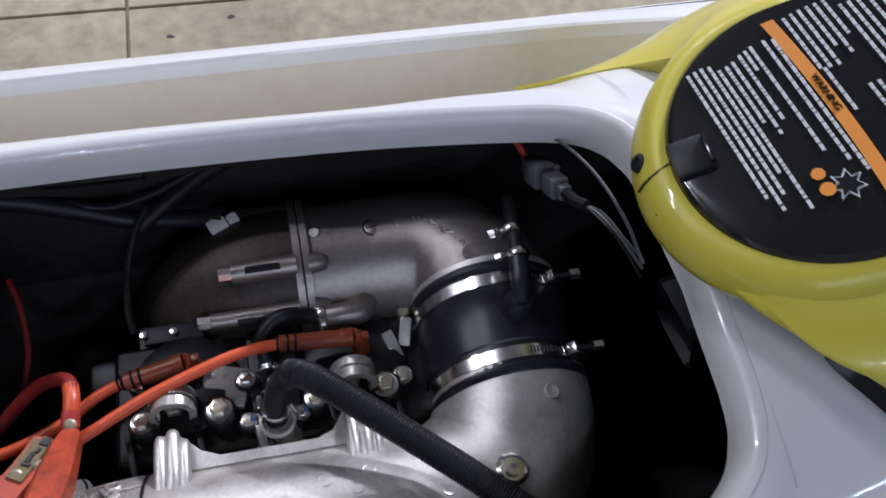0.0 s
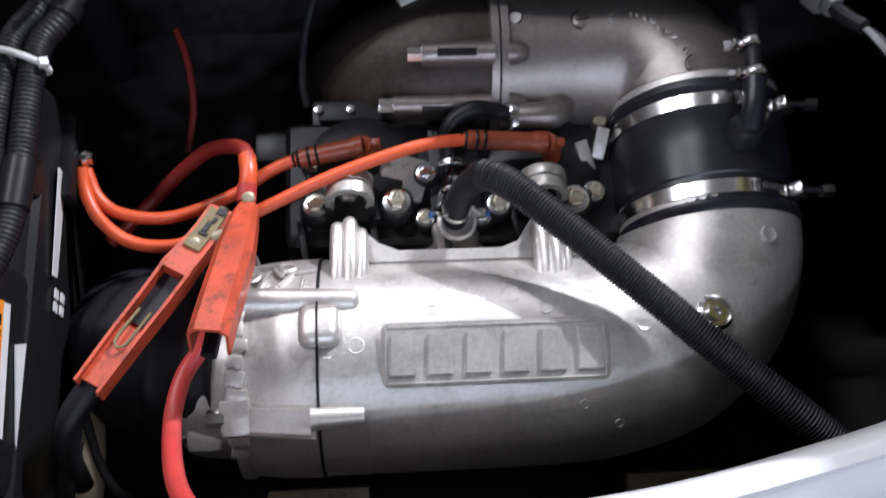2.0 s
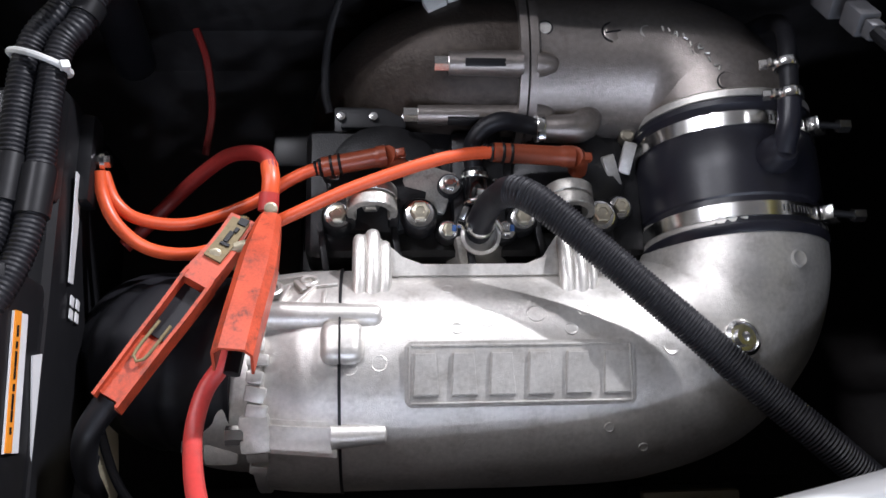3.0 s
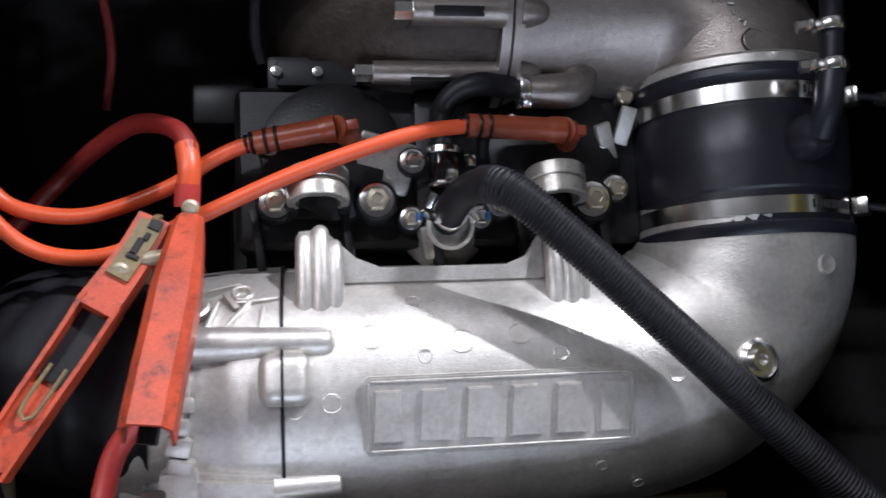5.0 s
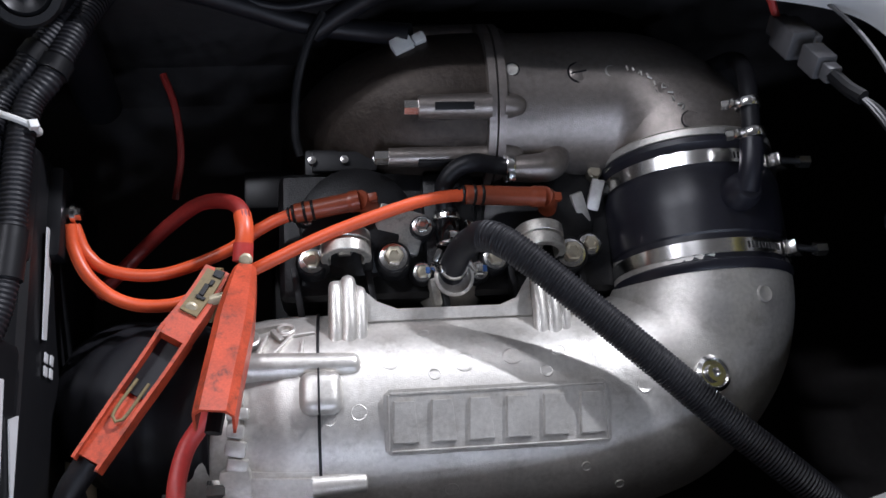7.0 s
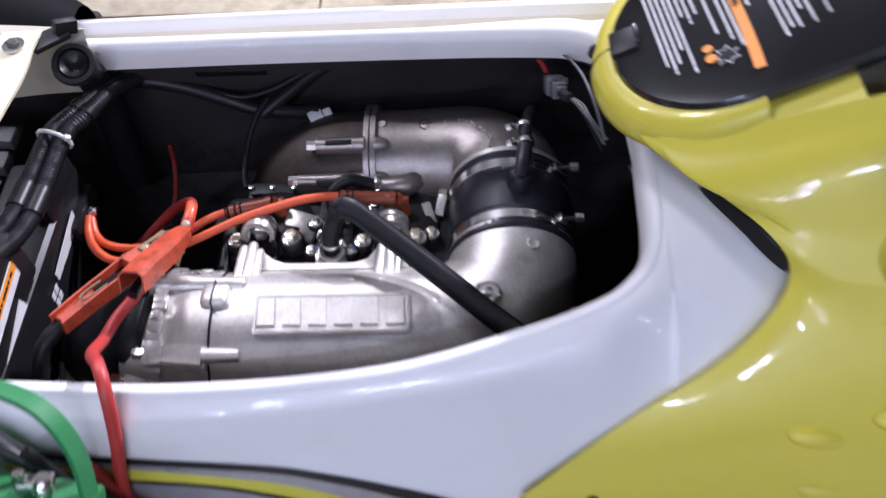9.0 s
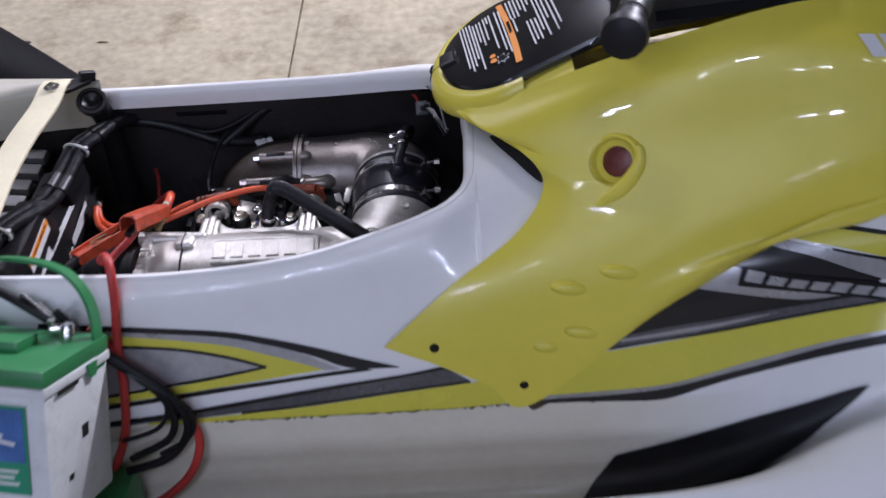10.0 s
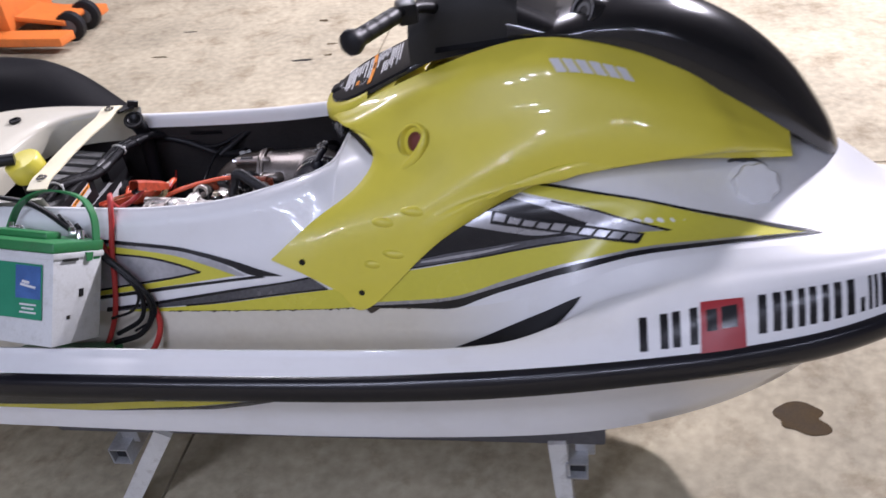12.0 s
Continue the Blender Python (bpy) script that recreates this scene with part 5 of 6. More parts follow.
part("clamp_ear", block(0.004, 0.012, 0.007, (-0.285, -0.012, 0.762), (0, 20, 30), 0.001), STEEL, head)
spig = part("hose_union", sweep([(-0.303, 0.01, 0.752), (-0.303, 0.026, 0.753), (-0.303, 0.044, 0.75)], 0.0118, 10, 20), BLACK_GLOSS, head, "glossy black hose union with bright collars")
part("collar", lathe([(0.0128, -0.003), (0.0138, -0.002), (0.0138, 0.002), (0.0128, 0.003)], (-0.303, 0.038, 0.751), (-94, 0, 0), 28), STEEL, spig)
part("collar", lathe([(0.012, -0.002), (0.0127, -0.001), (0.0127, 0.001), (0.012, 0.002)], (-0.303, 0.012, 0.7525), (-94, 0, 0), 28), STEEL, spig)
part("collar_screw", block(0.009, 0.007, 0.008, (-0.3, 0.018, 0.766), (0, 10, 0), 0.0018), STEEL, spig)
part("union_lug", block(0.008, 0.009, 0.006, (-0.284, 0.03, 0.757), (0, 30, 0), 0.0015), STEEL, spig)
# webs keep the casting's grey; the head round them has shade in its colour
for wx, wy, wl, ww, wturn in ((-0.348, 0.03, 0.046, 0.04, -16), (-0.318, -0.03, 0.009, 0.026, 10)):
    part("head_web", block(wl, ww, 0.012, (wx, wy, 0.748), (10, 6, wturn), 0.004), EYE, head, "cast web in the cylinder head's own grey")
for px4, py4 in ((-0.329, -0.012), (-0.277, -0.012)):
    part("paint_dab", block(0.004, 0.006, 0.002, (px4 + 0.0045, py4, 0.7585), (0, 20, 0), 0.0008), LABEL_BLUE, head, "dab of blue paint")
part("small_hose", sweep([(-0.303, 0.04, 0.7505), (-0.305, 0.052, 0.756), (-0.306, 0.064, 0.77), (-0.296, 0.076, 0.778), (-0.28, 0.081, 0.782), (-0.262, 0.083, 0.772), (-0.24, 0.082, 0.766)], 0.0085, 26, 12), RUBBER, engine, "thin black rubber hose")
# corrugated hose over the manifold
hose = thing("corrugated_hose", "black corrugated plastic hose draped over the exhaust manifold", "hose")
part("hose_end", sweep([(-0.286, 0.001, 0.814), (-0.281, -0.002, 0.825), (-0.273, -0.007, 0.833)], 0.0133, 8, 16), RUBBER, hose, "plain rubber hose end")
part("hose_body", sweep([(-0.283, -0.001, 0.824), (-0.272, -0.008, 0.833), (-0.247, -0.03, 0.84), (-0.165, -0.107, 0.842), (-0.1, -0.17, 0.843), (-0.05, -0.217, 0.845), (-0.005, -0.252, 0.825), (0.025, -0.265, 0.75)], 0.0124, 1300, 14, 165, 0.0013), RUBBER, hose, "ribbed black plastic tube", 80)
# exhaust joint, clamps
JX, JZ = -0.0675, 0.75
part("exhaust_joint", lathe([(0.0795, -0.038), (0.0815, -0.034), (0.0815, -0.03), (0.079, -0.028), (0.079, -0.006), (0.0805, -0.004), (0.081, 0.02), (0.0815, 0.05), (0.0795, 0.054), (0.079, 0.074), (0.0815, 0.078), (0.0812, 0.083), (0.076, 0.085)], (JX, 0.0, JZ), (-90, 0, 0), 56), BLUE_RUBBER, engine, "black rubber exhaust joint")


def band_clamp(y, r, tail):
    c = part("band_clamp", lathe([(r, -0.0068), (r + 0.0012, -0.0062), (r + 0.0012, 0.0062), (r, 0.0068)], (JX, y, JZ), (-90, 0, 0), 72), STEEL, engine, "bright steel band clamp")
    part("screw_housing", block(0.02, 0.013, 0.011, (JX + 0.062, y + tail * 0.3, JZ + 0.061), (0, 45, 0), 0.002), STEEL, c)
    part("clamp_shaft", sweep([(JX + 0.058, y, JZ + 0.066), (0.01, y - 0.004, JZ + 0.071)], 0.003, 2, 8), BLACK, c)
    part("clamp_screw", sweep([(0.008, y - 0.004, JZ + 0.071), (0.018, y - 0.004, JZ + 0.071)], 0.0062, 2, 6), STEEL, c)
    part("band_slots", merge(*[block(0.0012, 0.006, 0.0012, (JX + (r + 0.0012) * math.sin(a), y, JZ + (r + 0.0012) * math.cos(a)), (0, math.degrees(a), 0), 0) for a in [0.15 + 0.045 * k for k in range(11)]]), DARK_GREY, c)
    return c


band_clamp(-0.018, 0.0798, 0.0)
band_clamp(0.064, 0.0802, 0.0)
# tee and thin hose on the joint
tee = part("joint_nipple", merge(lathe([(0.017, -0.012), (0.016, 0.006), (0.011, 0.014), (0.0005, 0.016)], (-0.057, 0.028, 0.834), (0, 6, 0), 20), sweep([(-0.056, 0.026, 0.843), (-0.053, 0.045, 0.852), (-0.05, 0.068, 0.855)], 0.0098, 10, 14)), BLUE_RUBBER, engine, "moulded rubber nipple")
part("thin_hose", sweep([(-0.05, 0.066, 0.855), (-0.047, 0.1, 0.856), (-0.042, 0.125, 0.85), (-0.036, 0.148, 0.836), (-0.036, 0.165, 0.815), (-0.045, 0.17, 0.79)], 0.0078, 24, 14), RUBBER, engine, "thin black hose")
for hy, hz in ((0.072, 0.8555), (0.1, 0.856)):
    hc = part("hose_clamp", lathe([(0.0105, -0.0042), (0.0112, -0.003), (0.0112, 0.003), (0.0105, 0.0042)], (-0.049, hy, hz), (-90, 0, 0), 24), STEEL, engine, "small worm-drive hose clamp")
    part("clamp_screw", block(0.011, 0.007, 0.007, (-0.062, hy, hz + 0.002), (0, 30, 10), 0.0015), STEEL, hc)
    part("screw_head", sweep([(-0.072, hy, hz - 0.002), (-0.066, hy, hz)], 0.0048, 2, 6), STEEL, hc)
# upper elbow and pipe
PY, PZ, PR = 0.158, 0.727, 0.0755
elbow = part("exhaust_elbow", sweep([(JX, 0.082, 0.75), (JX - 0.002, 0.1, 0.749), (JX - 0.016, 0.13, 0.744), (JX - 0.05, 0.152, 0.736), (JX - 0.1, PY, 0.729), (-0.2, PY, PZ), (-0.253, PY, PZ)], PR, 60, 48), CAST_DULL, engine, "dark cast exhaust elbow")
part("elbow_lip", lathe([(0.078, -0.005), (0.081, -0.003), (0.081, 0.003), (0.077, 0.006)], (JX, 0.088, 0.75), (-90, 0, 0), 48), CAST, elbow)
pipe = part("exhaust_pipe", sweep([(-0.259, PY, PZ), (-0.29, PY, PZ - 0.001), (-0.325, PY, PZ - 0.01), (-0.36, PY - 0.002, PZ - 0.038), (-0.385, PY - 0.004, PZ - 0.09), (-0.395, PY - 0.008, PZ - 0.17)], lambda t: PR - 0.004 * t, 50, 48), PIPE_BROWN, engine, "brown-stained cast exhaust pipe")
for fx in (-0.2515, -0.2605):
    part("pipe_flange", lathe([(PR - 0.004, -0.0042), (PR + 0.0085, -0.0036), (PR + 0.0085, 0.0036), (PR - 0.004, 0.0042)], (fx, PY, PZ), (0, 90, 0), 48), CAST_DULL, engine)


def on_pipe(x, angle, lift=0.0):
    n = Vector((0, math.sin(radians(angle)), math.cos(radians(angle))))
    return Vector((x, PY, PZ)) + n * (PR + lift), n


for ang, xl in ((-22, -0.328), (-58, -0.355), (80, -0.34)):
    a, n = on_pipe(xl, ang, 0.0)
    b, _ = on_pipe(-0.262, ang, 0.001)
    boss = part("pipe_boss", sweep([a, a.lerp(b, 0.5), b], lambda t, w=0.0085 if ang == -58 else 0.0105: w + 0.002 * t, 16, 16), CAST_DULL, pipe)
    part("boss_slot", put(block(0.036, 0.0075, 0.004, bevel=0.001), a.lerp(b, 0.48) + n * 0.0102, n), BLACK, boss, "dark cast slot")
    part("boss_bolt", sweep([a + Vector((-0.013, 0, 0)), a], 0.0072, 2, 6), STEEL, boss)
    c, _ = on_pipe(-0.238, ang, 0.0)
    part("boss_end", sweep([Vector((-0.25, c.y, c.z)), c, c + Vector((0.005, 0, -0.002))], lambda t: 0.0115 - 0.004 * t * t, 12, 16), CAST_DULL, elbow)
a, n = on_pipe(-0.178, 1.5, -0.0012)
pad = part("cast_plug", put(lathe([(0.0088, 0), (0.0088, 0.0022), (0.008, 0.0027), (0.0005, 0.0027)], around=24), a, n), CAST_DULL, elbow, "slotted cast plug")
part("plug_groove", put(hoop([(0.0088, 0.0004), (0.0088, 0.0016), (0.0108, 0.0016), (0.0108, 0.0004)], around=28), a, n), BLACK, pad)
part("plug_slot", put(block(0.015, 0.0018, 0.0012, bevel=0.0002, segments=1), a + n * 0.0026, n, 10), BLACK, pad)
for dx, dy, dz, dr, mat in ((-0.148, 0.159, 0.8055, 0.0065, CAST), (-0.085, 0.102, 0.8215, 0.0085, CAST_DULL), (-0.104, 0.137, 0.8145, 0.0065, CAST_DULL), (-0.24, 0.164, 0.8012, 0.006, CAST)):
    spot = part("cast_spot", lathe([(dr, -0.003), (dr, 0.0012), (dr * 0.9, 0.0018), (dr * 0.1, 0.0016)], (dx, dy, dz), (-2, -6, 0), 20), mat, elbow)
    part("spot_groove", hoop([(dr, -0.001), (dr, 0.0008), (dr + 0.0012, 0.0008), (dr + 0.0012, -0.001)], (dx, dy, dz), (-2, -6, 0), 24), DARK_GREY, spot)
rm = random.Random(6)
for k in range(14):
    t = k / 13
    mx, my = -0.137 + 0.045 * t + 0.004 * rm.random(), 0.158 - 0.046 * t ** 1.6 + 0.004 * rm.random()
    part("cast_mark", block(0.0035 + 0.002 * rm.random(), 0.0016, 0.0022, (mx, my, 0.809 + 0.0135 * t), (0, -8, 360 * rm.random()), 0.0005, 1), CAST, elbow)
stub = part("water_stub", sweep([(-0.24, 0.081, 0.766), (-0.218, 0.08, 0.768), (-0.203, 0.084, 0.766), (-0.196, 0.1, 0.757)], lambda t: 0.0125 + 0.0025 * t, 18, 18), CAST_DULL, elbow, "cast water stub")
sc = part("hose_clamp", lathe([(0.0135, -0.004), (0.0142, -0.003), (0.0142, 0.003), (0.0135, 0.004)], (-0.244, 0.0815, 0.7665), (0, 90, 0), 24), STEEL, engine)
part("clamp_screw", block(0.007, 0.008, 0.011, (-0.244, 0.07, 0.776), (30, 0, 0), 0.0015), STEEL, sc)
part("white_connector", merge(block(0.02, 0.016, 0.014, (-0.338, 0.2, 0.782), (0, -10, 25), 0.002), block(0.012, 0.01, 0.01, (-0.322, 0.206, 0.784), (0, -10, 25), 0.002)), PAINT_WHITE, engine, "off-white plastic connector")
# bright brackets beside the far eye
for bx, by, bz, tilt2 in ((-0.176, 0.045, 0.752, 20), (-0.16, 0.058, 0.752, -14)):
    part("bracket", block(0.012, 0.03, 0.006, (bx, by, bz), (24, 0, tilt2), 0.0015), CAST, head)
part("yellow_cap_bolt", lathe([(0.007, -0.01), (0.007, 0.006), (0.005, 0.008), (0.0005, 0.008)], (-0.157, 0.082, 0.745), (0, 0, 0), 12), BOLT, head)
# carburettor side: dark boxes between head and pipe
intake = part("intake_cover", block(0.075, 0.03, 0.04, (-0.395, 0.102, 0.715), bevel=0.004), BLACK, engine, "dark intake cover")
part("cover_plate", block(0.06, 0.02, 0.006, (-0.395, 0.1, 0.743), bevel=0.002), DARK_GREY, intake)
part("intake_box", block(0.05, 0.04, 0.05, (-0.47, 0.1, 0.65), bevel=0.004), BLACK, intake)
for kx in (-0.425, -0.395, -0.365):
    part("cover_screw", lathe([(0.004, -0.003), (0.004, 0.003), (0.0005, 0.0035)], (kx, 0.1, 0.747), around=10), STEEL, engine)
part("fuel_line", sweep([(-0.41, 0.23, 0.79), (-0.425, 0.205, 0.78), (-0.437, 0.17, 0.76), (-0.44, 0.13, 0.742), (-0.436, 0.11, 0.735)], 0.0042, 24, 10), DARK_GREY, engine, "thin grey fuel line")
for mx in (-0.435, -0.095):
    mount = part("engine_mount", merge(block(0.095, 0.045, 0.012, (mx, -0.262, 0.64), (12, 0, 0), 0.003), *[block(0.006, 0.03, 0.005, (mx - 0.01 + 0.011 * k, -0.262, 0.648), (12, 0, 0), 0.001) for k in range(4)]), BRASS, engine, "plated ribbed engine mount")
    part("mount_slot", block(0.05, 0.006, 0.002, (mx + 0.005, -0.263, 0.653), (12, 0, 0), 0), BLACK, mount)
    part("mount_rubber", block(0.11, 0.05, 0.05, (mx, -0.258, 0.598), bevel=0.008), DARK_GREY, mount)
part("engine_bed", block(0.62, 0.05, 0.03, (-0.27, -0.25, 0.565), bevel=0.006), DARK_GREY, engine)

# ---- ignition leads ----


def lead(name, label, path, boot_from, boot_to, down):
    t = thing(name, label, "cable")
    part("cable", sweep(path, 0.0056, 70, 12), ORANGE, t, "orange ignition cable")
    part("boot", sweep([boot_from, Vector(boot_from).lerp(Vector(boot_to), 0.5), boot_to], lambda u: 0.0087 if u < 0.86 else 0.0098, 30, 16), BOOT, t, "rust-brown rubber plug boot")
    part("boot_elbow", sweep([boot_to, Vector(boot_to) + Vector((0.006, 0, -0.008)), down], lambda u: 0.0098 - 0.001 * u, 16, 16), BOOT, t)
    d = (Vector(boot_to) - Vector(boot_from)).normalized()
    turn = [math.degrees(a) for a in d.to_track_quat("Z", "X").to_euler()]
    for f, r in ((-0.006, 0.0064), (-0.002, 0.0078), (0.008, 0.0092), (0.0155, 0.0092)):
        part("band", lathe([(r, -0.0013), (r + 0.0006, 0), (r, 0.0013)], Vector(boot_from) + d * f, turn, 16), BLACK, t)
    part("boot_tip", block(0.008, 0.008, 0.01, Vector(boot_to) + d * 0.012, turn, 0.002), BOOT, t)
    return t


lead("ignition_lead", "orange ignition lead with rust-brown boot on the front cylinder", [(-0.285, 0.049, 0.787), (-0.32, 0.044, 0.792), (-0.355, 0.034, 0.794), (-0.414, 0.014, 0.79), (-0.472, -0.01, 0.78), (-0.527, -0.034, 0.775), (-0.56, -0.038, 0.77), (-0.59, -0.03, 0.766), (-0.614, -0.01, 0.766), (-0.627, 0.015, 0.768), (-0.63, 0.036, 0.772)], (-0.29, 0.049, 0.786), (-0.218, 0.047, 0.781), (-0.208, 0.045, 0.752))
lead("ignition_lead", "orange ignition lead with rust-brown boot on the rear cylinder", [(-0.438, 0.042, 0.77), (-0.455, 0.036, 0.77), (-0.473, 0.027, 0.768), (-0.502, 0.01, 0.762), (-0.554, -0.007, 0.758), (-0.597, -0.003, 0.758), (-0.618, 0.012, 0.762), (-0.628, 0.036, 0.768)], (-0.44, 0.041, 0.77), (-0.384, 0.05, 0.775), (-0.372, 0.05, 0.75))
for ob in [o for o in scene.objects if o.name.startswith("ignition_lead")]:
    ob["group"] = "ignition leads on the plugs"

# ---- jumper clip and cables ----
CHANNEL = [(-1, -0.95), (-1, 0.45), (-0.62, 0.85), (0.62, 0.85), (1, 0.45), (1, -0.95), (0.86, -0.95), (0.86, 0.38), (0.52, 0.7), (-0.52, 0.7), (-0.86, 0.38), (-0.86, -0.95)]
clip = thing("jumper_clip", "scuffed orange jumper cable clip biting a terminal beside the engine", "clip")
TROUGH = [(-1, -0.95), (-1, 0.85), (-0.78, 0.85), (-0.76, -0.35), (0.76, -0.35), (0.78, 0.85), (1, 0.85), (1, -0.95)]
long_arm = part("handle", sweep([(-0.532, -0.072, 0.813), (-0.548, -0.1, 0.82), (-0.566, -0.13, 0.828), (-0.59, -0.17, 0.836)], lambda t: 0.0128 - 0.0018 * t, 30, profile=TROUGH), CLIP, clip, "scuffed orange sprung handle with an open channel")
part("handle_floor", sweep([(-0.562, -0.123, 0.8275), (-0.576, -0.146, 0.8325), (-0.588, -0.166, 0.8365)], 0.0088, 14, profile=[(-1, -0.3), (-1, 0.3), (1, 0.3), (1, -0.3)]), CLIP, long_arm)
# a black strip stands for the shade in the upper channel
part("hollow_shade", sweep([(-0.536, -0.079, 0.8105), (-0.548, -0.1, 0.8155), (-0.56, -0.12, 0.821)], 0.0095, 10, profile=[(-1, -0.25), (-1, 0.3), (1, 0.3), (1, -0.25)]), RUBBER, long_arm)
neck = part("handle_neck", sweep([(-0.5035, -0.018, 0.795), (-0.516, -0.045, 0.8045), (-0.536, -0.078, 0.8165)], lambda t: 0.0105 + 0.0022 * t, 20, profile=[(-1, -0.9), (-1, 0.7), (1, 0.7), (1, -0.9)]), CLIP, clip)
part("worn_plate", sweep([(-0.5035, -0.02, 0.8052), (-0.512, -0.037, 0.8115), (-0.523, -0.056, 0.8185)], 0.0076, 12, profile=[(-1, -0.2), (-1, 0.2), (1, 0.2), (1, -0.2)]), WORN, neck, "bare plated steel where the vinyl is torn")
for hx3, hy3, hz3, ha, hb in ((-0.501, -0.022, 0.8075, 0.008, 0.008), (-0.5115, -0.036, 0.8135, 0.0045, 0.012), (-0.514, -0.043, 0.816, 0.008, 0.0035), (-0.506, -0.03, 0.811, 0.0035, 0.006)):
    part("torn_hole", block(ha, hb, 0.0012, (hx3, hy3, hz3), (-22, 0, -26), 0.0005, 1), BLACK, neck)
short_arm = part("handle", sweep([(-0.4795, -0.02, 0.8085), (-0.4815, -0.04, 0.822), (-0.486, -0.085, 0.85), (-0.49, -0.12, 0.872), (-0.493, -0.148, 0.888)], lambda t: 0.0085 + 0.006 * min(1.0, t * 2.6) ** 0.7, 30, profile=CHANNEL), CLIP, clip, "scuffed orange sprung handle")
for y0, dx in ((0.0, -0.012), (0.0, 0.006)):
    part("jaw", merge(block(0.005, 0.045, 0.015, (-0.493 + dx, -0.036, 0.794), (16, 0, -10), 0.001), *[block(0.006, 0.005, 0.006, (-0.493 + dx, -0.018 - 0.009 * k, 0.786), (16, 45, -10), 0.0008) for k in range(3)]), WORN, clip, "dull plated jaw")
part("pivot", sweep([(-0.52, -0.046, 0.806), (-0.474, -0.04, 0.82)], 0.0045, 2, 12), BRASS, clip)
for px2, py2, pz2 in ((-0.479, -0.012, 0.812), (-0.521, -0.052, 0.8165)):
    part("rivet", lathe([(0.0055, -0.002), (0.0055, 0.001), (0.004, 0.0025), (0.0005, 0.003)], (px2, py2, pz2), (20, 0, 0), 14), BRASS, clip)
part("cable_ferrule", sweep([(-0.557, -0.108, 0.832), (-0.572, -0.134, 0.8395), (-0.5655, -0.1385, 0.8385), (-0.549, -0.112, 0.83)], 0.0013, 14, 8), WORN, clip)
part("cable_end", sweep([(-0.489, -0.112, 0.858), (-0.493, -0.135, 0.866), (-0.496, -0.155, 0.87)], 0.0062, 6, 10), BLACK, clip)
part("tail", sweep([(-0.59, -0.165, 0.826), (-0.606, -0.19, 0.822), (-0.612, -0.215, 0.8), (-0.61, -0.235, 0.77)], lambda t: 0.011 - 0.003 * t, 14, 12), RUBBER, clip)


def cable(name, label, path, r, mat, steps=70, around=12):
    return tagged(finish(sweep(path, r, steps, around), name, mat), label, "cable")


cable("jumper_cable", "red jumper cable from the clip over the coaming", [(-0.492, -0.118, 0.856), (-0.505, -0.142, 0.846), (-0.52, -0.165, 0.842), (-0.524, -0.2, 0.852), (-0.508, -0.245, 0.9), (-0.48, -0.278, 0.937), (-0.468, -0.306, 0.93), (-0.47, -0.33, 0.882), (-0.48, -0.352, 0.82), (-0.486, -0.378, 0.746), (-0.505, -0.4, 0.66), (-0.545, -0.42, 0.58), (-0.6, -0.44, 0.52)], 0.0068, RED, 110)
cable("jumper_cable", "red jumper cable looping down into the footwell", [(-0.51, -0.345, 0.86), (-0.475, -0.362, 0.79), (-0.44, -0.378, 0.758), (-0.402, -0.392, 0.71), (-0.388, -0.405, 0.64), (-0.42, -0.43, 0.572), (-0.49, -0.46, 0.535), (-0.56, -0.47, 0.525)], 0.0072, RED)
cable("battery_cable", "black battery cable looping behind the battery", [(-0.8, -0.27, 0.935), (-0.68, -0.3, 0.93), (-0.57, -0.345, 0.885), (-0.47, -0.376, 0.805), (-0.41, -0.394, 0.745), (-0.398, -0.405, 0.675), (-0.44, -0.42, 0.62), (-0.51, -0.43, 0.6)], 0.0072, BLACK)
cable("battery_cable", "black battery cable beside the red one", [(-0.545, -0.352, 0.905), (-0.5, -0.372, 0.83), (-0.44, -0.385, 0.775), (-0.415, -0.397, 0.72), (-0.43, -0.41, 0.66), (-0.5, -0.42, 0.62)], 0.006, BLACK)
starter = cable("starter_cable", "thick red starter cable looping from the clip into the dark bay", [(-0.483, -0.006, 0.797), (-0.481, 0.016, 0.8), (-0.485, 0.038, 0.793), (-0.5, 0.052, 0.776), (-0.525, 0.058, 0.754), (-0.552, 0.05, 0.73), (-0.58, 0.033, 0.71), (-0.606, 0.01, 0.7), (-0.625, -0.01, 0.7)], 0.0068, STARTER_RED)
part("sleeve", sweep([(-0.483, -0.006, 0.797), (-0.481, 0.016, 0.8), (-0.4835, 0.033, 0.795)], 0.0076, 12, 14), ORANGE, starter)
part("sleeve_tip", sweep([(-0.4832, -0.009, 0.7965), (-0.4822, 0.006, 0.7988)], 0.0084, 4, 14), RED, starter)
# the darker red holds the shade that lies deep in the bay
cable("red_wire", "thin red wire darkened for the shade along the bay wall", [(-0.565, 0.2, 0.73), (-0.555, 0.17, 0.72), (-0.552, 0.13, 0.7), (-0.56, 0.09, 0.68)], 0.0036, STARTER_RED, 24, 8)

# ---- rear of the bay ----
box = thing("electrical_box", "black electrical box with warning labels beside the engine", "electrical box")
part("case", merge(block(0.09, 0.36, 0.2, (-0.69, -0.085, 0.72), bevel=0.014, segments=3), block(0.02, 0.08, 0.03, (-0.643, 0.045, 0.77), bevel=0.006), block(0.03, 0.1, 0.05, (-0.66, 0.04, 0.83), bevel=0.01)), BLACK, box, "black moulded case")
part("upper_case", block(0.05, 0.17, 0.08, (-0.6735, -0.16, 0.85), (0, 0, 0), 0.008), BLACK, box)
part("lower_step", block(0.03, 0.15, 0.05, (-0.663, -0.165, 0.8), (0, 0, 0), 0.006), BLACK, box)
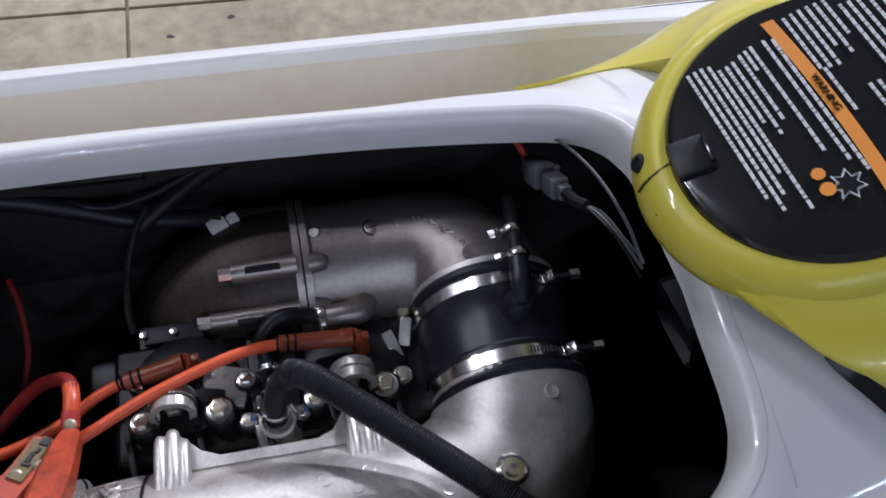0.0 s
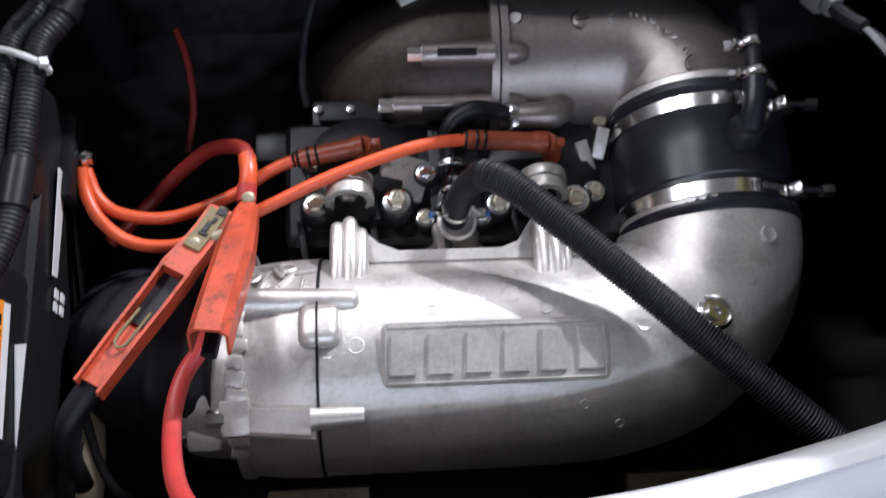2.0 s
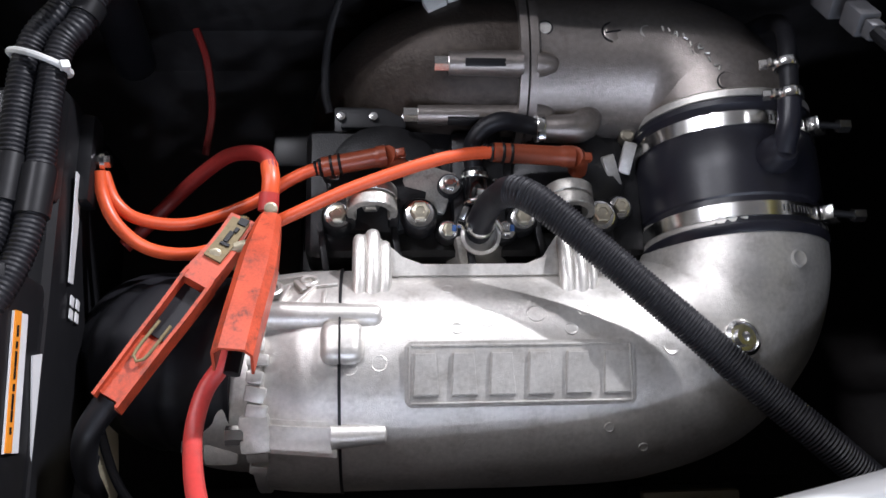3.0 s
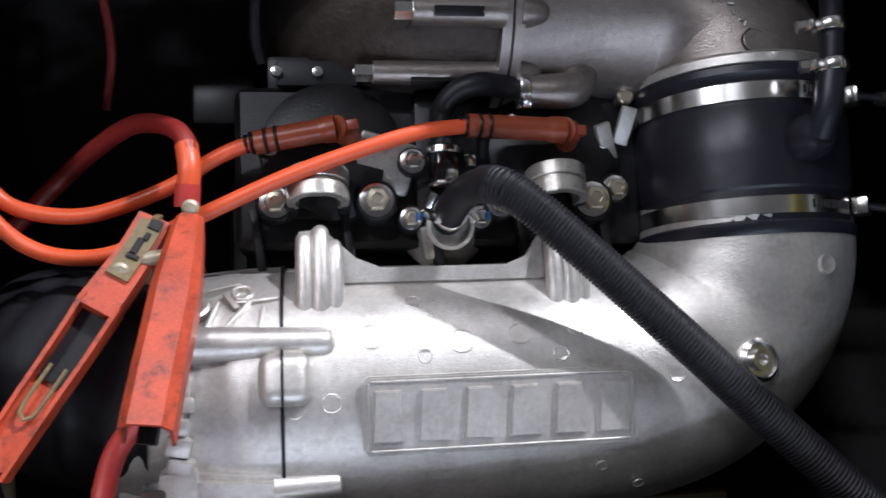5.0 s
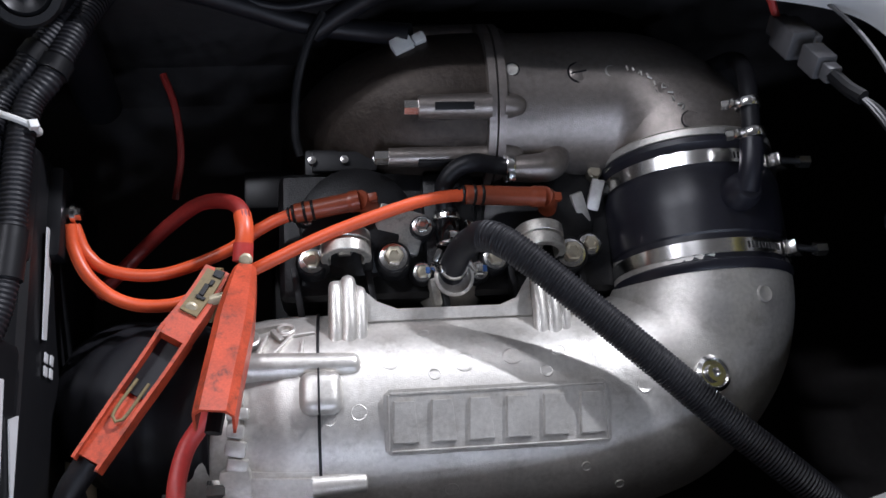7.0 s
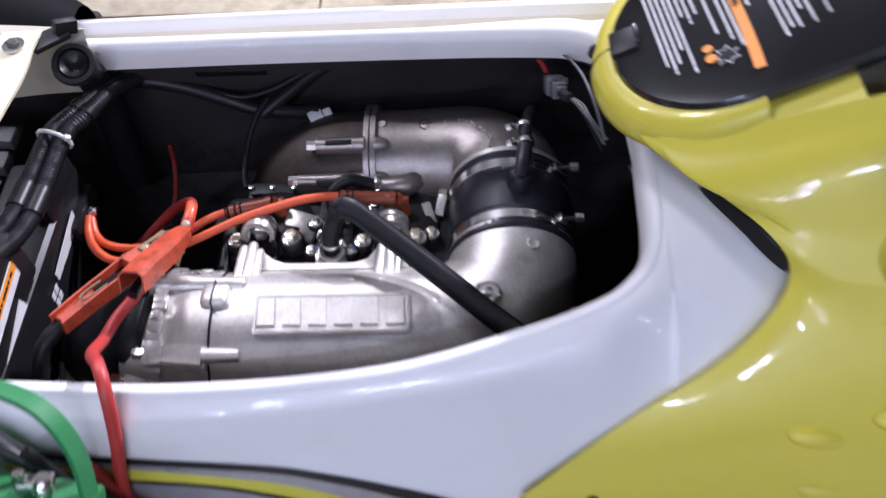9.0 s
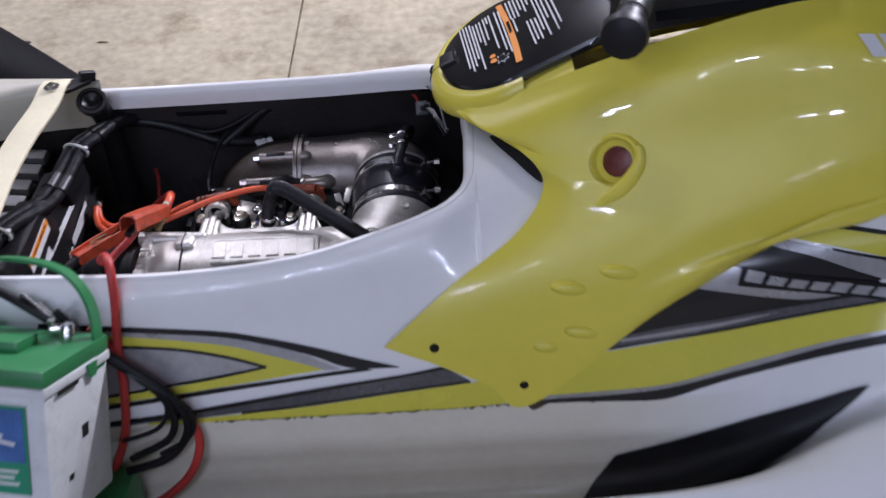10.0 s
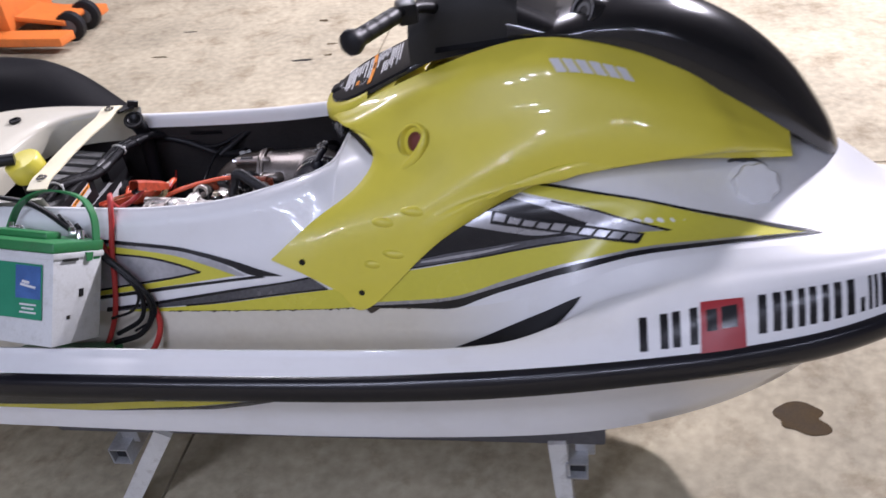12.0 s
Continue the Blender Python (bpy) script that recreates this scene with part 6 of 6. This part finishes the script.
part("white_label", block(0.0012, 0.092, 0.026, (-0.6435, -0.018, 0.779), (8, 10, 0), 0), LABEL_WHITE, box, "white printed label")
orange_label = part("warning_label", block(0.0012, 0.098, 0.026, (-0.6474, -0.156, 0.857), (5, 0, 0), 0), LABEL_WHITE, box, "white label with an orange band")
part("orange_band", block(0.0012, 0.098, 0.011, (-0.6466, -0.156, 0.863), (5, 0, 0), 0), LABEL_ORANGE, orange_label)
tagged(part("label_print", merge(*[block(0.0008, 0.005 + 0.003 * (k % 3), 0.003, (-0.6459, -0.19 + 0.0098 * k, 0.8602 + 0.00085 * k), (5, 0, 0), 0) for k in range(8)]), DECAL_BLACK, orange_label), kind="stuff")
part("white_label", block(0.0012, 0.085, 0.022, (-0.6472, -0.172, 0.812), (14, 0, 0), 0), LABEL_WHITE, box, "white printed label")
for k in range(4):
    part("small_label", block(0.0012, 0.008, 0.012, (-0.6436, -0.078 - 0.011 * (k % 2), 0.77 - 0.014 * (k // 2)), (0, 8, 0), 0), LABEL_WHITE, box)
part("terminal", merge(sweep([(-0.645, 0.047, 0.768), (-0.622, 0.047, 0.768)], 0.006, 2, 6), lathe([(0.009, 0), (0.009, 0.004), (0.0005, 0.004)], (-0.63, 0.047, 0.768), (0, 90, 0), 14)), STEEL, box, "bright terminal bolt")
for loom_path in ([(-0.6, 0.23, 0.84), (-0.614, 0.185, 0.858), (-0.64, 0.135, 0.867), (-0.661, 0.09, 0.868), (-0.667, -0.05, 0.874), (-0.7, -0.16, 0.9), (-0.73, -0.25, 0.88)], [(-0.588, 0.228, 0.838), (-0.605, 0.175, 0.86), (-0.623, 0.125, 0.867), (-0.64, 0.085, 0.867), (-0.6465, -0.06, 0.872), (-0.682, -0.17, 0.902), (-0.712, -0.25, 0.878)]):
    loom = tagged(finish(sweep(loom_path, 0.0102, 800, 12, 130, 0.0009), "wiring_loom", RUBBER), "black corrugated wiring loom over the electrical box", "wiring loom", "looms over the electrical box")
    for f in (0.3, 0.62):
        p, q = spline(loom_path, f - 0.02), spline(loom_path, f + 0.02)
        part("tape_wrap", sweep([p, p.lerp(q, 0.5), q], 0.0128, 6, 14), BLACK, loom, "black tape wrap")
for tx, ty, tz in ((-0.651, 0.088, 0.8675), (-0.694, -0.17, 0.9)):
    tie = tagged(finish(sweep([(tx + 0.0235 * math.cos(a), ty - 0.008 * math.cos(a), tz + 0.0135 * math.sin(a)) for a in [2 * math.pi * k / 16 for k in range(17)]], 0.0026, 48, 8), "cable_tie", PAINT_WHITE), "white cable tie round the black looms", "cable tie", "cable ties")
    part("tie_head", block(0.007, 0.007, 0.006, (tx + 0.022, ty - 0.007, tz + 0.009), (0, 30, 20), 0.001), PAINT_WHITE, tie)
tagged(finish(block(0.014, 0.05, 0.006, (-0.615, -0.225, 0.79), (25, 0, -15), 0.002), "black_strap_end", BLACK), "black rubber strap end in the bay", "strap")
slats = thing("ribbed_cover", "grey ribbed plastic cover behind the strap", "cover")
part("base", block(0.12, 0.4, 0.1, (-0.8, -0.02, 0.76), bevel=0.01), DARK_GREY, slats)
for k in range(8):
    part("rib", block(0.1, 0.03, 0.022, (-0.79 + 0.004 * (k % 2), 0.14 - 0.046 * k, 0.82), (0, 6, 0), 0.005), RIB, slats)
strap_path = [(-0.69, 0.2, 0.948), (-0.689, 0.167, 0.953), (-0.692, 0.12, 0.946), (-0.702, 0.03, 0.945), (-0.705, -0.07, 0.944), (-0.696, -0.16, 0.948), (-0.684, -0.223, 0.956), (-0.68, -0.262, 0.948)]
strap = thing("seat_support_strap", "faded cream plastic cross strap bolted over the engine opening", "strap")
part("band", sweep(strap_path, 0.0255, 60, profile=[(-1, -0.09), (-1, 0.07), (-0.9, 0.1), (0.9, 0.1), (1, 0.07), (1, -0.09)]), TAN, strap)
for bx, by, bz in ((-0.689, 0.167, 0.956), (-0.684, -0.223, 0.959)):
    part("washer", lathe([(0.014, -0.001), (0.014, 0.001), (0.004, 0.0014)], (bx, by, bz), around=20), STEEL, strap)
    part("bolt_head", lathe([(0.008, 0), (0.008, 0.005), (0.006, 0.0065), (0.0005, 0.0065)], (bx, by, bz + 0.001), around=6), STEEL, strap, sharp=20)
part("corner_bracket", merge(block(0.05, 0.03, 0.008, (-0.655, 0.19, 0.945), (0, 0, 40), 0.003), block(0.03, 0.014, 0.02, (-0.635, 0.205, 0.952), (0, 20, 40), 0.004)), DARK_GREY, strap)
filler = thing("hose_fitting", "dark-rimmed round fitting with a black hose in the bay corner", "hose fitting")
part("rim", lathe([(0.027, -0.008), (0.029, 0.0), (0.027, 0.005), (0.021, 0.005), (0.02, -0.004)], (-0.628, 0.172, 0.917), (28, 10, 0), 28), DARK_GREY, filler)
part("bore", lathe([(0.02, -0.02), (0.0205, 0.001), (0.0175, 0.004), (0.014, 0.001), (0.0005, -0.006)], (-0.628, 0.172, 0.917), (28, 10, 0), 24), BLACK, filler)
part("hose", sweep([(-0.628, 0.178, 0.905), (-0.628, 0.198, 0.87), (-0.63, 0.205, 0.82), (-0.635, 0.205, 0.74), (-0.64, 0.2, 0.66)], 0.021, 24, 18), RUBBER, filler)
# cables along the far wall
cable("black_cable", "thick black cable sagging along the bay wall", [(-0.68, 0.22, 0.83), (-0.63, 0.24, 0.822), (-0.58, 0.244, 0.818), (-0.53, 0.243, 0.806), (-0.48, 0.238, 0.788), (-0.43, 0.23, 0.772), (-0.37, 0.22, 0.774), (-0.33, 0.21, 0.785)], 0.0105, RUBBER)
cable("black_wire", "thin black wire sagging along the bay wall", [(-0.56, 0.246, 0.812), (-0.5, 0.244, 0.8), (-0.45, 0.236, 0.79), (-0.4, 0.238, 0.802), (-0.34, 0.245, 0.83), (-0.26, 0.247, 0.85), (-0.15, 0.245, 0.862), (-0.05, 0.24, 0.87), (0.03, 0.22, 0.885)], 0.0045, RUBBER)
cable("black_cable", "black cable clipped under the coaming", [(-0.42, 0.22, 0.77), (-0.38, 0.235, 0.795), (-0.32, 0.246, 0.835), (-0.24, 0.246, 0.86), (-0.14, 0.242, 0.872), (-0.02, 0.228, 0.885), (0.06, 0.2, 0.9)], 0.0098, RUBBER)
tagged(finish(block(0.1, 0.006, 0.016, (-0.452, 0.236, 0.838), (24, 0, 0), 0.002), "wall_pad", BLACK), "black rectangular pad on the bay wall", "pad")
tagged(finish(merge(block(0.012, 0.01, 0.07, (-0.628, 0.236, 0.835), (20, 0, 0), 0.003), block(0.02, 0.014, 0.014, (-0.628, 0.232, 0.86), (20, 0, 0), 0.003)), "wall_clip", BLACK), "black cable clip on the bay wall", "clip")
tagged(finish(block(0.26, 0.012, 0.02, (-0.09, 0.232, 0.872), (25, 0, -3), 0.003), "cable_duct", BLACK), "black cable duct under the coaming", "duct")
conn = thing("wire_connector", "grey plastic wire connector hanging in the bay", "connector")
ca, cb = Vector((-0.012, 0.17, 0.866)), Vector((-0.006, 0.095, 0.918))
cturn = [math.degrees(a) for a in (cb - ca).to_track_quat("Z", "X").to_euler()]
part("socket", merge(block(0.026, 0.022, 0.034, ca.lerp(cb, 0.25), cturn, 0.003), block(0.018, 0.015, 0.012, ca.lerp(cb, -0.02), cturn, 0.002), block(0.01, 0.006, 0.022, ca.lerp(cb, 0.3) + Vector((0.013, 0, 0.006)), cturn, 0.001)), GREY_PLASTIC, conn, "grey connector half")
part("plug", merge(block(0.02, 0.018, 0.026, ca.lerp(cb, 0.72), cturn, 0.002), block(0.014, 0.012, 0.012, ca.lerp(cb, 0.95), cturn, 0.002)), GREY_PLASTIC, conn, "grey connector half")
part("sleeve", sweep([ca.lerp(cb, 1.0), ca.lerp(cb, 1.25), ca.lerp(cb, 1.4) + Vector((0.004, 0, 0))], 0.006, 8, 10), BLACK, conn)
for k in range(3):
    part("wire", sweep([ca.lerp(cb, 1.3), Vector((0.004 + 0.004 * k, 0.055, 0.94)), Vector((0.016 + 0.003 * k, 0.02, 0.945)), Vector((0.03 + 0.004 * k, -0.01 + 0.008 * k, 0.93))], 0.0016, 16, 6), GREY_PLASTIC if k else BLACK, conn)
part("wire", sweep([Vector((-0.02, 0.2, 0.885)), Vector((0.0, 0.16, 0.92)), Vector((0.015, 0.1, 0.945)), Vector((0.026, 0.04, 0.95)), Vector((0.034, 0.0, 0.935))], 0.0018, 20, 6), GREY_PLASTIC, conn)
part("wire", sweep([ca, ca + Vector((-0.012, 0.025, 0.012)), ca + Vector((-0.03, 0.045, 0.016))], 0.0035, 10, 8), RED, conn, "red wire")
tagged(finish(block(0.01, 0.07, 0.1, (0.1, -0.02, 0.845), (0, -18, 8), 0.02, 3), "rubber_flap", RUBBER), "dark plastic flap at the front of the bay", "flap")

# ---- battery in the footwell ----
battery = thing("battery", "grey battery with a dirty green lid tilted in the footwell", "battery")
battery.matrix_world = pose(-0.634, -0.54, 0.715, -31.3, 0, -9.2)
L, W, H = 0.26, 0.16, 0.21
case = part("case", merge(block(L, W, H, (0, 0, H / 2), bevel=0.006, segments=2), block(L + 0.006, W + 0.006, 0.014, (0, 0, H - 0.007), bevel=0.003)), BATTERY, battery, "dirty pale grey case")
lid = part("lid", merge(block(L + 0.004, W + 0.004, 0.024, (0, 0, H + 0.012), bevel=0.005), block(L * 0.62, 0.05, 0.018, (-0.02, 0.0, H + 0.031), bevel=0.006), block(L * 0.3, 0.04, 0.012, (-0.07, 0.055, H + 0.029), bevel=0.004)), GREEN, battery, "dirty green lid")
part("handle", sweep([(0.128, 0.06, H - 0.02), (0.128, 0.06, H + 0.02), (0.118, 0.062, H + 0.075), (0.085, 0.065, H + 0.115), (0.03, 0.066, H + 0.13), (-0.04, 0.066, H + 0.126), (-0.1, 0.064, H + 0.09), (-0.13, 0.06, H + 0.02)], 0.011, 50, profile=[(-1, -0.22), (-1, 0.22), (1, 0.22), (1, -0.22)]), GREEN, battery, "green carrying strap")
for tx2, ty2 in ((0.085, 0.055), (-0.09, 0.055)):
    post = part("terminal", lathe([(0.011, 0.0), (0.0095, 0.018), (0.008, 0.02), (0.0005, 0.02)], (tx2, ty2, H + 0.024), around=16), STEEL, battery, "lead terminal post")
    part("clamp", merge(block(0.034, 0.018, 0.01, (tx2 - 0.008, ty2, H + 0.036), (0, 0, 20), 0.003), lathe([(0.006, 0), (0.006, 0.014), (0.0005, 0.014)], (tx2 - 0.02, ty2 - 0.006, H + 0.036), around=6)), STEEL, post)
face_label = part("case_label", block(0.2, 0.0012, 0.125, (0.004, -W / 2 - 0.0026, H * 0.58), bevel=0), LABEL_GREEN, case, "green label with a blue picture")
part("label_picture", block(0.068, 0.0012, 0.074, (0.066, -W / 2 - 0.0036, H * 0.68), bevel=0), LABEL_BLUE, face_label, "blue picture of open water")
part("label_boat", merge(block(0.042, 0.001, 0.005, (0.066, -W / 2 - 0.0044, H * 0.64), (0, 8, 0), 0), block(0.02, 0.001, 0.006, (0.06, -W / 2 - 0.0044, H * 0.68), (0, 8, 0), 0)), LABEL_WHITE, face_label)
tagged(part("label_text", merge(*[block(0.045 - 0.012 * (k % 2), 0.001, 0.004, (0.066, -W / 2 - 0.0036, H * 0.44 - 0.009 * k), bevel=0) for k in range(3)], *[block(0.05, 0.001, 0.006, (-0.05, -W / 2 - 0.0036, H * 0.7 - 0.016 * k), bevel=0) for k in range(4)]), LABEL_WHITE, face_label), kind="stuff")
for ea, eb, ec, ed, ee in ((0.014, 0.018, 0.0008, 0.01, H * 0.55), (0.01, 0.008, 0.0008, -0.03, H * 0.3), (0.05, 0.006, 0.0036, -0.03, H - 0.016)):
    part("end_mark", block(0.001, ea, eb, (L / 2 + ec, ed, ee), bevel=0), DARK_GREY, case)
part("end_tab", outline([(-0.012, 0), (0.012, 0), (0.008, -0.02), (-0.008, -0.02)], 0.003, (L / 2 + 0.003, 0.03, H - 0.002), (90, 0, 90)), GREEN, lid)
tagged(finish(block(0.27, 0.1, 0.1, (-0.635, -0.475, 0.552), (-14, 0, 3), 0.012), "green_tray", GREEN), "green plastic tray wedged under the battery", "tray")

# ---- rear things ----
ycap = thing("oil_bottle", "yellow plastic funnel cap with a black handle behind the strap", "funnel")
part("cap", lathe([(0.045, -0.03), (0.048, -0.022), (0.048, 0.016), (0.044, 0.022), (0.02, 0.024), (0.0005, 0.024)], (-0.8, -0.115, 0.935), (10, -8, 0), 28), YELLOW, ycap, "yellow plastic cap")
part("handle", sweep([(-0.81, -0.13, 0.965), (-0.87, -0.16, 0.97), (-0.94, -0.19, 0.965)], 0.016, 16, 14), BLACK, ycap, "black handle")
part("neck", lathe([(0.03, 0), (0.032, 0.09)], (-0.792, -0.118, 0.82), (0, 0, 0), 20), BLACK, ycap)

seat = thing("seat", "removed black vinyl seat lying beyond the watercraft", "seat")
SEAT = follow((-2.0, 0.1, 0.55), (-1.66, 0.15, 0.91), (-1.36, 0.16, 0.985), (-1.13, 0.16, 0.975), (-1.01, 0.15, 0.92), (-0.9, 0.12, 0.83), (-0.78, 0.06, 0.74))
rows = []
for i in range(41):
    x = -2.0 + 1.22 * i / 40
    w, z = SEAT(x)
    rows.append([(x, 0.5 + w * math.cos(math.pi * u / 20), 0.6 + (z - 0.6) * math.sin(math.pi * u / 20) ** 0.45) for u in range(21)])
part("cushion", sheet(rows), VINYL, seat, "black vinyl cushion")
part("base", block(1.2, 0.26, 0.1, (-1.4, 0.5, 0.6), bevel=0.02), BLACK, seat)
part("piping", sweep([(x, 0.5 - SEAT(x)[0] * 0.94, 0.6 + (SEAT(x)[1] - 0.6) * 0.62) for x in (-1.6, -1.4, -1.2, -1.05, -0.94, -0.86)], 0.005, 40, 8), DARK_GREY, seat)

# ---- trailer ----
trailer = thing("trailer", "galvanised steel watercraft trailer with white legs and carpeted bunks", "trailer")
for tx in (-0.6, 0.625):
    hollow = []
    for y in (-0.48, 0.42):
        hollow.append([(tx + sx * s, y, 0.232 + sz * s) for s in (0.0275,) for sx, sz in ((-1, -1), (1, -1), (1, 1), (-1, 1))])
    beam = sheet(hollow, closed=True)
    bmesh.ops.recalc_face_normals(beam, faces=beam.faces)
    part("cross_beam", thicken(beam, 0.004), GALV, trailer, "hollow square galvanised beam")
    # a black block fills the beam in place of the shade inside
    part("bore_shade", block(0.042, 0.86, 0.042, (tx, -0.03, 0.232), bevel=0.002), BLACK, trailer, "black filling for the shade inside the hollow beam")
    for side in (-1, 1):
        part("bunk_bracket", block(0.05, 0.012, 0.09, (tx + 0.02, CY + side * 0.4, 0.29), bevel=0.003), GALV, trailer)
for side in (-1, 1):
    part("bunk", block(1.46, 0.07, 0.09, (-0.035, CY + side * 0.4, 0.352), (side * -12, 0, 0), 0.008), CARPET, trailer, "grey carpeted bunk board")
    part("leg", sweep([(-0.455, CY + side * 0.42, 0.318), (-0.557, CY + side * 0.425, 0.16), (-0.66, CY + side * 0.43, 0.0)], 0.024, 4, profile=[(-1, -1), (1, -1), (1, 1), (-1, 1)]), PAINT_WHITE, trailer, "white painted steel leg")
    part("leg", sweep([(0.578, CY + side * 0.42, 0.318), (0.59, CY + side * 0.425, 0.16), (0.6, CY + side * 0.43, 0.0)], 0.022, 4, profile=[(-1, -1), (1, -1), (1, 1), (-1, 1)]), PAINT_WHITE, trailer, "white painted steel leg")
part("keel_beam", block(1.75, 0.08, 0.08, (-0.32, CY, 0.24), bevel=0.006), GALV, trailer)
for kx in (-1.2, 0.0, 0.6):
    part("keel_pad", block(0.1, 0.08, 0.07, (kx, CY, 0.312), bevel=0.01), RUBBER, trailer)

# ---- floor marks and far things ----


def blot(name, x, y, rx, ry, seed, mat, label):
    r = random.Random(seed)
    pts = []
    lobes = [(r.random() * 6.28, 2 + k, 0.16 / (1 + 0.6 * k)) for k in range(6)]
    for k in range(56):
        a = 2 * math.pi * k / 56
        f = 1 + sum(w * math.sin(a * q + ph) for ph, q, w in lobes)
        pts.append((rx * f * math.cos(a), ry * f * math.sin(a)))
    return tagged(finish(outline(pts, 0.0012, (x, y, 0.0004)), name, mat), label, "stain")


blot("oil_stain", 1.26, -0.055, 0.075, 0.06, 5, OIL, "brown dried oil stain on the concrete floor")
rs = random.Random(11)
for k in range(16):
    blot("floor_spot", -2.2 + 2.6 * rs.random(), 1.5 + 2.3 * rs.random(), 0.02 + 0.06 * rs.random() ** 2, 0.006 + 0.014 * rs.random(), 20 + k, OIL if k % 3 else DARK_GREY, "small dark spot on the concrete floor")
for fx, fy in ((-0.32, 1.35), (-0.47, 1.3), (-0.62, 1.2)):
    blot("floor_spot", fx, fy, 0.008, 0.006, int(fx * -100), DARK_GREY, "small dark spot on the concrete floor")
jack = thing("pallet_jack", "orange pallet jack standing on the shop floor", "pallet jack")
for fy in (3.2, 3.7):
    part("fork", block(1.3, 0.16, 0.06, (-3.35, fy, 0.09), (0, 0, -6), 0.012), JACK_ORANGE, jack, "orange steel fork")
part("pump_body", merge(block(0.22, 0.5, 0.3, (-3.25, 3.5, 0.25), (0, 0, -6), 0.03), block(0.12, 0.2, 0.6, (-3.2, 3.48, 0.5), (0, 8, -6), 0.03)), JACK_ORANGE, jack, "orange pump body")
part("tow_handle", sweep([(-3.15, 3.5, 0.5), (-3.05, 3.5, 0.9), (-2.98, 3.5, 1.2)], 0.02, 10, 12), BLACK, jack)
for wy in (3.33, 3.55):
    wheel = part("wheel", lathe([(0.03, -0.03), (0.085, -0.03), (0.1, -0.022), (0.1, 0.022), (0.085, 0.03), (0.03, 0.03)], (-2.78, wy, 0.1), (90, 0, 0), 24), RUBBER, jack, "black rubber wheel")
    part("hub", lathe([(0.05, -0.032), (0.05, 0.032), (0.02, 0.036), (0.0005, 0.036)], (-2.78, wy, 0.1), (90, 0, 0), 16), GREY_PLASTIC, wheel)
part("axle_frame", block(0.5, 0.3, 0.04, (-3.02, 3.45, 0.16), (0, 6, -6), 0.02), JACK_ORANGE, jack)
cable("breather_hose", "pale cream breather hose beside the electrical box", [(-0.634, -0.15, 0.7), (-0.626, -0.19, 0.712), (-0.622, -0.225, 0.718), (-0.628, -0.258, 0.7), (-0.636, -0.27, 0.65)], 0.012, TAN, 30, 14)
cable("black_wire", "thin black wire curling past the breather hose", [(-0.628, -0.165, 0.735), (-0.612, -0.21, 0.735), (-0.598, -0.235, 0.732), (-0.588, -0.245, 0.72), (-0.592, -0.25, 0.7)], 0.004, RUBBER, 30, 10)
cable("battery_wire", "thin black wire beside the battery cables", [(-0.6, -0.325, 0.915), (-0.53, -0.36, 0.855), (-0.46, -0.385, 0.79), (-0.42, -0.4, 0.735), (-0.44, -0.412, 0.69), (-0.5, -0.42, 0.67)], 0.0036, BLACK, 40, 8)
cable("battery_wire", "thin black wire hanging in a loop by the battery", [(-0.58, -0.33, 0.9), (-0.5, -0.37, 0.82), (-0.43, -0.395, 0.77), (-0.385, -0.402, 0.72), (-0.395, -0.41, 0.665), (-0.45, -0.42, 0.63)], 0.0036, BLACK, 40, 8)
